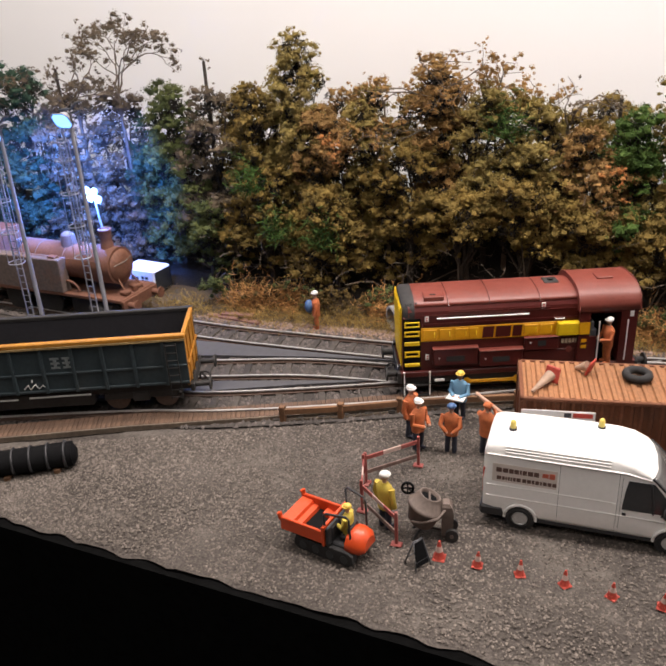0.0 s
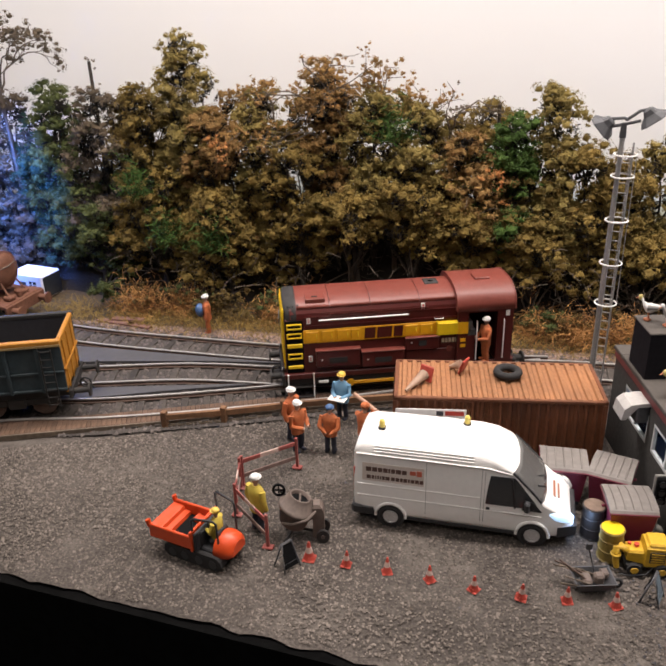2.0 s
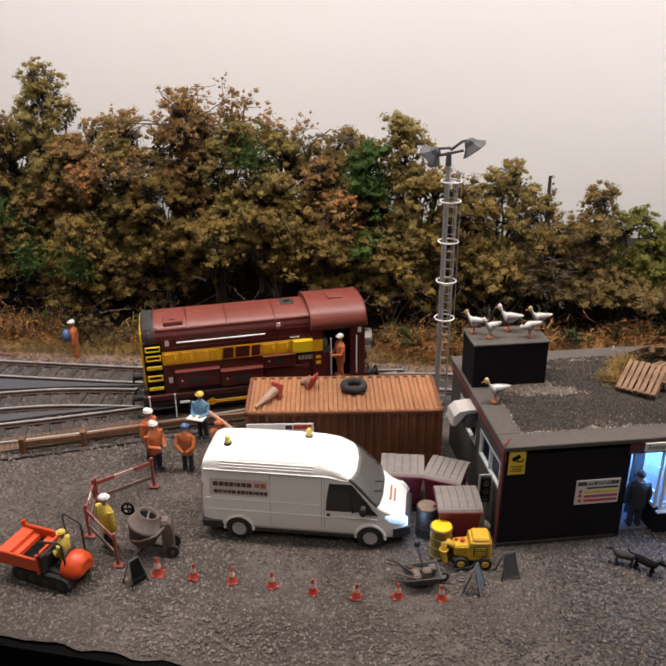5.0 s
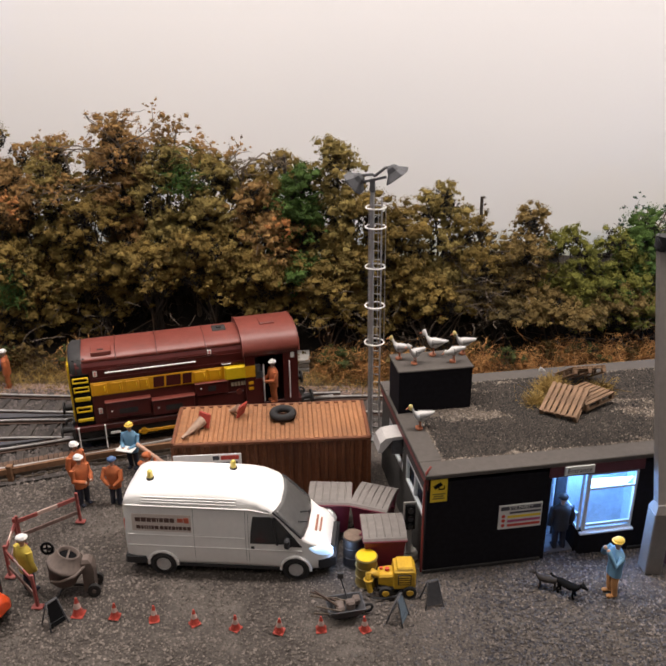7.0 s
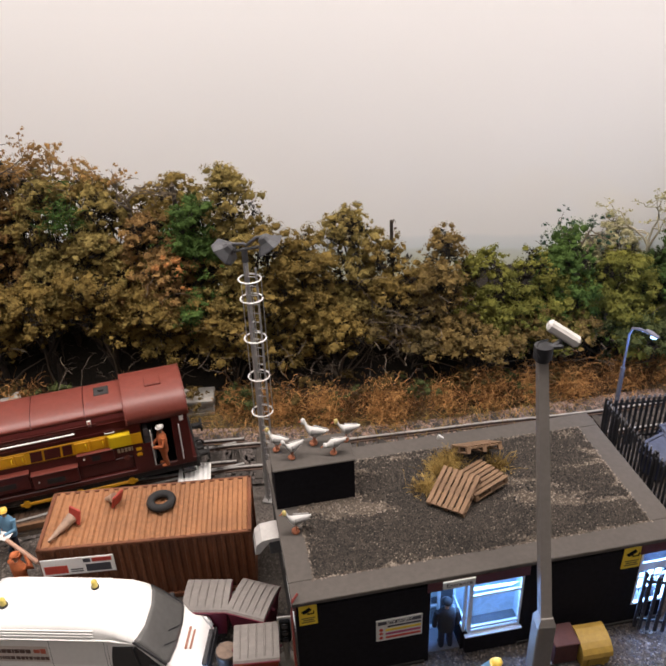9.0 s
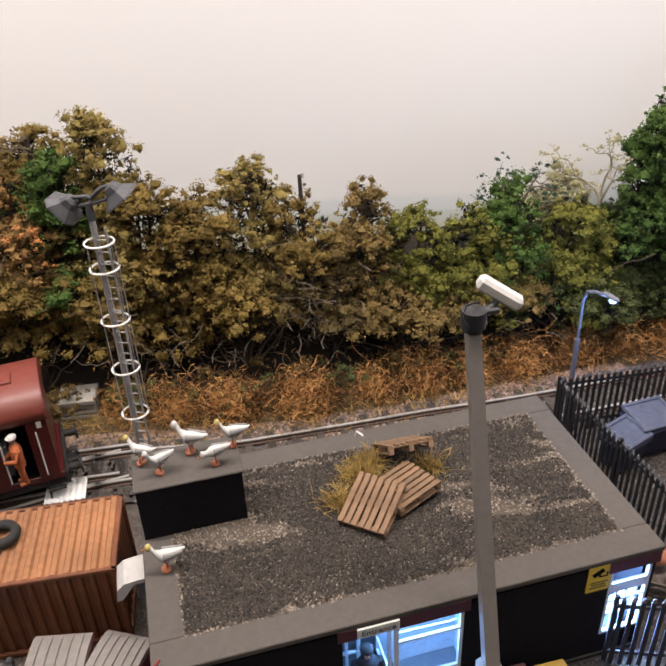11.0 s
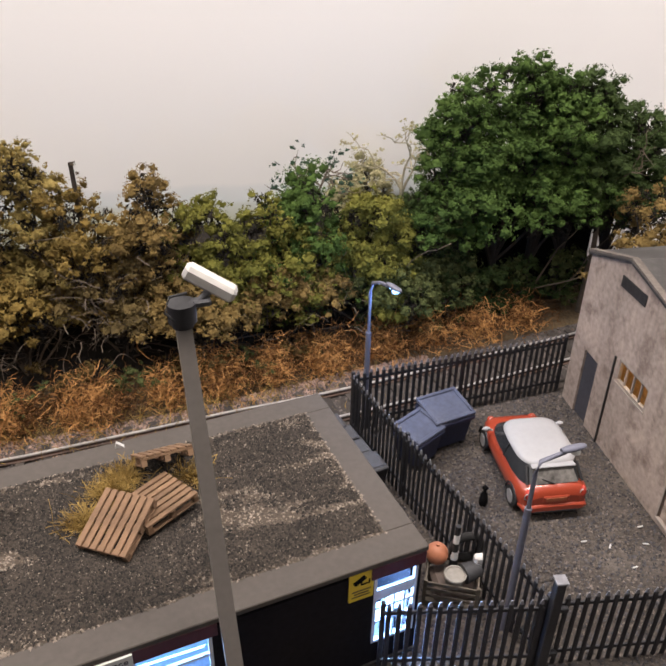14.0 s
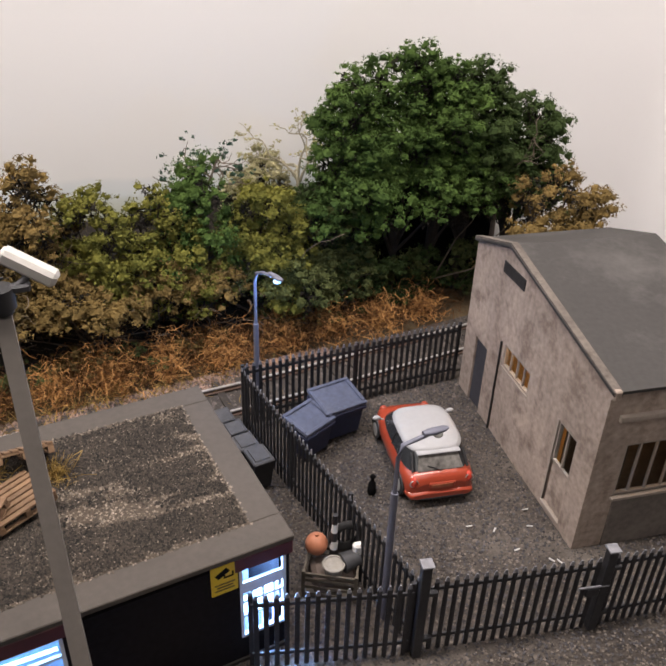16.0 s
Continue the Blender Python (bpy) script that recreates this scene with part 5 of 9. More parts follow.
        for x in (1.03, 4.82):
            w = part("wheel", Build().cyl((x, s * 0.76, 0.33), (x, s * 0.985, 0.33), 0.33, n=22).torus((x, s * 0.975, 0.33), 0.26, 0.06, "y", 22, 6), RUBBER, t)
            hub = Build().cyl((x, s * 0.96, 0.33), (x, s * 1.0, 0.33), 0.21, 0.19, n=16).torus((x, s * 1.0, 0.33), 0.19, 0.02, "y", 18, 6)
            for q in range(6):
                a = q * math.pi / 3
                hub.cyl((x + 0.11 * math.cos(a), s * 0.998, 0.33 + 0.11 * math.sin(a)), (x + 0.11 * math.cos(a), s * 1.016, 0.33 + 0.11 * math.sin(a)), 0.03, n=6)
            part("hub", hub, CHROME, w, "silver wheel hub")
            arch = Build().tube([(x + 0.42 * math.cos(a), s * 0.99, 0.34 + 0.41 * math.sin(a)) for a in np.linspace(-0.05, math.pi + 0.05, 14)], 0.045, 7)
            part("wheel_arch", arch, VANW, t)
            # no arch is cut in the body: a black disc stands for its shade
            part("arch_shadow", Build().cyl((x, s * 0.7, 0.34), (x, s * 0.9925, 0.34), 0.39, n=22), PLASTIC, t, "black disc painting the shade of the wheel well")
    def skin(x, j, lift):
        z0, z1, k = (float(np.interp(x, [q[0] for q in VAN], [q[c] for q in VAN])) for c in (1, 2, 3))
        p = van_ring(x, z0, z1, k)[j]
        return (p[0] + lift, p[1] * (1 + 0.3 * lift), p[2] + lift)

    cols = [(8, 4.2, 4.96), (9, 4.28, 5.03), (10, 4.36, 5.1), (11, 4.36, 5.1), (12, 4.28, 5.03), (13, 4.2, 4.96)]
    v = [skin(xa + (xb - xa) * i / 8, j, lift) for lift in (0.022, -0.01) for j, xa, xb in cols for i in range(9)]
    f = [(c * 9 + i, c * 9 + i + 1, c * 9 + i + 10, c * 9 + i + 9) for c in range(5) for i in range(8)]
    rim = [i for i in range(9)] + [9 * c + 8 for c in range(1, 6)] + [45 + i for i in range(7, -1, -1)] + [9 * c for c in range(4, 0, -1)]
    b = Build().add(v, f + [tuple(54 + i for i in q[::-1]) for q in f] + [(a, 54 + a, 54 + c, c) for a, c in zip(rim, rim[1:] + rim[:1])], smooth=True)
    ws = part("windscreen", b, mat("grey_windscreen", (0.1, 0.097, 0.093), 0.08, vary=0.12, scale=1.5, bump=0.0), t, "grey curved windscreen")
    for j in (8, 13):
        part("screen_pillar", Build().tube([skin(x, j, 0.012) for x in np.linspace(4.2, 4.98, 7)], 0.035, 6), PLASTIC, ws, "black pillar beside the windscreen")
    part("wiper", Build().tube([(5.1, -0.2, 1.36), (4.88, -0.55, 1.6)], 0.014, 5).tube([(5.1, 0.3, 1.36), (4.88, -0.1, 1.6)], 0.014, 5), PLASTIC, ws)
    part("front_bumper", Build().loft([[(5.45, -0.93, 0.32), (5.45, -0.93, 0.62), (5.45, 0.93, 0.62), (5.45, 0.93, 0.32)], [(5.93, -0.76, 0.36), (5.93, -0.78, 0.66), (5.93, 0.78, 0.66), (5.93, 0.76, 0.36)]], smooth=False), PLASTIC, t)
    part("rear_bumper", Build().box(-0.07, 0.58, -1.015, 1.015, 0.28, 0.6, bev=0.06), PLASTIC, t, "black rear bumper wrapping the corner")
    for s in (-1, 1):
        part("sill", Build().box(1.4, 4.4, s * 0.957 - 0.028, s * 0.957 + 0.028, 0.28, 0.36), PLASTIC, t)
    part("grille", Build().box(5.7, 5.9, -0.56, 0.56, 0.66, 0.86, bev=0.03), PLASTIC, t)
    for x, y, m in ((0.65, -0.25, BEACON), (2.9, 0.38, BEACON)):
        bc = part("beacon", Build().cyl((x, y, 2.63), (x, y, 2.83), 0.085, 0.08, 12).ball((x, y, 2.83), 0.08, 12, 6), m, t, "amber roof beacon")
        part("beacon_base", Build().cyl((x, y, 2.6), (x, y, 2.68), 0.11, n=12), PLASTIC, bc)
    panel = Build()
    v = [(0.24, -(van_half(z) + 0.004), z) for z in (1.42, 1.68, 1.94)] + [(1.92, -(van_half(z) + 0.004), z) for z in (1.94, 1.68, 1.42)]
    decal = part("side_panel_decal", panel.add(v + [(x, y + 0.02, z) for x, y, z in v], [(0, 1, 4, 5), (1, 2, 3, 4), (11, 10, 7, 6), (10, 9, 8, 7)] + [(i, i + 6, (i + 1) % 6 + 6, (i + 1) % 6) for i in range(6)]), mat("pale_decal", (0.6, 0.53, 0.48), 0.4, vary=0.05), t, "pale printed side panel")
    words = Build()
    for z, h, x0, widths in ((1.77, 0.13, 0.34, (0.15, 0.14, 0.12, 0.12, 0.05, 0.11, 0.14, 0.13)), (1.54, 0.11, 0.36, (0.12, 0.07, 0.04, 0.05, 0.04, 0.07, 0.11, 0, 0.1, 0.1, 0.07, 0.1, 0.05, 0.1, 0.1, 0.1))):
        for w in widths:
            y = -(van_half(z) + 0.006)
            if w:
                words.box(x0, x0 + w, y - 0.006, y + 0.012, z - h / 2, z + h / 2)
            x0 += w + 0.022
    y = -(van_half(1.78) + 0.006)
    words.box(1.54, 1.7, y - 0.006, y + 0.012, 1.72, 1.84, 1).box(1.72, 1.86, y - 0.006, y + 0.012, 1.7, 1.86, 1)
    part("lettering", words, [mat("dark_brown_print", (0.11, 0.062, 0.05), 0.5), mat("salmon_print", (0.5, 0.12, 0.07), 0.5)], decal, "dark brown and red printed bars")
    part("bonnet_print", Build().box(5.3, 5.36, -0.35, 0.35, 1.165, 1.2).box(5.42, 5.47, -0.3, 0.3, 1.11, 1.145), mat("rust_print", (0.3, 0.12, 0.07), 0.5), t)
    t.scale.x = 0.978
    return t


build_van()
point_lamp("van_headlight_glow", 5.95, 16.95, 0.75, 0.0035, (0.4, 0.6, 1.0), 0.05)

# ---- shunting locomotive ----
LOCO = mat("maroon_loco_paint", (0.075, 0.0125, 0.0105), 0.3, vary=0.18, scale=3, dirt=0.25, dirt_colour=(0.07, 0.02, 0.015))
# the body maroon again, lightened for top light on roof, hatches and lids
LOCOLIT = mat("maroon_loco_lit", (0.17, 0.04, 0.028), 0.42, vary=0.15, scale=3, dirt=0.2, dirt_colour=(0.09, 0.025, 0.02))
GOLD = mat("golden_yellow_band", (0.72, 0.36, 0.012), 0.3, vary=0.1)
YEL = mat("warning_yellow", (0.75, 0.5, 0.01), 0.4, vary=0.08)
LINEW = mat("white_line", (0.75, 0.73, 0.7), 0.5, vary=0.05)
STEELL = mat("pale_grey_steel", (0.22, 0.23, 0.25), 0.5, 0.2, vary=0.2)


LOCO_X, LOCO_Y, LOCO_A = -0.44, 24.95, 20.8


def hood_ring(x, w, shoulder, top, base):
    """Cross-section with straight sides, a rounded shoulder and a gently arched roof."""
    out = [(x, -w, base), (x, -w, shoulder)]
    n = 13
    for i in range(1, n):
        q = math.pi * i / n
        c, d = math.cos(q), math.sin(q)
        out.append((x, -w * math.copysign(abs(c) ** 0.7, c), shoulder + (top - shoulder) * d ** 0.85))
    return out + [(x, w, shoulder), (x, w, base)]


def roof_ring(x, w, shoulder, top, low=2):
    """The roof's part of such a section, from one shoulder to the other."""
    return hood_ring(x, w, shoulder, top, shoulder)[1 + low:-1 - low]


def build_loco():
    t = thing("shunting_locomotive", LOCO_X, LOCO_Y, 0.25, LOCO_A, "maroon six-wheel diesel shunter with golden side band on the track", "locomotive")
    P = lambda name, b, m, label="", par=t: part(name, b, m, par, label)
    Z = 0.9  # top of the running plate
    XF, XC, XR = -3.98, 2.0, 3.95
    SH, TOP, CSH, CTOP = 2.92, 3.5, 2.86, 3.68
    P("frame", Build().box(-4.1, 4.1, -1.24, 1.24, Z - 0.2, Z, bev=0.02), LOCO, "maroon running plate")
    P("underframe", Build().box(-4.05, 4.05, -1.12, -1.06, 0.4, Z - 0.2, bev=0.01).box(-4.05, 4.05, 1.06, 1.12, 0.4, Z - 0.2, bev=0.01).box(-3.7, 3.7, -0.5, 0.5, 0.1, Z - 0.2, bev=0.03), SOOT, "black frames between the wheels")
    P("bonnet", Build().loft([hood_ring(x, 1.1, SH, TOP, Z) for x in (XF + 0.2, XC)], smooth=False), LOCO)
    for x0, x1 in ((-3.54, -2.42), (-2.4, -1.02), (-1.0, 0.68), (0.7, XC)):
        P("roof_panel", Build().loft([[(x, y * 1.008, z + 0.012) for x, y, z in roof_ring(xx, 1.1, SH, TOP)] for xx in (x0, x1)]), LOCOLIT, "arched roof panel in lighter top-lit maroon")
    P("radiator_cowl", Build().loft([[(x, y * k, SH - 0.1 + (z - SH + 0.1) * k) for x, y, z in hood_ring(xx, 1.13, SH - 0.04, TOP + 0.04, SH - 0.1)] for xx, k in ((XF - 0.02, 0.86), (XF + 0.08, 0.97), (XF + 0.42, 0.985))]), SOOT, "sooty black nose cowl")
    for k in range(3):
        P("cowl_bolt", Build().cyl((XF + 0.15 + 0.17 * k, -0.86, 3.3), (XF + 0.15 + 0.17 * k, -0.92, 3.36), 0.035, n=6), SOOT)
    nose = P("nose", Build().box(XF, XF + 0.28, -1.1, 1.1, Z, SH, bev=0.03), LOCO)
    P("warning_panel", Build().box(XF - 0.06, XF - 0.003, -1.0, 1.0, Z + 0.12, SH + 0.34, bev=0.03), YEL, "bright yellow end panel", nose)
    for y in (-0.78, -0.47, -0.16, 0.16, 0.47, 0.78):
        P("radiator_slat", Build().box(XF - 0.085, XF - 0.058, y - 0.11, y + 0.11, Z + 0.3, SH + 0.22, bev=0.01), YEL, "", nose)
    for y in (-0.95, 0.95):
        lamp = P("end_lamp", Build().cyl((XF - 0.06, y, Z + 0.12), (XF - 0.16, y, Z + 0.12), 0.075, n=12), SOOT, "", nose)
        P("lamp_lens", Build().cyl((XF - 0.16, y, Z + 0.12), (XF - 0.17, y, Z + 0.12), 0.06, n=12), LINEW, "", lamp)
    for s in (-1, 1):
        e = lambda a: sorted((s * 1.1, s * (1.1 + a)))
        P("stripe_ground", Build().box(XF + 0.02, XF + 0.62, *e(0.02), Z, SH - 0.06), BLACK, "black ground of the warning stripes", nose)
        for z0, z1, frame_w in ((2.56, 2.76, 0.045), (2.22, 2.42, 0.045), (1.88, 2.02, 0.0), (1.44, 1.66, 0.05), (1.08, 1.2, 0.0)):
            b = Build()
            x0, x1 = XF + 0.06, XF + 0.58
            if frame_w:
                b.box(x0, x1, *e(0.075), z0, z0 + frame_w, bev=0.006).box(x0, x1, *e(0.075), z1 - frame_w, z1, bev=0.006).box(x0, x0 + frame_w, *e(0.075), z0 + frame_w, z1 - frame_w).box(x1 - frame_w, x1, *e(0.075), z0 + frame_w, z1 - frame_w)
            else:
                b.box(x0, x1, *e(0.08), z0, z1, bev=0.015)
            P("wasp_stripe", b, YEL, "yellow step in the warning stripes", nose)
    cab = Build()
    for x0, x1 in ((XC, 2.36), (3.4, XR)):
        cab.loft([hood_ring(x, 1.27, CSH, CTOP - 0.06, Z) for x in (x0, x1)], smooth=False)
    cab.box(2.36, 3.4, 1.2, 1.27, Z, CSH).box(2.36, 2.62, -1.27, -1.2, Z, 1.9).box(2.36, 3.4, -1.27, -1.2, CSH - 0.08, CSH)
    P("cab", cab, LOCO)
    P("cab_interior", Build().box(2.37, 3.39, 0.2, 0.24, Z, 2.8).box(2.37, 3.39, -1.19, 0.2, Z, Z + 0.04), BLACK)
    P("cab_desk", Build().box(2.4, 2.75, -0.9, -0.2, Z, 2.0, bev=0.03).box(2.42, 2.6, -1.0, -0.3, 2.05, 2.35, bev=0.02), STEELL, "pale control desk in the cab")
    P("cab_roof", Build().loft([[(x, y, z) for x, y, z in roof_ring(xx, 1.32, CSH, CTOP, 0)] for xx in (XC - 0.06, XR + 0.06)]), LOCOLIT, "cab roof in lighter top-lit maroon")
    for x in (XC - 0.05, XR + 0.05):
        P("roof_rib", Build().tube([(x, y * 1.005, z + 0.005) for _, y, z in roof_ring(x, 1.32, CSH, CTOP, 0)], 0.022, 5), LOCOLIT)
    P("rivet_strip", Build().tube([(x, -1.0, 3.33) for x in np.linspace(XC + 0.1, XR - 0.1, 4)], 0.012, 4), LOCO)
    P("roof_vent", Build().box(2.75, 3.3, -0.42, 0.1, CTOP - 0.06, CTOP + 0.05, bev=0.02), LOCOLIT)
    for x in (-2.41, -1.01, 0.69):
        P("roof_seam", Build().tube([(x, y * 1.012, z + 0.02) for _, y, z in roof_ring(x, 1.1, SH, TOP)], 0.016, 4), LOCO)
    hatch = P("roof_hatch", Build().box(-3.22, -2.55, -0.86, -0.3, TOP - 0.14, TOP + 0.03, bev=0.02), LOCOLIT)
    P("hatch_handle", Build().box(-3.0, -2.8, -0.7, -0.62, TOP + 0.025, TOP + 0.045), SOOT, "", hatch)
    P("exhaust", Build().cyl((1.3, 0.1, TOP - 0.1), (1.3, 0.1, TOP + 0.1), 0.1, n=10).box(1.05, 1.55, -0.15, 0.35, TOP - 0.05, TOP + 0.04, bev=0.02), SOOT)
    for s in (-1, 1):
        e = lambda a, c=0.0: sorted((s * (1.1 + c), s * (1.1 + a)))
        P("side_band", Build().box(-3.36, 2.0, *e(0.035), 2.0, 2.5, bev=0.008), GOLD, "golden yellow side band")
        P("side_band", Build().box(2.0, 2.36, s * 1.275 - 0.012, s * 1.275 + 0.012, 2.02, 2.46), GOLD, "golden yellow side band")
        P("handrail", Build().cyl((-2.82, s * 1.19, 2.86), (0.28, s * 1.19, 2.86), 0.03, n=6), LINEW, "white handrail")
        for x in (-2.7, -1.2, 0.2):
            P("rail_bracket", Build().cyl((x, s * 1.1, 2.86), (x, s * 1.19, 2.86), 0.015, n=5), LINEW)
        P("grab_rail", Build().tube([(1.2, s * 1.12, 2.62), (1.2, s * 1.19, 2.62), (1.5, s * 1.19, 2.62), (1.5, s * 1.12, 2.62)], 0.02, 5), LINEW, "short white grab rail")
        P("cantrail", Build().box(-3.3, XC, *e(0.03), 2.58, 2.66).box(-3.3, XC, *e(0.02), 2.94, 2.97), LOCO)
        for x0, x1 in ((-2.4, -0.6), (-0.4, 1.0)):
            P("bonnet_louvre", Build().box(x0, x1, *e(0.03), 3.02, 3.06), LOCO)
        for x0, x1, z0, z1, o in ((-2.95, -1.42, 1.12, 1.74, 0.2), (-1.36, 0.12, 1.02, 1.6, 0.22), (0.18, 1.36, 1.5, 1.96, 0.14)):
            bx = P("side_locker", Build().box(x0, x1, *e(o, -0.01), z0, z1, bev=0.03), LOCO, "maroon equipment locker")
            P("locker_lid", Build().box(x0 - 0.02, x1 + 0.02, *e(o + 0.03, -0.01), z1, z1 + 0.04, bev=0.01), LOCOLIT, "", bx)
            P("locker_louvre", Build().box(x0 + 0.45, x1 - 0.45, s * (1.1 + o) - 0.012, s * (1.1 + o) + 0.012, z0 + 0.16, z0 + 0.36), SOOT, "dark louvre", bx)
            P("locker_catch", Build().cyl((x0 + 0.2, s * (1.1 + o), z0 + 0.3), (x0 + 0.2, s * (1.12 + o), z0 + 0.3), 0.03, n=8), LINEW, "", bx)
        P("lower_cover", Build().box(0.2, 1.95, *e(0.05), 0.96, 1.46, bev=0.02), LOCO)
        for x0, x1 in ((-3.28, -2.82), (-2.72, -2.3), (-2.2, -1.75), (-1.7, -1.4), (0.16, 0.62), (0.7, 1.16)):
            d = P("band_door", Build().box(x0, x1, *e(0.06), 2.06, 2.44, bev=0.015), GOLD)
            P("door_grip", Build().tube([(x1 - 0.08, s * 1.15, 2.16), (x1 - 0.08, s * 1.2, 2.18), (x1 - 0.08, s * 1.2, 2.32), (x1 - 0.08, s * 1.15, 2.34)], 0.016, 4), YEL, "", d)
        P("band_box", Build().loft([[(x, s * (1.1 + o), z) for x, z in ((a, 2.02), (c, 2.02), (c, h), (a, h))] for a, c, h, o in ((1.26, 2.1, 2.5, -0.01), (1.26, 2.1, 2.5, 0.13), (1.32, 2.04, 2.44, 0.17))], smooth=False), YEL, "bright yellow raised box")
        b = Build()
        for x0, x1 in ((-1.26, -0.86), (-0.82, -0.28), (-0.24, 0.1)):
            b.prism([(x0, 2.05), (x1 - 0.03, 2.05), (x1, 2.45), (x0 + 0.03, 2.45)], *e(0.052, 0.03))
        P("emblem", b, LOCO, "maroon company emblem blocks")
        b = Build()
        for k in range(5):
            b.box(1.48 + k * 0.12, 1.57 + k * 0.12, *e(0.012), 1.66, 1.82)
        P("number_bars", b, bpy.data.materials.get("cream_print") or mat("cream_print", (0.6, 0.5, 0.35), 0.5), "cream printed bars")
        P("works_plate", Build().cyl((1.75, s * 1.1, 1.42), (1.75, s * 1.152, 1.42), 0.11, n=14), LOCOLIT)
        for x in (2.66, 3.62):
            P("door_handrail", Build().cyl((x, s * 1.33, 1.0), (x, s * 1.33, 2.5), 0.024, n=6), LINEW, "white door handrail")
        for x, y, z in ((0.72, 1.095, 3.0), (-3.22, 1.11, 2.74), (-3.2, 1.11, 1.3)):
            lp = P("label_plate", Build().box(x, x + 0.13, s * y - 0.02, s * y + 0.02, z, z + 0.2), LINEW, "white label plate")
            P("plate_print", Build().box(x + 0.04, x + 0.09, s * (y + 0.02) - 0.005, s * (y + 0.02) + 0.005, z + 0.03, z + 0.08).box(x + 0.04, x + 0.09, s * (y + 0.02) - 0.005, s * (y + 0.02) + 0.005, z + 0.11, z + 0.16), REDP, "", lp)
        P("label_plate", Build().box(3.68, 3.81, s * 1.275 - 0.012, s * 1.275 + 0.012, 2.6, 2.8), LINEW, "white label plate")
        P("cab_plate", Build().box(2.1, 2.28, s * 1.275 - 0.012, s * 1.275 + 0.012, 1.5, 1.62).box(2.1, 2.28, s * 1.275 - 0.012, s * 1.275 + 0.012, 1.72, 1.84), GOLD)
        for x in (-1.75, 0.0, 1.75):
            w = P("wheel", Build().cyl((x, s * 0.62, 0.62 - 0.0), (x, s * 0.76, 0.62), 0.6, n=24).cyl((x, s * 0.58, 0.62), (x, s * 0.62, 0.62), 0.66, n=24), SOOT)
            P("crank", Build().cyl((x, s * 0.76, 0.4), (x, s * 1.2, 0.4), 0.13, n=12), GOLD, "yellow outside crank", w)
        P("coupling_rod", Build().box(-1.95, 1.95, s * 1.17 - 0.03, s * 1.17 + 0.03, 0.33, 0.46, bev=0.02), GOLD, "yellow coupling rod")
        for x in (-3.95, -3.06):
            P("step_post", Build().cyl((x, s * 1.24, -0.05), (x, s * 1.24, 0.86), 0.024, n=6), LINEW, "thin white step post")
            P("post_knob", Build().ball((x, s * 1.24, 0.88), 0.045, 8, 6), LINEW)
        P("step_bar", Build().box(-3.97, -3.04, s * 1.18 - 0.08, s * 1.18 + 0.05, -0.04, -0.01), SOOT, "dark footstep")
        P("step_bar", Build().box(-3.97, -3.04, s * 1.18 - 0.08, s * 1.18 + 0.05, 0.36, 0.39), SOOT, "dark footstep")
        P("pipe_plate", Build().box(-2.9, -2.55, s * 1.25 - 0.02, s * 1.25 + 0.02, 0.5, 0.6, bev=0.01), LINEW, "white plate on the frames")
        P("step_ladder", Build().box(3.5, 3.55, s * 1.2 - 0.02, s * 1.2 + 0.02, -0.05, 0.75).box(3.5, 4.0, s * 1.2 - 0.12, s * 1.2 + 0.02, -0.03, 0.01).box(3.5, 4.0, s * 1.2 - 0.12, s * 1.2 + 0.02, 0.35, 0.39), SOOT)
        P("spring_hanger", Build().box(-1.15, -0.65, s * 0.9 - 0.06, s * 0.9 + 0.06, 0.45, 0.61, bev=0.02).box(0.65, 1.15, s * 0.9 - 0.06, s * 0.9 + 0.06, 0.45, 0.61, bev=0.02), SOOT)
        beam = P("buffer_beam", Build().box(s * 4.1 - 0.06, s * 4.1 + 0.06, -1.25, 1.25, 0.45, Z, bev=0.02), SOOT)
        for y in (-0.85, 0.85):
            P("buffer", Build().cyl((s * 4.12, y, 0.7), (s * 4.5, y, 0.7), 0.12, n=12).cyl((s * 4.5, y, 0.7), (s * 4.56, y, 0.7), 0.25, n=16), SOOT, "", beam)
        P("coupling", Build().torus((s * 4.3, 0, 0.5), 0.16, 0.04, "y", 14, 6).tube([(s * 4.1, 0.3, 0.6), (s * 4.35, 0.32, 0.2), (s * 4.2, 0.4, 0.0)], 0.04, 6).box(*sorted((s * 4.1, s * 4.45)), -0.2, 0.2, 0.3, 0.45, bev=0.03), SOOT, "", beam)
    return t


build_loco()

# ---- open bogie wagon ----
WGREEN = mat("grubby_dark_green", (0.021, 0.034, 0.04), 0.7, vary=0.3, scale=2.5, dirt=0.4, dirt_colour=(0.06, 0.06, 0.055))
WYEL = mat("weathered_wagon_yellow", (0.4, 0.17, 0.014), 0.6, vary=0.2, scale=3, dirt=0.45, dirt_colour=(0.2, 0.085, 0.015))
WIN = mat("dark_wagon_inside", (0.018, 0.017, 0.021), 0.8, vary=0.25)


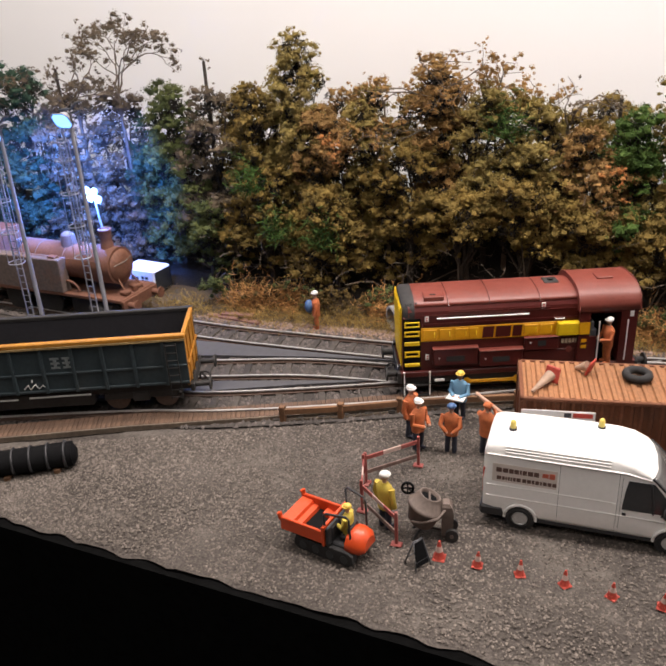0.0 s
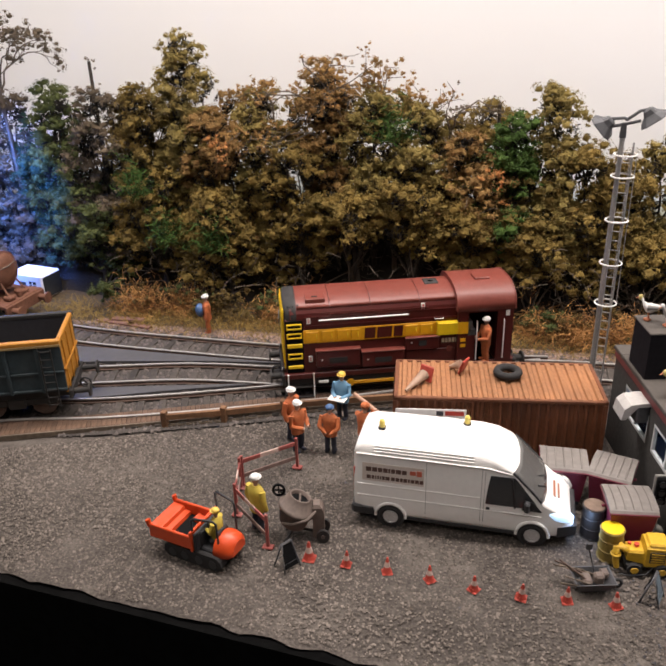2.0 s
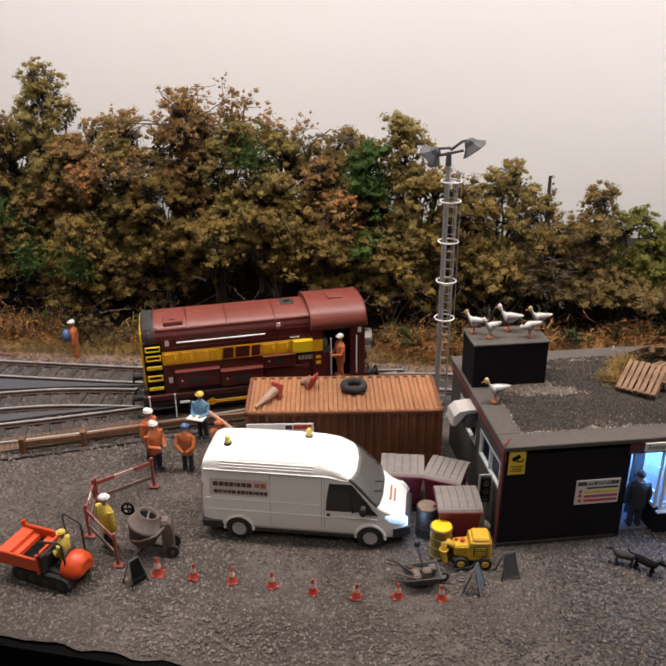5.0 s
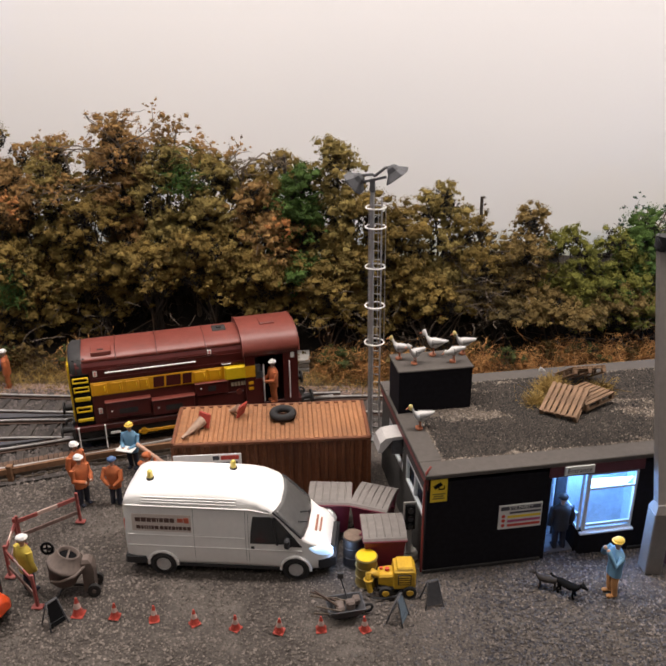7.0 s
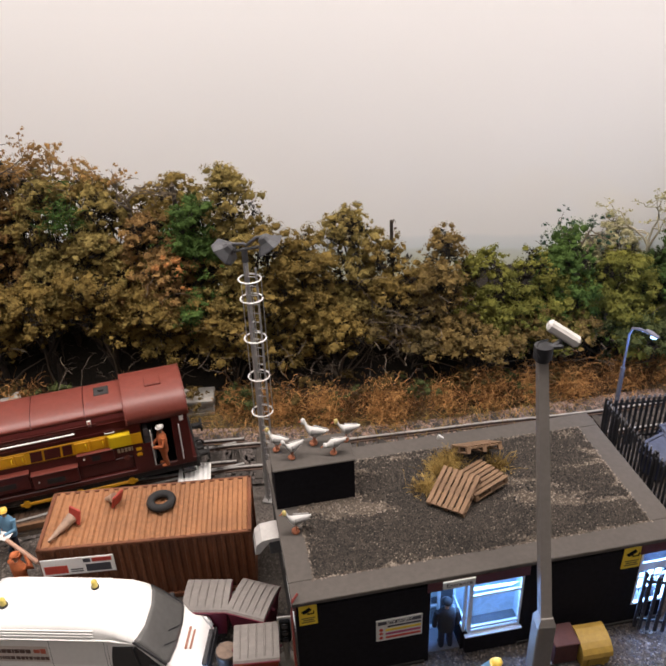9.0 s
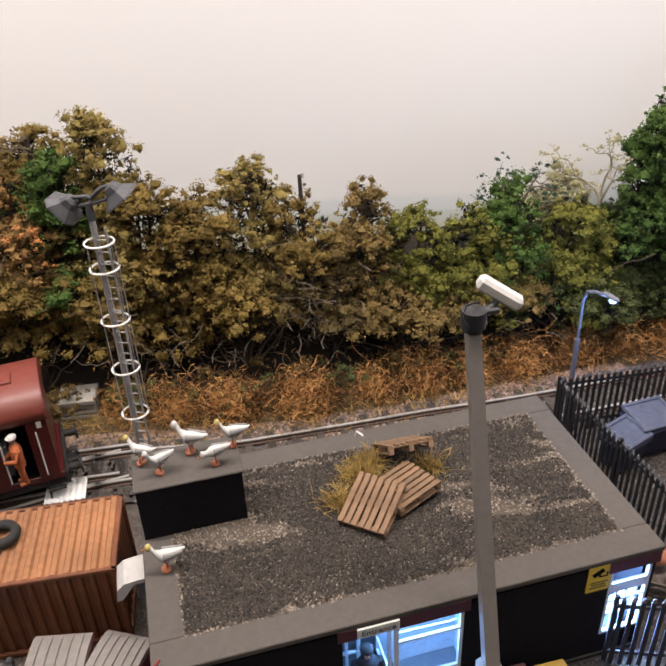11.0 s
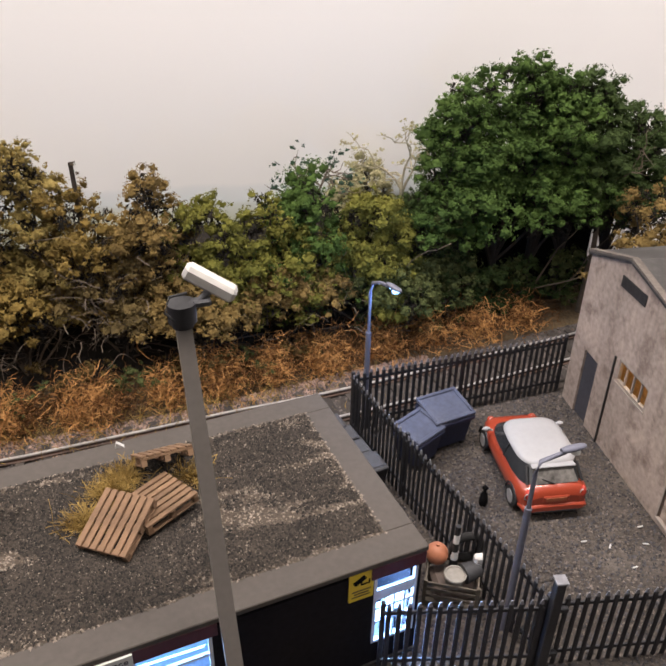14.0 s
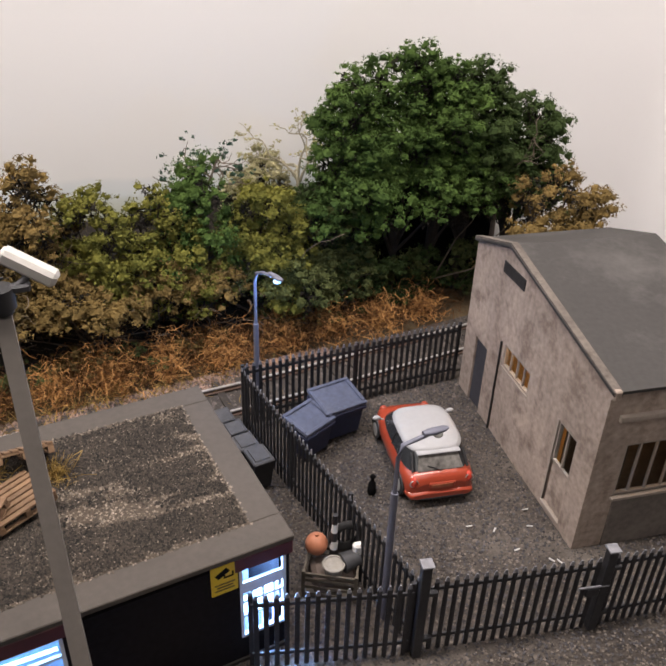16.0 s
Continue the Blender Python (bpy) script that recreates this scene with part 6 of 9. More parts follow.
def build_wagon():
    t = thing("open_bogie_wagon", -10.55, 19.62, 0.25, 22.3, "dark green ribbed open wagon with yellow rim on the siding", "wagon")
    z = -0.25
    W, H, LN = 2.35, 2.95, 13.4
    P = lambda name, b, m, label="", par=t: part(name, b, m, par, label)
    P("side", Build().box(-LN, 0, 0, 0.08, 1.05, H - 0.16), WGREEN, "grubby dark green side")
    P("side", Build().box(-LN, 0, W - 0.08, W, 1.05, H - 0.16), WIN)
    P("end", Build().box(-0.08, 0, 0.08, W - 0.08, 0.95, H - 0.16), WYEL, "weathered orange-yellow end")
    P("end", Build().box(-LN, -LN + 0.08, 0.08, W - 0.08, 0.95, H - 0.16), WYEL)
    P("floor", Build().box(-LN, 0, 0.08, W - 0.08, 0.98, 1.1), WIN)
    P("load", Build().box(-LN + 0.3, -0.3, 0.2, W - 0.2, 1.1, 1.6, bev=0.2), WIN, "dark inside of the wagon")
    P("top_rim", Build().box(-LN - 0.05, 0.05, -0.1, 0.1, H - 0.16, H, bev=0.03), WYEL, "yellow top rim")
    # the far rim is near-black, the near and end rims are yellow
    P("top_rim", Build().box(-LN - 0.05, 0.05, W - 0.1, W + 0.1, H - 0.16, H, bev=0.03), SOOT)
    P("top_rim", Build().box(-0.1, 0.05, 0.1, W - 0.1, H - 0.16, H, bev=0.03), WYEL)
    P("rim_edge", Build().box(-LN, 0.05, -0.12, -0.09, H - 0.22, H - 0.15), mat("worn_edge", (0.28, 0.19, 0.08), 0.6, vary=0.4), "worn rim edge")
    for k in range(13):
        x = -0.75 - k * 1.02
        P("rib", Build().box(x - 0.06, x + 0.06, -0.09, 0.0, 1.05, H - 0.22, bev=0.02), WGREEN)
    for zz in (1.08, 1.72):
        P("waist_rail", Build().box(-LN, 0, -0.07, 0.0, zz, zz + 0.1, bev=0.02), WGREEN)
    for y in (0.4, 1.1, 1.8):
        P("end_rib", Build().box(0.0, 0.05, y - 0.04, y + 0.04, 1.0, H - 0.2, bev=0.015), WYEL)
    P("end_rail", Build().box(0, 0.07, 0.05, W - 0.05, 1.75, 1.86, bev=0.02), WYEL)
    lad = P("ladder", Build().box(-0.66, -0.62, -0.16, -0.12, 0.55, H - 0.3).box(-0.3, -0.26, -0.16, -0.12, 0.55, H - 0.3), SOOT)
    for k in range(8):
        P("rung", Build().cyl((-0.64, -0.14, 0.62 + k * 0.28), (-0.28, -0.14, 0.62 + k * 0.28), 0.02, n=6), SOOT, "", lad)
    P("underframe", Build().box(-LN, 0.1, 0.25, 0.45, 0.72, 1.0, bev=0.02).box(-LN, 0.1, W - 0.45, W - 0.25, 0.72, 1.0, bev=0.02), SOOT)
    # black block for the gear, widened to fill in the shade below the floor
    P("hopper_gear_fill", Build().box(-9.9, -3.4, 0.2, W - 0.2, 0.3, 0.98, bev=0.1), SOOT)
    P("brake_pipe", Build().box(-5.5, -3.4, -0.06, -0.02, 0.88, 0.93).box(-7.0, -5.9, -0.06, -0.02, 0.85, 0.89), CHROME, "bright underframe pipe")
    for bx in (-1.8, -LN + 1.8):
        bo = P("bogie", Build().box(bx - 1.3, bx + 1.3, 0.28, 0.42, 0.42, 0.72, bev=0.05).box(bx - 1.3, bx + 1.3, W - 0.42, W - 0.28, 0.42, 0.72, bev=0.05).box(bx - 0.3, bx + 0.3, 0.2, W - 0.2, 0.35, 0.75, bev=0.05), SOOT)
        for dx in (-0.85, 0.85):
            P("wheelset", Build().cyl((bx + dx, W / 2 - 0.76, 0.42 + z + 0.25), (bx + dx, W / 2 - 0.62, 0.42 + z + 0.25), 0.42, n=20).cyl((bx + dx, W / 2 + 0.62, 0.42 + z + 0.25), (bx + dx, W / 2 + 0.76, 0.42 + z + 0.25), 0.42, n=20).cyl((bx + dx, 0.3, 0.42), (bx + dx, W - 0.3, 0.42), 0.08, n=8), RAILSIDE, "", bo)
    for y in (0.32, W - 0.32):
        P("buffer", Build().cyl((0.1, y, 0.85), (0.62, y, 0.85), 0.1, n=12).cyl((0.62, y, 0.85), (0.68, y, 0.85), 0.24, n=16), SOOT)
    P("coupling", Build().torus((0.35, W / 2, 0.7), 0.18, 0.04, "y", 14, 6).tube([(0.12, W / 2 + 0.3, 0.75), (0.4, W / 2 + 0.25, 0.45), (0.6, W / 2 + 0.1, 0.4)], 0.035, 6), SOOT)
    P("buffer_beam", Build().box(0.0, 0.12, 0.05, W - 0.05, 0.7, 1.0, bev=0.02), SOOT)
    b = Build()
    for x0 in (-4.55, -4.15):
        b.box(x0, x0 + 0.3, -0.016, 0.0, 1.95, 2.02).box(x0, x0 + 0.3, -0.016, 0.0, 2.12, 2.19).box(x0, x0 + 0.3, -0.016, 0.0, 2.29, 2.36).box(x0 + 0.1, x0 + 0.2, -0.016, 0.0, 1.95, 2.36)
    P("emblem", b, mat("faded_grey_print", (0.2, 0.22, 0.22), 0.6), "faded grey emblem blocks")
    P("chalk_scrawl", Build().tube([(-5.6, -0.03, 1.25), (-5.45, -0.03, 1.4), (-5.4, -0.03, 1.22), (-5.2, -0.03, 1.42), (-5.1, -0.03, 1.25), (-4.95, -0.03, 1.38), (-4.85, -0.03, 1.2)], 0.02, 5).tube([(-5.3, -0.03, 1.5), (-5.28, -0.03, 1.6)], 0.018, 5), LINEW, "white chalk scrawl")
    return t


build_wagon()

# ---- model figures: one plain mesh each ----
HIVIS = mat("orange_workwear", (0.43, 0.115, 0.035), 0.8, vary=0.35, dirt=0.4, dirt_colour=(0.25, 0.07, 0.03))
NAVY = mat("dark_trousers", (0.02, 0.022, 0.035), 0.85, vary=0.3)
SKIN = mat("painted_flesh", (0.45, 0.27, 0.19), 0.7, vary=0.1)
HATW = mat("white_helmet", (0.7, 0.68, 0.65), 0.5)
HATY = mat("yellow_helmet", (0.7, 0.48, 0.08), 0.5)
HATB = mat("blue_helmet", (0.06, 0.12, 0.25), 0.5)
LBLUE = mat("light_blue_shirt", (0.13, 0.27, 0.4), 0.7, vary=0.15)
YTOP = mat("mustard_coat", (0.48, 0.36, 0.05), 0.8, vary=0.2)
TAN = mat("tan_trousers", (0.42, 0.2, 0.07), 0.8, vary=0.2)
GREYC = mat("grey_clothes", (0.025, 0.024, 0.026), 0.85, vary=0.2)
PAPER = mat("paper", (0.7, 0.68, 0.64), 0.8)


def figure(x, y, rz, coat, legs, hat, label, h=1.8, z=0.0, seat=False, arms="down", extra=None):
    """A painted figurine, looking along its own -y."""
    b = Build()
    k = h / 1.8
    if seat:
        for s in (-1, 1):
            b.tube([(s * 0.1, 0, 0.45), (s * 0.11, -0.4, 0.47), (s * 0.11, -0.45, 0.05)], 0.09, 7, 1)
        z0 = 0.38
    else:
        for s in (-1, 1):
            b.tube([(s * 0.1, 0.02, 0.84), (s * 0.11, -0.02, 0.45), (s * 0.12, 0.03, 0.06)], 0.105, 8, 1, 0.75)
            b.box(s * 0.12 - 0.06, s * 0.12 + 0.06, -0.18, 0.1, 0.0, 0.09, 1, bev=0.03)
        z0 = 0.74
    ring = lambda zz, w, d: [(w * math.cos(a), d * math.sin(a), zz) for a in np.linspace(0, 2 * math.pi, 13)[:-1]]
    b.loft([ring(z0 - 0.08, 0.23, 0.17), ring(z0 + 0.02, 0.24, 0.175), ring(z0 + 0.2, 0.225, 0.165), ring(z0 + 0.42, 0.26, 0.18), ring(z0 + 0.57, 0.27, 0.165), ring(z0 + 0.65, 0.2, 0.13), ring(z0 + 0.71, 0.1, 0.09)])
    for s in (-1, 1):
        top = (s * 0.25, 0, z0 + 0.6)
        hand = {"down": (s * 0.3, -0.05, z0 + 0.02), "front": (s * 0.1, -0.36, z0 + 0.22), "up": (s * 0.08, -0.3, z0 + 0.72), "back": (s * 0.1, 0.2, z0 + 0.08)}[arms]
        elbow = {"down": (s * 0.32, 0.03, z0 + 0.3), "front": (s * 0.31, -0.06, z0 + 0.26), "up": (s * 0.31, -0.18, z0 + 0.38), "back": (s * 0.32, 0.12, z0 + 0.3)}[arms]
        b.tube([top, elbow, hand], 0.09, 8, 0, 0.75)
        b.ball(hand, 0.055, 7, 5, 3)
    b.cyl((0, 0, z0 + 0.66), (0, -0.01, z0 + 0.8), 0.06, n=8, m=3)
    b.ball((0, -0.015, z0 + 0.89), (0.1, 0.115, 0.13), 10, 8, 3)
    b.ball((0, 0, z0 + 0.955), (0.13, 0.145, 0.1), 12, 6, 2)
    b.cyl((0, -0.03, z0 + 0.935), (0, -0.03, z0 + 0.955), 0.15, n=14, m=2)
    if extra:
        extra(b, z0)
    ob = solo("model_figure", b, [coat, legs, hat, SKIN, PAPER, HATB], x, y, z, rz, label, "figurine", "painted model figures")
    ob.scale = (k, k, k)
    return ob


figure(-2.54, 19.68, 60, HIVIS, NAVY, HATW, "painted figurine in orange coat and white helmet on gravel", 1.85, arms="front")
figure(-2.95, 20.35, 70, HIVIS, NAVY, HATW, "painted figurine in orange coat, white helmet, near the low fence", 1.9)
figure(-1.64, 21.85, -10, LBLUE, NAVY, HATY, "painted figurine in light blue shirt reading a paper plan", 1.8, arms="front", extra=lambda b, z0: b.box(-0.3, 0.3, -0.55, -0.2, z0 + 0.2, z0 + 0.23, 4))
figure(-1.52, 19.78, 175, HIVIS, NAVY, HATB, "painted figurine in orange vest and blue helmet, arms behind", 1.75, arms="back")
figure(-0.45, 19.95, 160, HIVIS, NAVY, HIVIS, "painted figurine in hooded orange coat carrying planks", 1.85, arms="up", extra=lambda b, z0: b.tube([(-0.5, -0.3, z0 + 0.55), (0.6, -0.35, z0 + 1.0)], 0.07, 6, 3))
figure(-2.5, 15.75, 150, YTOP, NAVY, HATW, "painted figurine in mustard coat and white helmet beside mixer", 1.85)
figure(-8.87, 27.4, -70, HIVIS, HIVIS, HATW, "painted figurine in orange overalls with blue rucksack trackside", 1.8, extra=lambda b, z0: b.ball((0.0, -0.28, z0 + 0.35), (0.24, 0.2, 0.3), 10, 7, 5))
figure(13.15, 16.75, -75, LBLUE, TAN, HATY, "painted figurine in blue shirt and tan trousers, arms raised", 1.85, arms="up")
X, Y = bpos(4.1, 0.35)
figure(X, Y, 190, GREYC, NAVY, GREYC, "painted figurine in dark clothes standing at the entrance", 1.85, 0.06)
a = radians(LOCO_A)
figure(LOCO_X + 3.0 * math.cos(a) + 1.32 * math.sin(a), LOCO_Y + 3.0 * math.sin(a) - 1.32 * math.cos(a), -58, HIVIS, HIVIS, HATW, "painted figurine in orange overalls at the shunter's cab door", 1.7, 1.2, arms="front")

# ---- tracked dumper ----
ORANGE = mat("orange_enamel", (0.55, 0.06, 0.012), 0.4, vary=0.1, scale=4, dirt=0.15, dirt_colour=(0.4, 0.06, 0.02))


def build_dumper():
    t = thing("tracked_dumper", -3.6, 14.62, 0, -12, "orange tracked dumper with tipping skip standing on gravel", "dumper")
    for s in (-1, 1):
        tr = part("crawler_track", Build().prism([(-1.15, 0.18), (-0.95, 0.02), (0.95, 0.02), (1.15, 0.18), (1.1, 0.38), (0.95, 0.46), (-0.95, 0.46), (-1.1, 0.38)], s * 0.52 - 0.16, s * 0.52 + 0.16), RUBBER, t)
        for x in (-0.8, -0.3, 0.25, 0.8):
            part("track_roller", Build().cyl((x, s * 0.52 - 0.18, 0.22), (x, s * 0.52 + 0.18, 0.22), 0.14, n=12), PLASTIC, tr)
    part("chassis", Build().box(-1.0, 1.1, -0.5, 0.5, 0.34, 0.55, bev=0.04), PLASTIC, t)
    b = Build().box(-1.62, 0.05, -0.76, -0.66, 0.56, 1.0, bev=0.025).box(-1.62, 0.05, 0.66, 0.76, 0.56, 1.0, bev=0.025).box(-1.62, 0.05, -0.66, 0.66, 0.56, 0.62)
    b.prism([(-1.62, 0.6), (-0.92, 0.6), (-0.96, 0.76), (-1.16, 0.78), (-1.2, 0.88), (-1.5, 0.9), (-1.62, 0.92)], -0.66, 0.66)
    b.prism([(-0.6, 0.62), (-0.25, 0.62), (-0.25, 0.72), (-0.6, 0.8)], 0.34, 0.66)
    b.box(0.03, 0.13, -0.78, 0.78, 0.5, 1.16, bev=0.02)
    for y in (-0.71, 0.71):
        b.cyl((-1.6, y, 0.9), (-1.66, y, 1.1), 0.08, 0.09, 8)
    part("skip", b, ORANGE, t, "bright orange tipping skip with stepped floor")
    part("skip_floor", Build().box(-0.92, 0.03, -0.65, 0.65, 0.62, 0.66), BLACK, t, "black load floor")
    part("engine_cover", Build().loft([[(x, -w * math.cos(q), 0.45 + hh * math.sin(q)) for q in np.linspace(0, math.pi, 10)] for x, w, hh in ((0.75, 0.56, 0.5), (1.0, 0.58, 0.56), (1.3, 0.52, 0.5), (1.42, 0.36, 0.34))]), ORANGE, t, "rounded orange engine cover")
    part("seat", Build().box(0.45, 0.8, -0.3, 0.3, 0.6, 0.74, bev=0.05).box(0.74, 0.84, -0.3, 0.3, 0.7, 1.05, bev=0.04), PLASTIC, t)
    part("control_panel", Build().box(0.14, 0.3, -0.5, 0.5, 0.55, 1.05, bev=0.04).cyl((0.3, 0.05, 0.98), (0.38, 0.05, 1.06), 0.14, n=14), PLASTIC, t)
    part("bulkhead", Build().box(0.14, 0.26, -0.72, 0.72, 0.5, 1.1, bev=0.03), PLASTIC, t)
    part("roll_bar", Build().tube([(0.1, -0.62, 0.7), (0.08, -0.62, 1.5), (0.16, -0.62, 1.56), (0.8, -0.42, 1.52), (0.9, -0.4, 1.42), (0.92, -0.4, 0.8)], 0.038, 7), PLASTIC, t)
    part("roll_bar", Build().tube([(0.2, 0.66, 0.7), (0.16, 0.66, 1.68), (0.24, 0.66, 1.75), (0.95, 0.5, 1.7), (1.04, 0.48, 1.6), (1.04, 0.48, 0.8)], 0.038, 7), PLASTIC, t)
    t.scale = (0.78, 0.78, 0.93)
    return t


build_dumper()
a = radians(-10)
figure(-3.6 + 0.47 * math.cos(a), 14.62 + 0.47 * math.sin(a), -95, YTOP, NAVY, HATY, "painted figurine in yellow coat seated on the dumper", 1.45, 0.4, seat=True, arms="front")

# ---- barrier, mixer, trestles ----
BARGREY = mat("grimy_barrier_plank", (0.15, 0.095, 0.08), 0.8, vary=0.3, dirt=0.4, dirt_colour=(0.3, 0.22, 0.2))
BARRED = mat("faded_barrier_red", (0.26, 0.06, 0.05), 0.7, vary=0.2, dirt=0.2, dirt_colour=(0.5, 0.36, 0.33))


def barrier(points, label):
    t = thing("works_barrier", 0, 0, 0, 0, label, "barrier", "red works barriers")
    for x, y in points:
        p = part("post", Build().box(x - 0.04, x + 0.04, y - 0.04, y + 0.04, 0.04, 1.08, bev=0.01), BARRED, t)
        part("foot", Build().box(x - 0.15, x + 0.15, y - 0.1, y + 0.1, 0, 0.06, bev=0.02), BARRED, p)
    for (x0, y0), (x1, y1) in zip(points, points[1:]):
        ln, ang = math.hypot(x1 - x0, y1 - y0), math.degrees(math.atan2(y1 - y0, x1 - x0))
        for z in (0.32, 0.82):
            for k in range(3):
                pl = part("plank", Build().box(ln * k / 3 + (0.05 if k == 0 else 0), ln * (k + 1) / 3 - (0.05 if k == 2 else 0), -0.02, 0.02, 0, 0.13, bev=0.005), BARGREY if z < 0.5 else CONE_W if k == 1 else BARRED, t)
                place(pl, x0, y0, z, ang)
    return t


barrier([(-2.31, 18.74), (-3.6, 17.5)], "red and white plank barrier standing on the gravel")
barrier([(-3.62, 17.4), (-3.3, 16.2), (-2.02, 15.12)], "red plank barrier folded round the works")
MIXG = mat("grey_brown_mixer", (0.12, 0.09, 0.075), 0.75, vary=0.25, scale=4, dirt=0.4, dirt_colour=(0.11, 0.09, 0.08))


def build_mixer():
    t = thing("cement_mixer", -1.3, 15.75, 0, 12, "grey-brown portable cement mixer with tilted drum", "mixer")
    M = Matrix.Translation((-0.12, 0, 0.98)) @ Euler((radians(-4), radians(20), 0)).to_matrix().to_4x4()
    ring = lambda z, r: [tuple(M @ Vector((r * math.cos(a), r * math.sin(a), z))) for a in np.linspace(0, 2 * math.pi, 21)[:-1]]
    drum = part("drum", Build().loft([ring(-0.56, 0.2), ring(-0.54, 0.38), ring(-0.46, 0.46), ring(0.0, 0.58), ring(0.02, 0.64), ring(0.12, 0.64), ring(0.14, 0.58), ring(0.4, 0.44), ring(0.46, 0.38), ring(0.5, 0.38), ring(0.5, 0.32), ring(0.3, 0.33)]), MIXG, t, "riveted grey-brown drum with raised rim")
    part("drum_mouth", Build().loft([ring(0.34, 0.325), ring(0.38, 0.3)]), BLACK, drum, "dark open mouth")
    part("paddle", Build().box(-0.03, 0.03, -0.26, 0.26, 0.3, 0.46, at=M), MIXG, drum)
    part("yoke", Build().tube([(-0.55, -0.42, 0.75), (-0.2, -0.62, 0.85), (0.3, -0.6, 1.0), (0.55, -0.2, 1.05)], 0.05, 7).tube([(-0.2, 0.6, 0.85), (0.3, 0.6, 1.0), (0.55, 0.2, 1.05)], 0.05, 7), MIXG, t)
    part("motor_housing", Build().loft([[(x0, -w, z), (x1, -w, z), (x1, w, z), (x0, w, z)] for z, x0, x1, w in ((0.12, 0.42, 0.8, 0.22), (0.9, 0.46, 0.84, 0.24), (1.15, 0.44, 0.78, 0.22), (1.25, 0.48, 0.68, 0.16))], smooth=False), MIXG, t, "dull grey motor housing")
    for y in (-0.3, 0.3):
        w = part("road_wheel", Build().cyl((0.78, y - 0.06, 0.22), (0.78, y + 0.06, 0.22), 0.22, n=18), SOOT, t)
        part("wheel_hub", Build().cyl((0.78, y - 0.08, 0.22), (0.78, y + 0.08, 0.22), 0.07, n=10), MIXG, w)
    part("stand", Build().tube([(0.5, 0, 0.2), (-0.2, -0.05, 0.35), (-0.55, -0.35, 0.0)], 0.045, 6).tube([(-0.2, 0.05, 0.35), (-0.55, 0.35, 0.0)], 0.045, 6).cyl((-0.16, 0, 0.35), (-0.14, 0, 0.6), 0.05, n=8), SOOT, t, "dark splayed stand")
    hw = part("tipping_wheel", Build().torus((-0.72, 0.35, 1.45), 0.19, 0.045, "y", 20, 6), BLACK, t, "black tipping handwheel")
    part("spoke", Build().box(-0.74, -0.7, 0.33, 0.37, 1.27, 1.63).box(-0.9, -0.74, 0.33, 0.37, 1.43, 1.47).box(-0.7, -0.54, 0.33, 0.37, 1.43, 1.47), BLACK, hw)
    t.scale = (0.78, 0.78, 0.9)
    part("wheel_axle", Build().cyl((-0.72, 0.35, 1.45), (-0.35, 0.45, 1.1), 0.04, n=7), SOOT, hw)
    return t


build_mixer()
STEELD = mat("dull_dark_steel", (0.07, 0.07, 0.075), 0.6, 0.3, vary=0.3)


def trestle(x, y, rz, label, board=None):
    t = thing("folding_trestle", x, y, 0, rz, label, "trestle", "small trestles and boards")
    for s in (-1, 1):
        part("leg_frame", Build().tube([(-0.32, s * 0.28, 0), (-0.18, 0.02 * s, 0.95), (0.18, 0.02 * s, 0.95), (0.32, s * 0.28, 0)], 0.03, 6).tube([(-0.27, s * 0.2, 0.28), (0.27, s * 0.2, 0.28)], 0.022, 6), STEELD, t)
    t.scale = (0.78, 0.78, 0.78)
    if board:
        part("board", Build().add([(-0.26, -0.26, 0.12), (0.26, -0.26, 0.12), (0.17, -0.05, 0.9), (-0.17, -0.05, 0.9), (-0.26, -0.23, 0.12), (0.26, -0.23, 0.12), (0.17, -0.02, 0.9), (-0.17, -0.02, 0.9)], [(0, 1, 2, 3), (4, 7, 6, 5), (0, 4, 5, 1), (1, 5, 6, 2), (2, 6, 7, 3), (3, 7, 4, 0)]), board, t)
    return t


trestle(-1.32, 14.6, 55, "dark steel folding sign trestle beside the mixer", BLACK)
trestle(7.48, 15.4, 70, "dark folding board with a blue-grey face", mat("blue_grey_board", (0.12, 0.16, 0.19), 0.6, vary=0.2))
trestle(8.36, 16.05, 20, "dark steel folding trestle with mesh face", STEELD)

# ---- barrow, drums, compressor ----


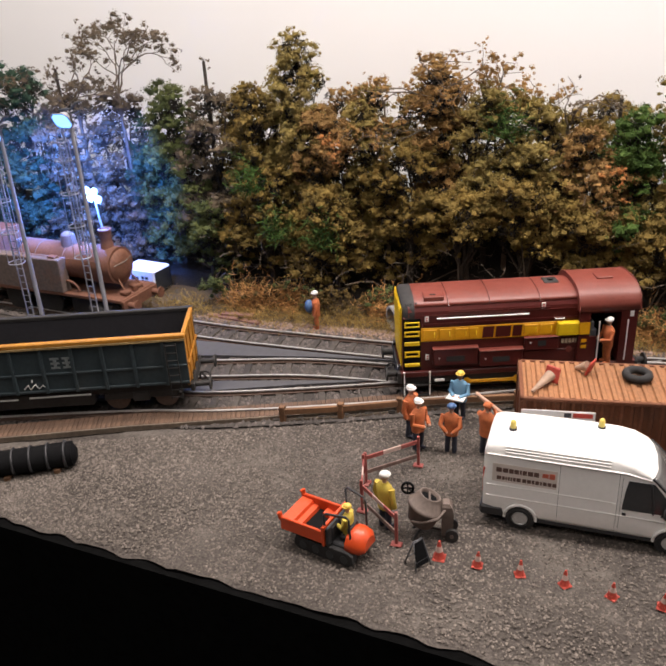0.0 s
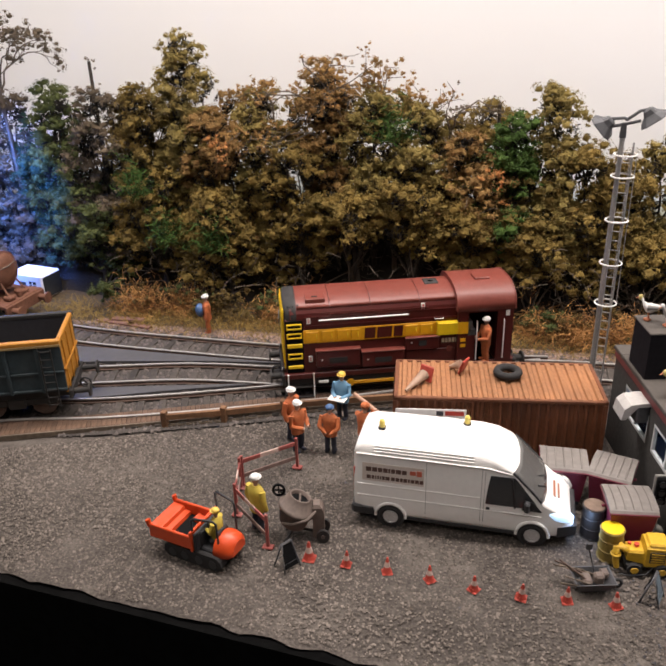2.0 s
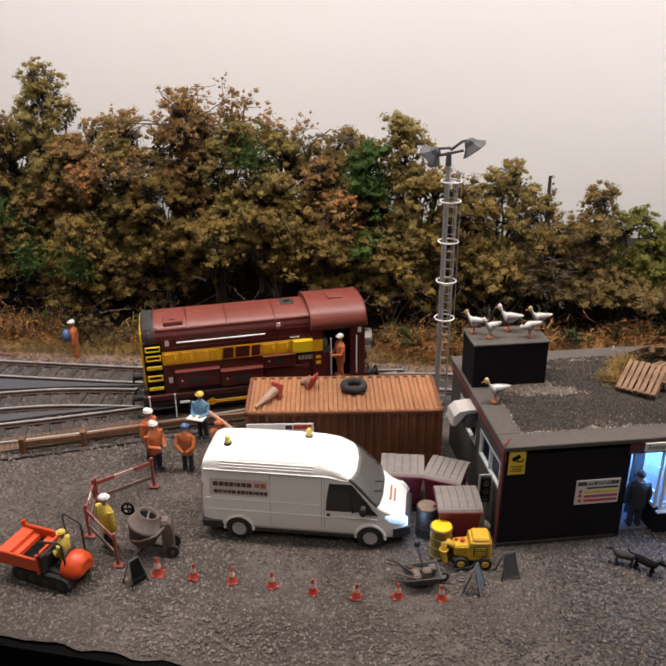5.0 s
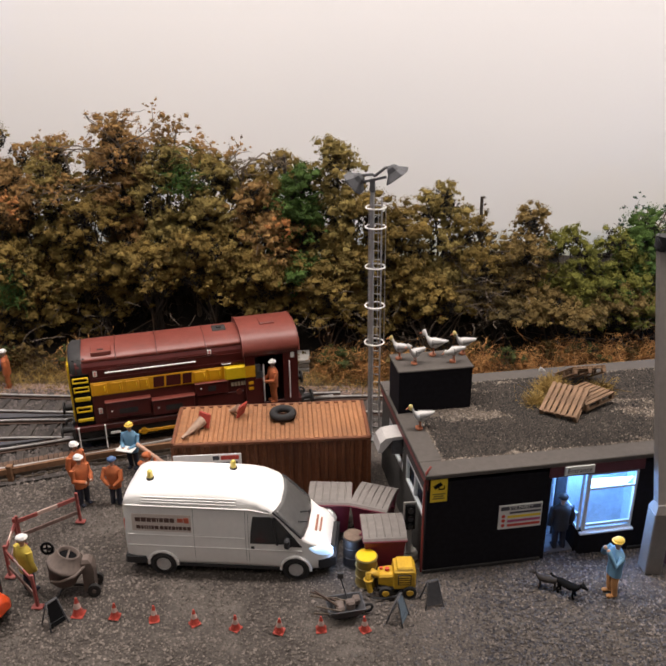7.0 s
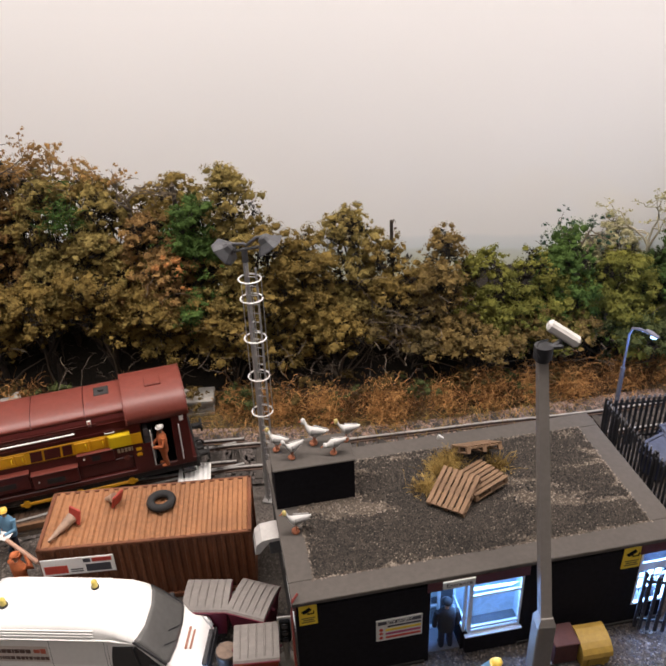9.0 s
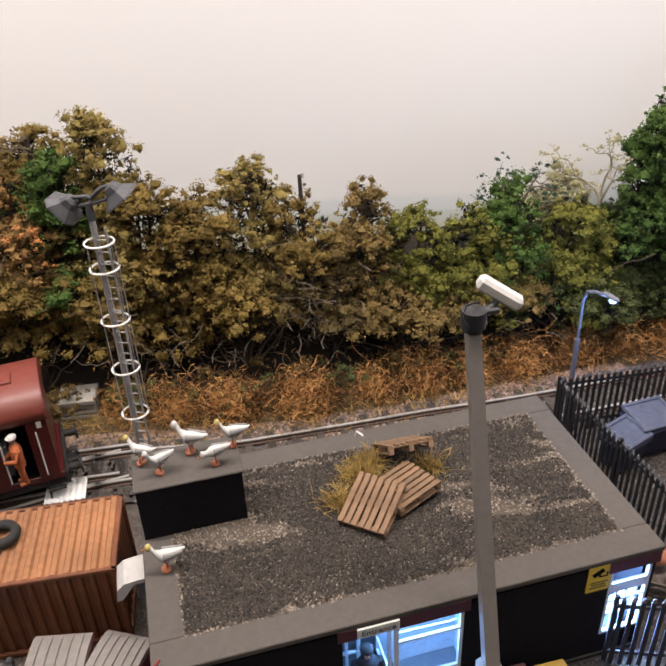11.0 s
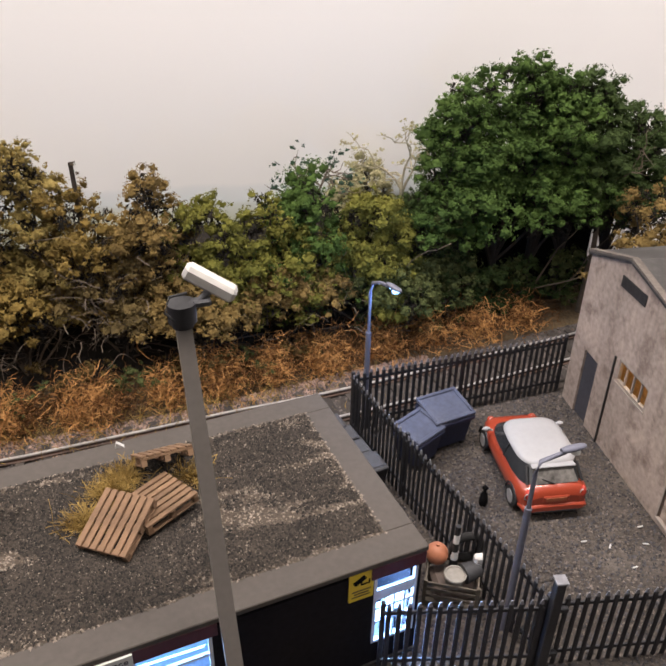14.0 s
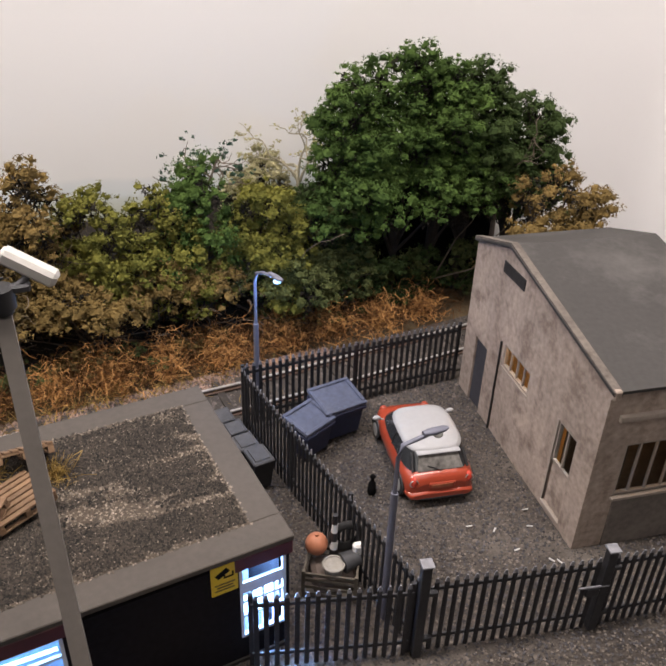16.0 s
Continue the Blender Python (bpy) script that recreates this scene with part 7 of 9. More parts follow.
def build_barrow():
    t = thing("builders_barrow", 6.12, 15.45, 0, 15, "dark steel wheelbarrow full of tools and timber", "barrow")
    lo, hi = [(-0.4, -0.28), (0.35, -0.28), (0.35, 0.28), (-0.4, 0.28)], [(-0.62, -0.42), (0.6, -0.42), (0.6, 0.42), (-0.62, 0.42)]
    part("tray", Build().loft([[(x, y, 0.14) for x, y in lo], [(x, y, 0.5) for x, y in hi], [(x * 0.94, y * 0.92, 0.5) for x, y in hi], [(x * 0.94, y * 0.92, 0.2) for x, y in lo]], smooth=False), STEELD, t)
    part("wheel", Build().torus((0.75, 0, 0.18), 0.14, 0.05, "y", 14, 6), RUBBER, t)
    part("handle", Build().tube([(0.7, -0.1, 0.2), (-0.3, -0.36, 0.4), (-1.1, -0.4, 0.62)], 0.03, 6), TWIG, t, "wooden handle")
    part("handle", Build().tube([(0.7, 0.1, 0.2), (-0.3, 0.36, 0.4), (-1.1, 0.4, 0.62)], 0.03, 6), TWIG, t, "wooden handle")
    rng = np.random.default_rng(2)
    for k in range(5):
        y = -0.3 + 0.15 * k
        part("timber_offcut", Build().tube([(-0.2, y, 0.45), (-0.95 - 0.2 * rng.random(), y + 0.25 * rng.normal(), 0.75 + 0.2 * rng.random())], 0.03, 5), RAILSIDE if k % 2 else TWIG, t)
    t.scale = (0.8, 0.8, 0.8)
    part("rubble", Build().box(0.0, 0.3, -0.2, 0.1, 0.3, 0.62, bev=0.06).box(0.25, 0.5, 0.0, 0.3, 0.3, 0.55, bev=0.05).box(-0.35, -0.05, -0.25, 0.2, 0.3, 0.5, bev=0.06), MIXG, t, "grey lumps of rubble")
    part("shovel", Build().tube([(0.1, 0.2, 0.45), (-0.1, 0.35, 1.25)], 0.025, 6).box(-0.2, 0.0, 0.3, 0.4, 1.2, 1.45, bev=0.03), STEELD, t)
    return t


build_barrow()


def drum(x, y, side, top, label, h=0.95):
    t = thing("oil_drum", x, y, 0, 0, label, "drum", "oil drums")
    part("shell", Build().cyl((0, 0, 0), (0, 0, h), 0.32, n=24), side, t)
    for z in (0.02, h / 3, 2 * h / 3, h - 0.03):
        part("hoop", Build().torus((0, 0, z), 0.322, 0.02, "z", 24, 6), side, t)
    t.scale = (0.9, 0.9, 0.95)
    part("lid", Build().cyl((0, 0, h), (0, 0, h + 0.015), 0.3, n=24), top, t)
    return t


drum(6.2, 17.5, mat("grimy_drum", (0.022, 0.017, 0.015), 0.6, vary=0.4), mat("rusty_lid", (0.16, 0.11, 0.08), 0.7, vary=0.4), "dark grimy oil drum with a rusty lid", 1.0)
drum(6.6, 16.72, mat("dirty_yellow_drum", (0.2, 0.14, 0.03), 0.5, vary=0.3), YEL, "yellow oil drum with a bright yellow lid", 0.95)


SITEY = mat("dirty_site_yellow", (0.52, 0.31, 0.018), 0.5, vary=0.2, scale=5, dirt=0.45, dirt_colour=(0.22, 0.13, 0.03))


def build_compressor():
    t = thing("yellow_compressor", 7.3, 16.5, 0, 6, "small yellow site machine on rubber wheels with a bent boom", "compressor")
    t.scale = (0.9, 0.9, 0.85)
    part("chassis", Build().box(-0.45, 0.66, -0.3, 0.3, 0.2, 0.32, bev=0.03), SOOT, t)
    part("body", Build().loft([[(x, -w, z0), (x, -w, z1), (x, -w * 0.8, z1 + 0.06), (x, w * 0.8, z1 + 0.06), (x, w, z1), (x, w, z0)] for x, w, z0, z1 in ((-0.42, 0.22, 0.4, 0.66), (0.0, 0.26, 0.34, 0.7), (0.04, 0.33, 0.3, 0.92), (0.62, 0.33, 0.3, 0.92), (0.68, 0.29, 0.34, 0.84))], smooth=False), SITEY, t)
    part("cowl", Build().box(0.1, 0.62, -0.29, 0.29, 0.96, 1.06, bev=0.05), SITEY, t)
    vent = part("vent", Build().box(0.14, 0.54, -0.352, -0.33, 0.46, 0.84), PLASTIC, t)
    for k in range(4):
        part("louvre", Build().box(0.17, 0.51, -0.365, -0.35, 0.5 + 0.085 * k, 0.54 + 0.085 * k), SITEY, vent)
    part("filler_cap", Build().cyl((-0.15, 0, 0.76), (-0.15, 0, 0.84), 0.07, n=10).cyl((-0.32, 0.08, 0.74), (-0.32, 0.08, 0.8), 0.05, n=8), REDP, t)
    boom = part("boom", Build().tube([(-0.42, -0.1, 0.66), (-0.6, -0.16, 0.86), (-0.72, -0.2, 0.8), (-0.72, -0.24, 0.45), (-0.66, -0.26, 0.16)], 0.11, 8, 0, 0.75), SITEY, t, "bent yellow boom")
    part("boom_collar", Build().torus((-0.72, -0.22, 0.6), 0.12, 0.03, "z", 14, 6), SITEY, boom)
    part("hose", Build().tube([(0.3, -0.3, 0.3), (0.1, -0.42, 0.1), (-0.3, -0.45, 0.04), (-0.6, -0.4, 0.04)], 0.025, 6), PLASTIC, t)
    for x in (-0.22, 0.5):
        for s in (-1, 1):
            w = part("wheel", Build().cyl((x, s * 0.3, 0.2), (x, s * 0.42, 0.2), 0.2, n=18), RUBBER, t)
            part("hub", Build().cyl((x, s * 0.4, 0.2), (x, s * 0.44, 0.2), 0.12, 0.1, n=12), SITEY, w)
    return t


build_compressor()

# ---- large wheeled bins ----
BINRED = mat("maroon_bin", (0.15, 0.015, 0.035), 0.5, vary=0.15)
BINLID = mat("dusty_grey_lid", (0.19, 0.17, 0.155), 0.7, vary=0.15)
BINBLUE = mat("navy_bin_plastic", (0.014, 0.02, 0.055), 0.55, vary=0.25, scale=4, dirt=0.2, dirt_colour=(0.04, 0.045, 0.065))
BINBLID = mat("dusty_blue_lid", (0.055, 0.065, 0.105), 0.6, vary=0.3, scale=5, dirt=0.4, dirt_colour=(0.1, 0.105, 0.13))


def wheeled_bin(x, y, rz, body, lid, label, group, w=1.2, d=1.1, h=1.28, ribs=5):
    t = thing("large_wheeled_bin", x, y, 0, rz, label, "waste bin", group)
    lo, hi = [(-w * 0.42, -d * 0.4), (w * 0.42, -d * 0.4), (w * 0.42, d * 0.4), (-w * 0.42, d * 0.4)], [(-w / 2, -d / 2), (w / 2, -d / 2), (w / 2, d / 2), (-w / 2, d / 2)]
    part("body", Build().loft([[(a, b, 0.14) for a, b in lo], [(a, b, h - 0.2) for a, b in hi], [(a, b, h - 0.1) for a, b in hi]], smooth=False), body, t)
    part("rim", Build().box(-w / 2 - 0.05, w / 2 + 0.05, -d / 2 - 0.05, d / 2 + 0.05, h - 0.16, h - 0.08, bev=0.02), body, t)
    if not ribs:
        M = Matrix.Translation((0, 0, h)) @ Matrix.Rotation(radians(9), 4, "X")
        a, c = w / 2 + 0.07, d / 2 + 0.07
        part("collar", Build().box(-a, a, -c, c, h - 0.3, h - 0.17, bev=0.03), body, t, "moulded collar")
        ld = part("lid", Build().box(-a, a, -c, c, -0.07, 0.0, bev=0.03, at=M), lid, t, "flat framed lid sloping forward")
        part("lid_frame", Build().box(-a, a, -c, -c + 0.12, 0.0, 0.05, bev=0.02, at=M).box(-a, a, c - 0.12, c, 0.0, 0.05, bev=0.02, at=M).box(-a, -a + 0.12, -c + 0.12, c - 0.12, 0.0, 0.05, bev=0.02, at=M).box(a - 0.12, a, -c + 0.12, c - 0.12, 0.0, 0.05, bev=0.02, at=M), lid, ld)
    q = np.linspace(0, math.pi, 9)
    ld = ld if not ribs else part("lid", Build().loft([[(xx, -math.cos(a) * (d / 2 + 0.03), h - 0.08 + 0.14 * math.sin(a)) for a in q] for xx in (-w / 2 - 0.04, w / 2 + 0.04)], smooth=False), lid, t, "curved ribbed lid")
    for k in range(ribs):
        xx = -w * 0.38 + w * 0.76 * k / (ribs - 1)
        part("lid_rib", Build().tube([(xx, -math.cos(a) * d * 0.47, h - 0.07 + 0.15 * math.sin(a)) for a in q[1:-1]], 0.025, 6), lid, ld)
    for sx in (-1, 1):
        for sy in (-1, 1):
            part("castor", Build().cyl((sx * w * 0.36 - 0.04, sy * d * 0.34, 0.09), (sx * w * 0.36 + 0.04, sy * d * 0.34, 0.09), 0.09, n=10), RUBBER, t)
        part("lift_bar", Build().cyl((sx * (w / 2), 0, h - 0.3), (sx * (w / 2 + 0.1), 0, h - 0.3), 0.04, n=8), body, t)
    return t


wheeled_bin(5.42, 19.08, 2, BINRED, BINLID, "maroon wheeled bin with dusty grey lid by the container", "maroon bins")
wheeled_bin(6.74, 18.98, -15, BINRED, BINLID, "maroon wheeled bin with grey lid beside another", "maroon bins", 1.05, 1.2)
wheeled_bin(7.02, 17.58, 8, BINRED, BINLID, "maroon wheeled bin with grey lid at the building corner", "maroon bins", 1.12, 1.15)
wheeled_bin(21.1, 26.57, 17, BINBLUE, BINBLID, "dark blue wheeled bin with blue-grey lid in the fenced yard", "blue bins", 1.25, 1.05, ribs=0)
wheeled_bin(20.1, 25.85, 34, BINBLUE, BINBLID, "dark blue wheeled bin with open-edged lid by the fence", "blue bins", 1.05, 0.9, 1.2, ribs=0)
tw = thing("wheelie_bin", 17.75, 26.6, 0, 14, "black plastic wheelie bin between building and fence", "waste bin", "black wheelie bins")
part("body", Build().loft([[(a * 0.22, b * 0.26, 0.08) for a, b in ((-1, -1), (1, -1), (1, 1), (-1, 1))], [(a * 0.29, b * 0.35, 0.95) for a, b in ((-1, -1), (1, -1), (1, 1), (-1, 1))]], smooth=False), PLASTIC, tw)
part("lid", Build().box(-0.31, 0.31, -0.38, 0.38, 0.95, 1.05, bev=0.03).box(-0.22, 0.22, -0.28, 0.28, 1.04, 1.08, bev=0.02), STEELD, tw, "dusty black lid")
part("axle", Build().cyl((-0.3, 0.28, 0.1), (0.3, 0.28, 0.1), 0.1, n=12), RUBBER, tw)
for x, y in ((18.02, 26.0), (18.22, 25.4), (18.5, 24.75)):
    copy_thing(tw, pose(x * U, y * U, 0, 0, 0, 16))

# ---- low fence, walkway, trackside clutter ----
PLANK = mat("brown_weathered_wood", (0.14, 0.07, 0.033), 0.8, vary=0.3, obj=0.25)
KNEE = [(-7.35, 20.05), (-5.5, 20.75), (-3.65, 21.6), (-1.9, 22.3), (0.1, 23.0)]
kf = thing("low_timber_fence", 0, 0, 0, 0, "low brown timber rail fence along the siding", "fence")
for x, y in KNEE:
    part("post", Build().box(x - 0.1, x + 0.1, y - 0.1, y + 0.1, 0, 0.62, bev=0.02), PLANK, kf)
for (x0, y0), (x1, y1) in zip(KNEE, KNEE[1:]):
    ln, ang = math.hypot(x1 - x0, y1 - y0), math.degrees(math.atan2(y1 - y0, x1 - x0))
    for z, yy, m in ((0.3, -0.02, PLANK), (0.02, 0.0, TWIG)):
        place(part("rail", Build().box(0.08, ln - 0.08, yy - 0.06, yy + 0.06, 0, 0.22 if z > 0.1 else 0.08, bev=0.015), m, kf), x0, y0, z, ang)
wk = thing("boarded_walkway", 0, 0, 0, 0, "brown ribbed timber walkway edge beside the siding", "walkway", kind="structure")
WALK = [(-24, 12.6), (-16.2, 16.35), (-12.3, 18.15), (-9.6, 19.25), (-7.4, 20.15), (-5.5, 20.95), (-3.65, 21.75), (-1.9, 22.45), (0.1, 23.15)]
slat = Build().box(-0.077, 0.077, -0.4, 0.4, 0.08, 0.19, bev=0.012).mesh("slat", mat("grimy_walkway_timber", (0.1, 0.058, 0.036), 0.85, vary=0.35, obj=0.15))
d = 5.0
while d < length(WALK) - 0.1:
    x, y, ang = along(offset(WALK, 0.45), d)
    ob = new("slat", slat)
    ob.parent = wk
    place(ob, x, y, 0, ang)
    d += 0.165
b = Build()
for (x0, y0), (x1, y1) in zip(WALK, WALK[1:]):
    ln, ang = math.hypot(x1 - x0, y1 - y0), math.degrees(math.atan2(y1 - y0, x1 - x0))
    place(part("edge_board", Build().box(0, ln, -0.05, 0.02, 0, 0.2, bev=0.01), TWIG, wk), x0, y0, 0, ang)

roll = thing("banded_boiler_tube", -13.9, 15.35, 0.42, 31, "dark banded cylinder lying on the gravel", "cylinder")
part("shell", Build().cyl((-1.3, 0, 0), (1.2, 0, 0), 0.4, n=20), BLACK, roll)
for k in range(5):
    part("band", Build().torus((-1.1 + 0.52 * k, 0, 0), 0.41, 0.045, "x", 20, 6), PLASTIC, roll)
part("end_cap", Build().cyl((1.2, 0, 0), (1.32, 0, 0), 0.36, 0.2, 16), BLACK, roll)
part("chock", Build().box(-0.9, -0.7, -0.4, 0.4, -0.42, -0.3).box(0.6, 0.8, -0.4, 0.4, -0.42, -0.3), PLANK, roll)

CONC = mat("grey_concrete", (0.3, 0.28, 0.25), 0.85, vary=0.2, dirt=0.2, dirt_colour=(0.18, 0.16, 0.13), bump=0.3)
pipe = thing("concrete_pipe", -5.0, 28.45, 0.58, 38, "grey concrete drain pipe lying by the track", "pipe")
ro, n = 0.56, 24
rings = [[(x, r * math.cos(q), r * math.sin(q)) for q in np.linspace(0, 2 * math.pi, n + 1)[:-1]] for x, r in ((0.95, ro * 0.8), (0.95, ro * 1.12), (0.6, ro * 1.12), (0.5, ro), (-0.9, ro), (-0.9, ro * 0.8))]
part("barrel", Build().loft(rings, caps=False).loft([[(x, r * math.cos(q), r * math.sin(q)) for q in np.linspace(0, 2 * math.pi, n + 1)[:-1]] for x, r in ((-0.9, ro * 0.8), (0.95, ro * 0.8))], caps=False), CONC, pipe)
for k, (x, y, ang, ln) in enumerate(((-13.3, 27.45, -6, 1.9), (-12.1, 27.3, -10, 1.2), (-12.8, 27.65, 4, 1.5))):
    solo("loose_plank", Build().box(-ln / 2, ln / 2, -0.15, 0.15, 0.0, 0.12, bev=0.02), mat("dusky_red_plank", (0.2, 0.1, 0.08), 0.8, vary=0.25) if k == 0 else bpy.data.materials["dusky_red_plank"], x, y, 0.04 + 0.1 * (k == 2), ang, "weathered reddish plank lying by the track", "plank", "loose planks")
cb = thing("concrete_bin", 3.0, 29.35, 0, 8, "pale slatted storage bin on the bank", "bin")
part("lid", Build().box(-0.62, 0.62, -0.52, 0.52, 0.8, 0.95, bev=0.02), CONC, cb)
for k in range(4):
    part("slat", Build().box(-0.58, 0.58, -0.48, 0.48, 0.02 + 0.195 * k, 0.18 + 0.195 * k, bev=0.02), CONC, cb)
wb = thing("wire_basket", 1.55, 29.3, 0, 8, "wire basket holding a yellow jack", "basket")
for k in range(5):
    part("wire_hoop", Build().tube([(-0.55, -0.45, 0.05 + 0.15 * k), (0.55, -0.45, 0.05 + 0.15 * k), (0.55, 0.45, 0.05 + 0.15 * k), (-0.55, 0.45, 0.05 + 0.15 * k), (-0.55, -0.45, 0.05 + 0.15 * k)], 0.025, 5), TWIG, wb)
for sx in (-1, 1):
    for sy in (-1, 1):
        part("corner_post", Build().cyl((sx * 0.55, sy * 0.45, 0), (sx * 0.55, sy * 0.45, 0.75), 0.035, n=6), TWIG, wb)
part("yellow_jack", Build().box(-0.1, 0.25, -0.15, 0.15, 0.3, 0.9, bev=0.04).cyl((0.1, 0, 0.9), (0.05, 0, 1.35), 0.09, n=8), YEL, wb, "bright yellow jack")
pn = thing("corrugated_sheet", 3.6, 25.35, 0.28, 10, "white corrugated sheet lying across the rails", "sheet")
b = Build()
v = []
for k in range(29):
    v += [(-0.58 + 1.16 * k / 28, -0.45, 0.03 * (1 if (k // 2) % 2 else 0)), (-0.58 + 1.16 * k / 28, 0.45, 0.03 * (1 if (k // 2) % 2 else 0))]
b.add(v, [(2 * i, 2 * i + 2, 2 * i + 3, 2 * i + 1) for i in range(28)])
b.add([(x, y, z - 0.03) for x, y, z in v], [(2 * i, 2 * i + 1, 2 * i + 3, 2 * i + 2) for i in range(28)])
part("sheet", b, WHITE, pn)

# ---- signs and fittings of the depot building ----
SIGNY = mat("yellow_sign", (0.7, 0.5, 0.03), 0.45, vary=0.08)
PALEG = mat("pale_grey_plastic", (0.4, 0.38, 0.36), 0.6, vary=0.12)
SIGNP = mat("pale_sign", (0.6, 0.6, 0.57), 0.5, vary=0.08)


def wall_text(words, size, parent, x, y, z, material, name="lettering"):
    c = bpy.data.curves.new(name, "FONT")
    c.body, c.size, c.extrude, c.align_x, c.align_y = words, size * U, 0.004 * U, "CENTER", "CENTER"
    c.materials.append(material)
    ob = new(name, c)
    ob.parent = parent
    place(ob, x, y, z, 0, 90)
    return ob


def camera_sign(u, z, w, h):
    x, y = bpos(u, -0.012)
    t = thing("warning_sign", x, y, z, ANG_B, "yellow camera warning sign fixed to the black wall", "sign", "yellow warning signs")
    part("plate", Build().box(0, w, -0.03, 0.01, 0, h, bev=0.008), SIGNY, t)
    part("camera_symbol", Build().box(-w * 0.26, w * 0.26, -0.038, -0.029, -h * 0.085, h * 0.085, at=Matrix.Translation((w * 0.42, 0, h * 0.74)) @ Matrix.Rotation(radians(-32), 4, "Y")).box(w * 0.5, w * 0.84, -0.038, -0.029, h * 0.55, h * 0.6).box(w * 0.78, w * 0.84, -0.038, -0.029, h * 0.6, h * 0.72).box(w * 0.46, w * 0.52, -0.038, -0.029, h * 0.55, h * 0.72), BLACK, t, "black camera symbol")
    for k, (a, b2) in enumerate(((0.12, 0.88), (0.2, 0.8), (0.12, 0.85))):
        part("text_bar", Build().box(w * a, w * b2, -0.038, -0.029, h * (0.34 - 0.1 * k), h * (0.385 - 0.1 * k)), mat("faded_print", (0.13, 0.1, 0.03), 0.6) if not k else bpy.data.materials["faded_print"], t)
    return t


camera_sign(0.08, 2.36, 0.46, 0.7)
camera_sign(8.8, 2.3, 0.54, 0.76)
x, y = bpos(2.05, -0.012)
t = thing("safety_notice", x, y, 1.22, ANG_B, "pale site safety notice with coloured rows on the wall", "sign")
part("plate", Build().box(0, 1.24, -0.03, 0.01, 0, 0.78, bev=0.008), SIGNP, t)
for z0, z1, x0, m in ((0.62, 0.74, 0.04, DARKP), (0.5, 0.56, 0.3, DARKP), (0.36, 0.44, 0.25, SIGNY), (0.22, 0.3, 0.25, mat("magenta_print", (0.35, 0.06, 0.14), 0.5)), (0.08, 0.16, 0.25, REDP)):
    part("printed_stripe", Build().box(x0, 1.2, -0.037, -0.029, z0, z1), m, t)
wall_text("SITE SAFETY", 0.13, t, 0.62, -0.041, 0.68, SIGNP)
for z0 in (0.08, 0.24, 0.38):
    part("print_symbol", Build().cyl((0.13, -0.037, z0 + 0.05), (0.13, -0.029, z0 + 0.05), 0.055, n=12), REDP, t)
x, y = bpos(3.78, -0.09)
t = thing("entrance_sign", x, y, 2.84, ANG_B, "white rectangular entrance sign over the door", "sign")
part("plate", Build().box(0, 0.86, -0.04, 0.01, 0, 0.26, bev=0.008), SIGNP, t)
wall_text("Entrance", 0.2, t, 0.43, -0.045, 0.13, DARKP)
part("downpipe", Build().tube([(-0.1, -0.05, 0.1), (-0.1, -0.05, 2.95), (-0.05, -0.02, 3.3), (0.1, 0.1, 3.4)], 0.032, 8), mat("dark_red_pipe", (0.2, 0.03, 0.025), 0.6, vary=0.2), bld, "red downpipe at the corner")
for u0, u1 in ((-0.05, DOOR0 - 0.12), (WIN1, BW)):
    part("skirting", Build().box(u0, u1, -0.05, -0.001, 0, 0.1), SOOT, bld)

# roof housing
X, Y = bpos(0.0, 3.3)
t = thing("roof_housing", X, Y, BH, ANG_B, "black box housing with pale slab top on the flat roof", "housing")
part("body", Build().box(0, 2.25, 0, 1.2, 0, 1.36), WALL, t)
part("slab", Build().box(-0.04, 2.29, -0.04, 1.24, 1.36, 1.42, bev=0.02), PARAPET, t, "dusty grey slab")

GULLW = mat("gull_white", (0.5, 0.49, 0.47), 0.7, vary=0.08)
GULLG = mat("gull_grey", (0.22, 0.21, 0.2), 0.7, vary=0.15)
GULLO = mat("gull_orange", (0.38, 0.13, 0.06), 0.6, vary=0.15)
GULLY = mat("gull_yellow", (0.42, 0.34, 0.12), 0.6, vary=0.1)


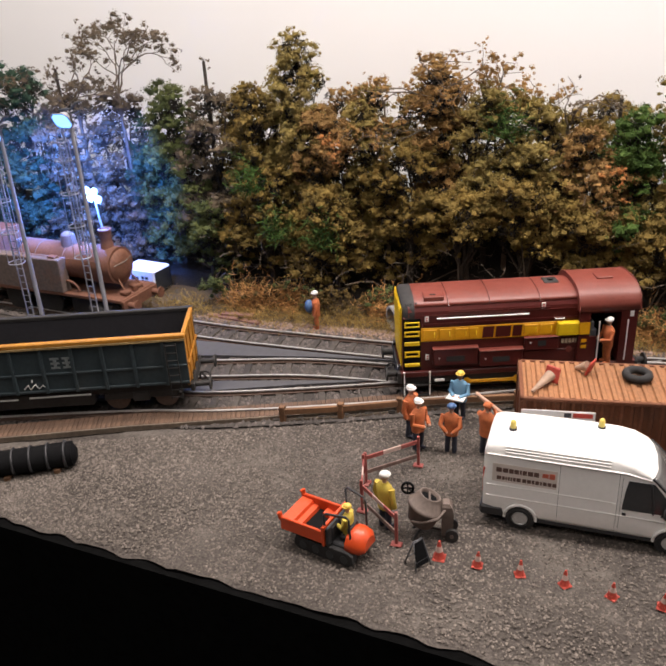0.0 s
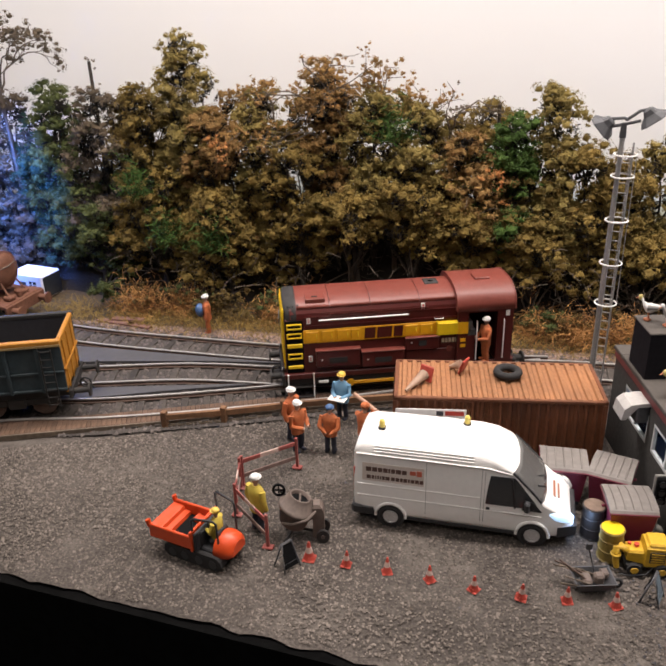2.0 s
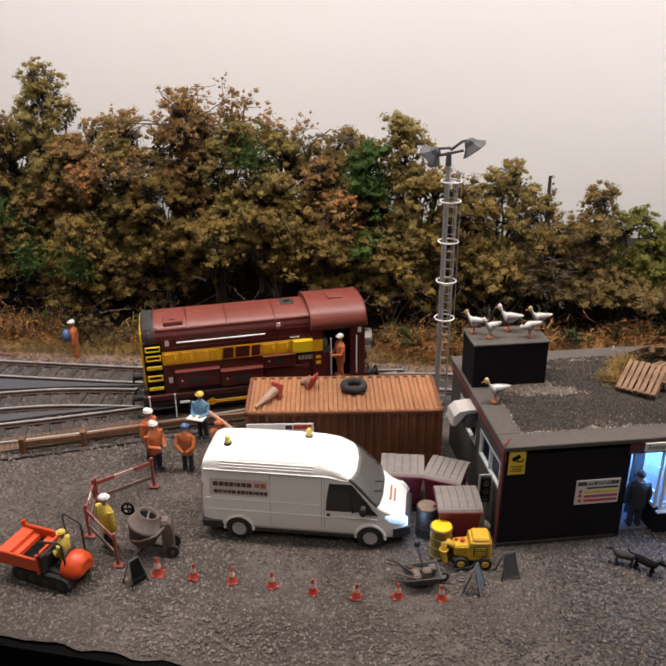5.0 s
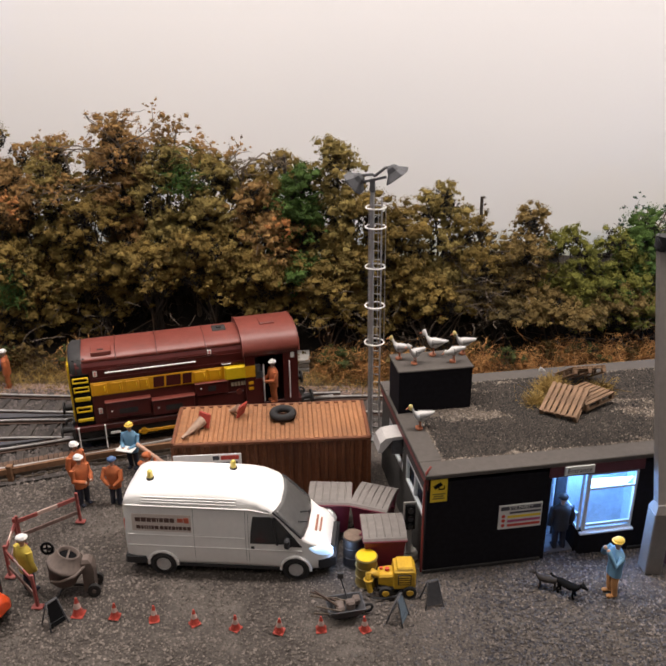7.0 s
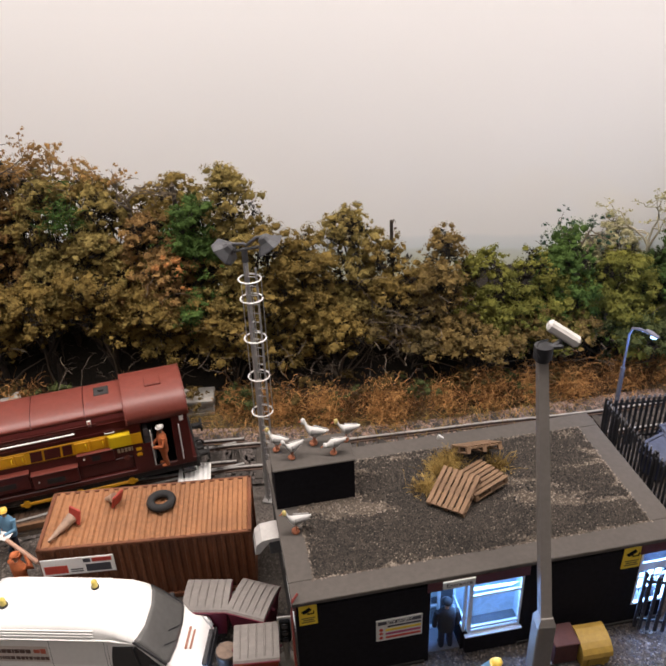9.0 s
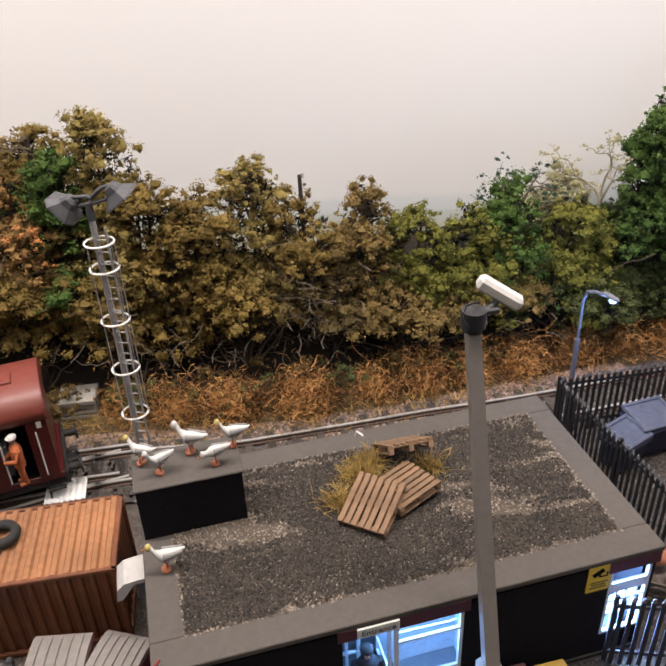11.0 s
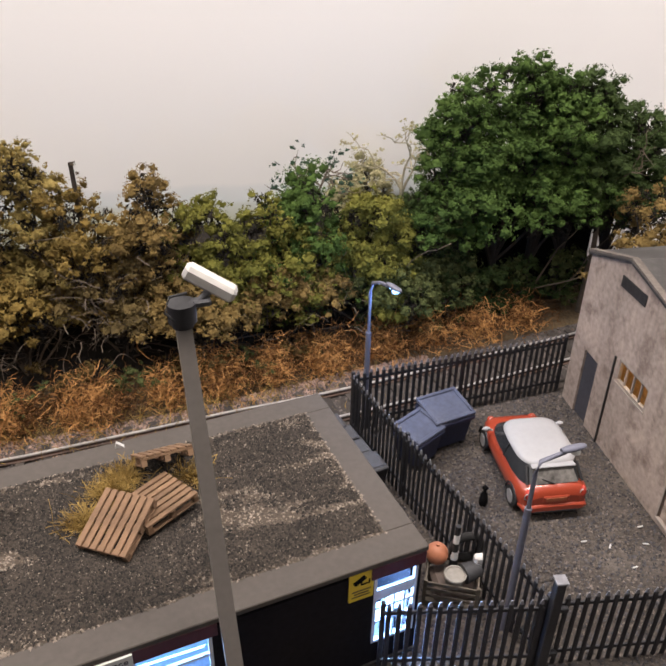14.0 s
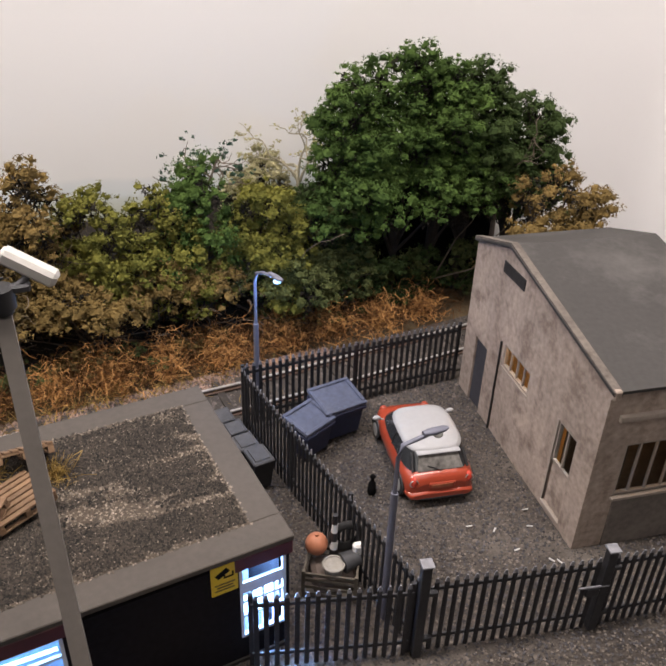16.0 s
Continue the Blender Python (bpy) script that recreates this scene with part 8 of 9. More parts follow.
def gull(u, v, z, rz, label, s=1.0, peck=False, head=0):
    b = Build()
    ring = lambda x, zc, w, h: [(x, w * math.cos(q), zc + h * math.sin(q)) for q in np.linspace(0, 2 * math.pi, 11)[:-1]]
    dz = -0.12 if peck else 0.0
    b.loft([ring(-0.62, 0.47, 0.03, 0.015), ring(-0.4, 0.42, 0.08, 0.06), ring(-0.1, 0.36, 0.15, 0.14), ring(0.12, 0.37, 0.13, 0.13), ring(0.26, 0.46 + dz, 0.075, 0.08), ring(0.33, 0.58 + 2 * dz, 0.07, 0.07), ring(0.4, 0.62 + 2.4 * dz, 0.055, 0.055)])
    for q in (-1, 1):
        b.loft([[(-0.55, q * 0.1, 0.47), (-0.55, q * 0.12, 0.45), (-0.5, q * 0.08, 0.44), (-0.5, q * 0.06, 0.47)], [(0.05, q * 0.15, 0.48), (0.05, q * 0.18, 0.38), (0.05, q * 0.13, 0.3), (0.05, q * 0.09, 0.48)]], m=1)
    b.ball((0.42, 0, 0.64 + 2.5 * dz), (0.1, 0.085, 0.085), 10, 7, head)
    b.cyl((0.5, 0, 0.63 + 2.5 * dz), (0.64, 0, 0.59 + 2.5 * dz), 0.03, 0.008, 6, 2)
    for q in (-1, 1):
        b.cyl((-0.02, q * 0.06, 0.04), (0.0, q * 0.06, 0.28), 0.025, n=6, m=2)
    b.ball((0.03, 0, 0.03), (0.17, 0.15, 0.04), 10, 5, 2)
    X, Y = bpos(u, v)
    ob = solo("model_gull", b, [GULLW, GULLG, GULLO, GULLY], X, Y, z, ANG_B + rz, label, "figurine", "painted model gulls")
    ob.scale = (s * 0.66, s * 0.9, s * 1.08)
    return ob


ZT = BH + 1.42
gull(0.57, 3.72, ZT, 200, "white and grey model gull with orange feet on the housing", 0.92, head=0)
gull(0.2, 4.15, ZT, 150, "model gull with yellow beak on the housing", 0.95, head=3)
gull(1.28, 4.2, ZT, 155, "white model gull with raised head on the housing", 1.08)
gull(1.75, 3.65, ZT, 185, "white model gull pecking on the housing", 0.92, peck=True)
gull(2.2, 4.15, ZT, 175, "white and grey model gull with yellow head on the housing", 1.0, head=3)
gull(0.4, 2.33, BH, 180, "white model gull with orange feet on the parapet", 1.05, head=3)
X, Y = bpos(5.45, BD - 0.12)
solo("white_scrap", Build().prism([(-0.1, 0), (0.11, 0), (-0.06, 0.14)], -0.05, 0.05), GULLW, X, Y, BH, ANG_B - 10, "small white triangular scrap on the parapet", "scrap")

PALLET = mat("raw_pallet_wood", (0.17, 0.1, 0.055), 0.8, vary=0.25, obj=0.2)


def pallet(m, label):
    t = tagged(new("timber_pallet"), label, "pallet", "stack of pallets")
    t.matrix_basis = m
    board = Build().box(-0.062, 0.062, -0.64, 0.64, 0.15, 0.2, bev=0.01).mesh("deck_board", PALLET)
    for k in range(7):
        ob = new("deck_board", board)
        ob.parent = t
        place(ob, -0.5 + 0.1667 * k, 0, 0, 0.6 * math.sin(9 * k))
    for y in (-0.57, 0, 0.57):
        part("bearer", Build().box(-0.56, 0.56, y - 0.06, y + 0.06, 0.1, 0.15, bev=0.01), PALLET, t)
        for x in (-0.5, 0, 0.5):
            part("block", Build().box(x - 0.06, x + 0.06, y - 0.06, y + 0.06, 0.0, 0.1), PALLET, t)
    for x in (-0.5, 0, 0.5):
        part("bottom_board", Build().box(x - 0.06, x + 0.06, -0.63, 0.63, -0.04, 0.0, bev=0.01), PALLET, t)
    return t


def roof_pose(u, v, z, rx, ry, rz):
    X, Y = bpos(u, v)
    return pose(X * U, Y * U, z * U, 0, 0, ANG_B + rz) @ pose(0, 0, 0, rx, ry, 0)


pallet(roof_pose(5.82, 2.95, BH + 0.16, 3, -5, -66), "raw timber pallet lying flat on the grit roof")
pallet(roof_pose(4.96, 2.58, BH + 0.26, 20, -3, -43), "raw timber pallet leaning on another pallet")
pallet(roof_pose(6.2, 4.15, BH + 0.34, -35, 3, 3), "raw timber pallet lying tilted on the grit roof")
for k, (u, v, n) in enumerate(((5.0, 3.75, 240), (4.35, 3.1, 130), (5.3, 4.1, 160), (6.7, 3.6, 90))):
    X, Y = bpos(u, v)
    fibres("dry_grass", 3 * n, (X, Y, BH + 0.02), (0.36, 0.28, 0.02), 0.4, 0.007, 0.14, STRAW, 300 + k, 1.1, "dry straw-coloured tuft growing on the grit roof", "grass")


def roof_spot(rng, n):
    """Grit drifts: bare streaks stay between them."""
    out = []
    while len(out) < n:
        u, v = rng.uniform(0.6, BW - 0.6), rng.uniform(0.6, BD - 0.6)
        edge = min(u, BW - u, v, BD - v) - 0.62 - 0.16 * noise.noise((u * 1.7, v * 1.7, 4)) - 0.1 * noise.noise((u * 5, v * 5, 8))
        if edge > 0 and noise.noise((u * 0.33 + 3, v * 1.3 + 0.35 * u, 7)) + 0.5 * noise.noise((u * 1.2, v * 4, 2)) < rng.uniform(-0.1, 0.38):
            out.append(bpos(u, v))
    return np.array(out).T


def pale_spot(rng, n):
    """Paler grit over the whole roof, thin at its ragged edge."""
    u, v = rng.uniform(0.55, BW - 0.55, n), rng.uniform(0.55, BD - 0.55, n)
    return np.array([bpos(a, b) for a, b in zip(u, v)]).T


PALEGRIT = mat("pale_roof_grit", (0.135, 0.112, 0.09), 0.95, vary=0.4, island=0.8)
tagged(new("pale_grit", scatter_stones(17000, pale_spot, 0.034, 78, "pale_grit", PALEGRIT, BH + 0.014)), "loose paler grit on the flat roof", "grit", kind="stuff")
GRIT = mat("dark_roof_grit", (0.028, 0.022, 0.017), 0.95, vary=0.4, island=0.9)
tagged(new("roof_grains", scatter_stones(46000, roof_spot, 0.042, 77, "roof_grains", GRIT, BH + 0.025)), "loose dark grit on the flat roof", "grit", kind="stuff")

# wall heater hood and traffic signal
X, Y = bpos(-0.35, 2.9)
t = thing("wall_hood", X, Y, 2.3, ANG_B, "grey hooded light unit on the side wall", "hood")
part("hood", Build().prism([(-0.42, 0.1), (-0.36, 0.42), (-0.2, 0.56), (0.1, 0.6), (0.35, 0.6), (0.35, 0.5), (0.0, 0.48), (-0.3, 0.1)], -0.35, 0.35), PALEG, t)
part("box", Build().box(0.0, 0.35, -0.3, 0.3, -0.05, 0.5, bev=0.04), STEELD, t)
t = thing("portable_traffic_signal", 7.76, 17.86, 0, 8, "portable traffic signal on a round pale foot", "signal")
part("foot", Build().cyl((0, 0, 0), (0, 0, 0.2), 0.36, 0.34, 18), CONC, t)
t.scale = (0.78, 0.78, 0.86)
part("post", Build().cyl((0, 0, 0.2), (0, 0, 1.2), 0.1, n=12), PALEG, t, "pale grey post")
part("rear_board", Build().box(-0.24, 0.24, -0.03, 0.03, 1.15, 2.2, bev=0.02), PALEG, t, "pale backing board")
hd = part("signal_head", Build().box(-0.18, 0.18, -0.18, -0.03, 1.2, 2.14, bev=0.03), BLACK, t)
for k in range(3):
    part("lens", Build().cyl((0, -0.21, 1.35 + 0.3 * k), (0, -0.18, 1.35 + 0.3 * k), 0.11, n=14), STEELD, hd)
    part("lens_hood", Build().tube([(-0.13, -0.26, 1.37 + 0.3 * k), (-0.1, -0.26, 1.47 + 0.3 * k), (0.1, -0.26, 1.47 + 0.3 * k), (0.13, -0.26, 1.37 + 0.3 * k)], 0.02, 5), BLACK, hd)

# ---- camera pole ----
t = thing("camera_pole", 14.47, 17.82, 0, 8, "tall square grey pole on a plinth carrying a white camera", "pole")
POLE = mat("grey_pole_paint", (0.17, 0.152, 0.135), 0.6, vary=0.1)
part("plinth", Build().box(-0.24, 0.24, -0.24, 0.24, 0, 2.0, bev=0.03).loft([[(a * 0.24, b * 0.24, 2.0) for a, b in ((-1, -1), (1, -1), (1, 1), (-1, 1))], [(a * 0.16, b * 0.16, 2.22) for a, b in ((-1, -1), (1, -1), (1, 1), (-1, 1))]], smooth=False), POLE, t)
top = Vector((-0.15, 1.9, 8.68))
lo = [(a * 0.2, b * 0.2, 2.1) for a, b in ((-1, -1), (1, -1), (1, 1), (-1, 1))]
hi = [(top.x + a * 0.16, top.y + b * 0.16, top.z) for a, b in ((-1, -1), (1, -1), (1, 1), (-1, 1))]
lo = [(x * 0.72, y * 0.72, z) for x, y, z in lo]
hi = [(top.x + (x - top.x) * 0.74, top.y + (y - top.y) * 0.74, z) for x, y, z in hi]
part("shaft", Build().loft([lo, hi], smooth=False), POLE, t)
part("cap", Build().cyl(top, top + Vector((0, 0, 0.08)), 0.17, n=16).cyl(top + Vector((0, 0, 0.08)), top + Vector((0, 0, 0.4)), 0.22, n=16), PLASTIC, t, "black cap")
cm = part("camera_housing", Build().box(-0.43, 0.43, -0.14, 0.14, -0.12, 0.13, bev=0.06, at=Matrix.Translation((0.32, 2.0, 9.3)) @ Euler((0, radians(30), radians(-20))).to_matrix().to_4x4()), mat("off_white_housing", (0.5, 0.48, 0.45), 0.45, vary=0.1), t, "white tilted camera housing")
part("bracket", Build().tube([(-0.15, 1.9, 9.0), (0.1, 1.9, 9.05), (0.3, 1.98, 9.18)], 0.06, 8).box(0.0, 0.3, 1.82, 2.0, 8.98, 9.1, bev=0.03), STEELD, t)
part("cable", Build().tube([(-0.22, 1.75, 8.75), (-0.42, 1.7, 9.05), (-0.32, 1.8, 9.25), (-0.05, 1.95, 9.2)], 0.022, 6), PLASTIC, t)
sk = thing("maroon_chest", 15.2, 18.42, 0, 12, "small maroon storage chest against the wall", "chest")
CHEST = mat("dull_maroon_chest", (0.07, 0.022, 0.022), 0.7, vary=0.25, dirt=0.3, dirt_colour=(0.09, 0.06, 0.05))
part("body", Build().box(-0.33, 0.33, -0.35, 0.3, 0, 0.68, bev=0.02), CHEST, sk)
part("lid", Build().box(-0.36, 0.36, -0.38, 0.33, 0.68, 0.76, bev=0.02), CHEST, sk)
GRITY = mat("dirty_yellow_plastic", (0.3, 0.185, 0.03), 0.6, vary=0.2, dirt=0.4, dirt_colour=(0.2, 0.13, 0.04))
sk = thing("yellow_grit_bin", 15.98, 18.4, 0, 12, "yellow grit bin with sloping lid against the wall", "grit bin")
part("body", Build().prism([(-0.38, 0), (0.34, 0), (0.34, 0.66), (-0.42, 0.42)], -0.38, 0.38, "x"), GRITY, sk)
part("lid", Build().prism([(-0.47, 0.4), (-0.44, 0.54), (-0.34, 0.66), (-0.2, 0.74), (0.0, 0.8), (0.2, 0.82), (0.36, 0.78), (0.36, 0.67), (-0.38, 0.42)], -0.42, 0.42, "x"), GRITY, sk)
for x in (-0.22, 0.22):
    part("rib", Build().box(x - 0.03, x + 0.03, -0.44, -0.36, 0.02, 0.4, bev=0.01), GRITY, sk)
b = Build()
b.loft([[(x, w * math.cos(q), z + h * math.sin(q)) for q in np.linspace(0, 2 * math.pi, 11)[:-1]] for x, z, w, h in ((-0.55, 0.55, 0.08, 0.1), (-0.4, 0.5, 0.15, 0.16), (0.1, 0.48, 0.16, 0.17), (0.35, 0.52, 0.13, 0.15), (0.5, 0.68, 0.1, 0.1))])
b.ball((0.6, 0, 0.74), (0.14, 0.1, 0.1), 10, 7).cyl((0.68, 0, 0.72), (0.84, 0, 0.68), 0.06, 0.04, 8)
b.tube([(-0.55, 0, 0.58), (-0.75, 0, 0.6), (-0.9, 0, 0.7)], 0.04, 6)
for x in (-0.42, 0.28):
    for s in (-1, 1):
        b.tube([(x, s * 0.1, 0.45), (x - 0.04, s * 0.11, 0.2), (x + 0.02, s * 0.11, 0.02)], 0.05, 6)
for s in (-1, 1):
    b.cyl((0.56, s * 0.07, 0.8), (0.54, s * 0.1, 0.92), 0.035, 0.01, 6)
DOGB = mat("dark_brown_dog", (0.02, 0.015, 0.012), 0.8, vary=0.4)
for x, y, rz, k in ((11.45, 16.85, 165, 0.55), (12.0, 16.6, -35, 0.6)):
    ob = solo("model_dog", b, DOGB if k < 0.58 else BLACK, x, y, 0, rz, "dark brown model dog standing on the gravel" if k < 0.58 else "black model dog beside another on the gravel", "figurine", "painted model dogs")
    ob.scale = (k, k * 1.25, k * 1.1)

# ---- ladder masts ----
MASTG = mat("galvanised_grey", (0.33, 0.32, 0.31), 0.5, 0.4, vary=0.15)
MASTB = mat("pale_grey_mast", (0.3, 0.3, 0.33), 0.55, 0.2, vary=0.12)


def ladder_mast(x, y, rz, top, rings, label, metal, lit=None, lx=0.1):
    t = thing("floodlight_mast", x, y, 0, rz, label, "mast", "floodlight masts")
    part("shaft", Build().cyl((-0.1, 0, 0), (-0.1, 0, top), 0.1, 0.075, 14), metal, t)
    part("base_plate", Build().box(-0.26, 0.3, -0.24, 0.18, 0, 0.06, bev=0.02), metal, t)
    low = rings[-1]
    for s in (-1, 1):
        part("ladder_stile", Build().cyl((lx + s * 0.15, -0.16, 0.0), (lx + s * 0.15, -0.16, top - 0.1), 0.03, n=6), metal, t)
    k = 0
    z = 0.3
    while z < top - 0.3:
        part("rung", Build().cyl((lx - 0.15, -0.16, z), (lx + 0.15, -0.16, z), 0.02, n=5), metal, t)
        z += 0.3
    for z in rings:
        part("cage_ring", Build().torus((lx - 0.04, -0.2, z), 0.33, 0.026, "z", 22, 6), LINEW if lit is None else metal, t)
    for q in (0.3, 1.2, 2.1, 4.2, 5.2):
        part("cage_bar", Build().cyl((lx - 0.04 + 0.33 * math.cos(q), -0.2 + 0.33 * math.sin(q), low), (lx - 0.04 + 0.33 * math.cos(q), -0.2 + 0.33 * math.sin(q), rings[0]), 0.014, n=5), metal, t)
    part("head_frame", Build().cyl((-0.1, 0, top), (-0.1, 0, top + 0.42), 0.1, 0.08, 10).tube([(-0.5, 0, top + 0.52), (-0.1, 0, top + 0.56), (0.0, 0, top + 0.5)], 0.05, 6).tube([(-0.45, 0, top + 0.3), (-0.1, 0, top + 0.38), (0.35, 0, top + 0.5)], 0.05, 6).tube([(-0.02, 0, top + 0.52), (0.3, 0, top + 0.78), (0.5, 0, top + 0.82)], 0.05, 6), STEELD, t)
    for sx, dz, ry in ((-1, 0.34, 48), (1, 0.64, -36)) if lit is None else ((-0.3, 0.25, 0),):
        M = Matrix.Translation((sx * 0.62, 0 if lit is None else -0.25, top + dz)) @ (Euler((radians(8), radians(ry), 0)) if lit is None else Euler((radians(-58), 0, 0))).to_matrix().to_4x4()
        sq = lambda w, d, z: [tuple(M @ Vector((a * w, b * d, z))) for a, b in ((-1, -0.6), (-0.6, -1), (0.6, -1), (1, -0.6), (1, 0.6), (0.6, 1), (-0.6, 1), (-1, 0.6))]
        lamp = part("floodlight", Build().loft([sq(0.07, 0.07, 0.26), sq(0.14, 0.13, 0.22), sq(0.2, 0.18, 0.08), sq(0.38, 0.34, -0.1), sq(0.4, 0.36, -0.14), sq(0.35, 0.31, -0.13)], smooth=False), STEELD if lit is None else metal, t, "dark flared floodlight")
        part("lens", Build().prism([(-0.34, -0.18), (-0.2, -0.3), (0.2, -0.3), (0.34, -0.18), (0.34, 0.18), (0.2, 0.3), (-0.2, 0.3), (-0.34, 0.18)], -0.15, -0.132, "z", at=M), SIGNP if lit is None else lit, lamp)
    return t


ladder_mast(6.5, 24.35, -10, 9.1, (8.66, 8.02, 6.67, 5.3, 3.95), "tall grey floodlight mast with ringed ladder cage, unlit", MASTG)
BLUELED = mat("blue_floodlight_led", (0.6, 0.75, 1.0), 0.3, vary=0, bump=0, emit=3.2, emit_colour=(0.14, 0.34, 1.0))
ladder_mast(-20.0, 23.7, 0, 8.7, (8.2, 7.5, 6.2, 4.9, 3.6), "grey floodlight mast with ladder cage, lit bright blue-white", MASTB, BLUELED, -0.55)
ladder_mast(-16.75, 23.9, 0, 9.2, (8.6, 7.9, 6.6, 5.3, 4.0), "tall grey floodlight mast beside the wagon, lit blue-white", MASTB, BLUELED, -0.55)
for x, y, z in ((-20.3, 23.9, 8.6), (-17.05, 24.1, 9.1)):
    spot_lamp("floodlight_beam", x, y, z, x - 4.0, 31, 3.8, 3.2, (0.08, 0.22, 1.0), 66)
t = thing("led_cluster_lamp", -19.3, 27.6, 0, 0, "small mast with cluster of blue-white lamps behind the locomotive", "lamp")
part("pole", Build().cyl((0.4, 0, 0), (0.0, 0, 5.4), 0.05, n=8), MASTB, t)
for dx, dz in ((-0.25, 0.1), (0.15, 0.05), (-0.1, -0.25), (0.3, -0.3)):
    part("lamp_unit", Build().cyl((dx, -0.05, 5.6 + dz), (dx, -0.2, 5.55 + dz), 0.14, 0.17, 12), BLUELED, t)
point_lamp("cluster_glow", -19.3, 27.1, 5.4, 0.22, (0.1, 0.26, 1.0), 0.25)

# ---- rusty tank locomotive ----
RUSTL = mat("rusted_loco", (0.15, 0.062, 0.036), 0.7, vary=0.4, scale=3, dirt=0.7, dirt_colour=(0.08, 0.036, 0.022), bump=0.3)
RUSTG = mat("rusty_grey_tank", (0.14, 0.105, 0.09), 0.8, vary=0.3, scale=2, dirt=0.6, dirt_colour=(0.2, 0.085, 0.045), bump=0.3)


def build_steam():
    t = thing("rusty_tank_locomotive", -16.95, 26.42, 0.25, -4.5, "derelict rusty steam tank locomotive on the rear siding", "locomotive")
    P = lambda name, b, m, label="", par=t: part(name, b, m, par, label)
    P("running_plate", Build().box(-9.6, 0, -1.2, 1.2, 1.05, 1.2, bev=0.02), RUSTL)
    P("boiler", Build().cyl((-6.0, 0, 2.35), (-1.7, 0, 2.35), 0.78, n=26), RUSTL)
    P("smokebox", Build().cyl((-1.95, 0, 2.35), (-0.75, 0, 2.35), 0.85, n=26), RUSTL)
    d = P("smokebox_door", Build().loft([[(x, r * math.cos(q), 2.35 + r * math.sin(q)) for q in np.linspace(0, 2 * math.pi, 25)[:-1]] for x, r in ((-0.75, 0.74), (-0.65, 0.68), (-0.56, 0.4), (-0.53, 0.1))]), RUSTL)
    P("door_strap", Build().tube([(-0.66, 0.7, 2.6), (-0.5, 0, 2.55), (-0.62, -0.6, 2.5)], 0.03, 5), RUSTG, "", d)
    for x in (-5.0, -3.4):
        P("boiler_band", Build().torus((x, 0, 2.35), 0.79, 0.02, "x", 26, 5), RUSTG)
    P("chimney", Build().cyl((-1.3, 0, 3.1), (-1.3, 0, 3.5), 0.32, 0.24, 16).cyl((-1.3, 0, 3.5), (-1.3, 0, 3.95), 0.25, 0.27, 16).torus((-1.3, 0, 3.95), 0.25, 0.06, "z", 18, 6), RUSTL)
    P("dome", Build().cyl((-3.5, 0, 3.0), (-3.5, 0, 3.5), 0.36, 0.32, 16).ball((-3.5, 0, 3.5), (0.32, 0.32, 0.2), 14, 6), RUSTG)
    P("safety_valve", Build().cyl((-2.8, 0, 3.1), (-2.8, 0, 3.35), 0.07, n=8), RUSTG)
    for s in (-1, 1):
        P("side_tank", Build().box(-7.6, -3.2, s * 0.95 - 0.27, s * 0.95 + 0.27, 1.2, 2.75, bev=0.04), RUSTG, "rust-streaked side tank")
        P("tank_lid", Build().box(-3.9, -3.5, s * 0.95 - 0.15, s * 0.95 + 0.15, 2.75, 2.85, bev=0.02), RUSTL)
        for x in (-6.6, -4.6, -2.6):
            P("driving_wheel", Build().cyl((x, s * 0.62, 0.5), (x, s * 0.75, 0.5), 0.72, n=24).torus((x, s * 0.7, 0.5), 0.68, 0.06, "y", 24, 6), SOOT)
        P("splasher", Build().tube([(-3.1 + 0.55 * math.cos(q), s * 0.9, 1.2 + 0.5 * math.sin(q)) for q in np.linspace(0.1, math.pi - 0.1, 10)], 0.06, 6), RUSTL)
        P("cylinder", Build().cyl((-1.9, s * 0.95, 0.55), (-0.7, s * 0.95, 0.55), 0.3, n=14), SOOT)
        P("handrail", Build().cyl((-6.0, s * 0.85, 2.75), (-1.0, s * 0.9, 2.75), 0.02, n=5), RUSTL)
        P("front_stay", Build().cyl((-0.75, s * 0.4, 2.0), (-0.15, s * 0.55, 1.2), 0.04, n=6), RUSTL)
    P("cab", Build().box(-9.4, -7.6, -1.2, 1.2, 1.2, 3.4, bev=0.05), RUSTL)
    bm = P("buffer_beam", Build().box(-0.05, 0.1, -1.2, 1.2, 0.65, 1.15, bev=0.02), RUSTL)
    for y in (-0.85, 0.85):
        P("buffer", Build().cyl((0.1, y, 0.9), (0.5, y, 0.9), 0.13, n=12).cyl((0.5, y, 0.9), (0.57, y, 0.9), 0.25, n=16), RUSTL, "", bm)
    P("scrap_heap", Build().box(-0.5, -0.1, -0.7, -0.3, 1.2, 1.42, bev=0.06).box(-0.7, -0.2, 0.2, 0.7, 1.2, 1.4, bev=0.06).box(-0.3, -0.1, -0.1, 0.15, 1.2, 1.5, bev=0.04), RUSTL)
    return t


build_steam()
t = thing("white_box_van", -17.9, 29.2, 0.1, -8, "white box-bodied vehicle with a small window behind the locomotive", "van")
t.scale = (0.75, 0.7, 0.62)
part("body", Build().box(-1.9, 0.7, -0.9, 0.9, 0.45, 2.35, bev=0.1), VANW, t)
part("window", Build().box(-0.35, 0.2, -0.92, -0.895, 1.35, 1.85, bev=0.01), TINT, t)
part("glazing_bar", Build().box(-0.1, -0.05, -0.935, -0.921, 1.35, 1.85).box(-0.35, 0.2, -0.935, -0.921, 1.57, 1.62), WHITE, t)
part("text_bar", Build().box(-1.2, -0.6, -0.91, -0.899, 1.5, 1.75), DARKP, t, "dark printed bar")
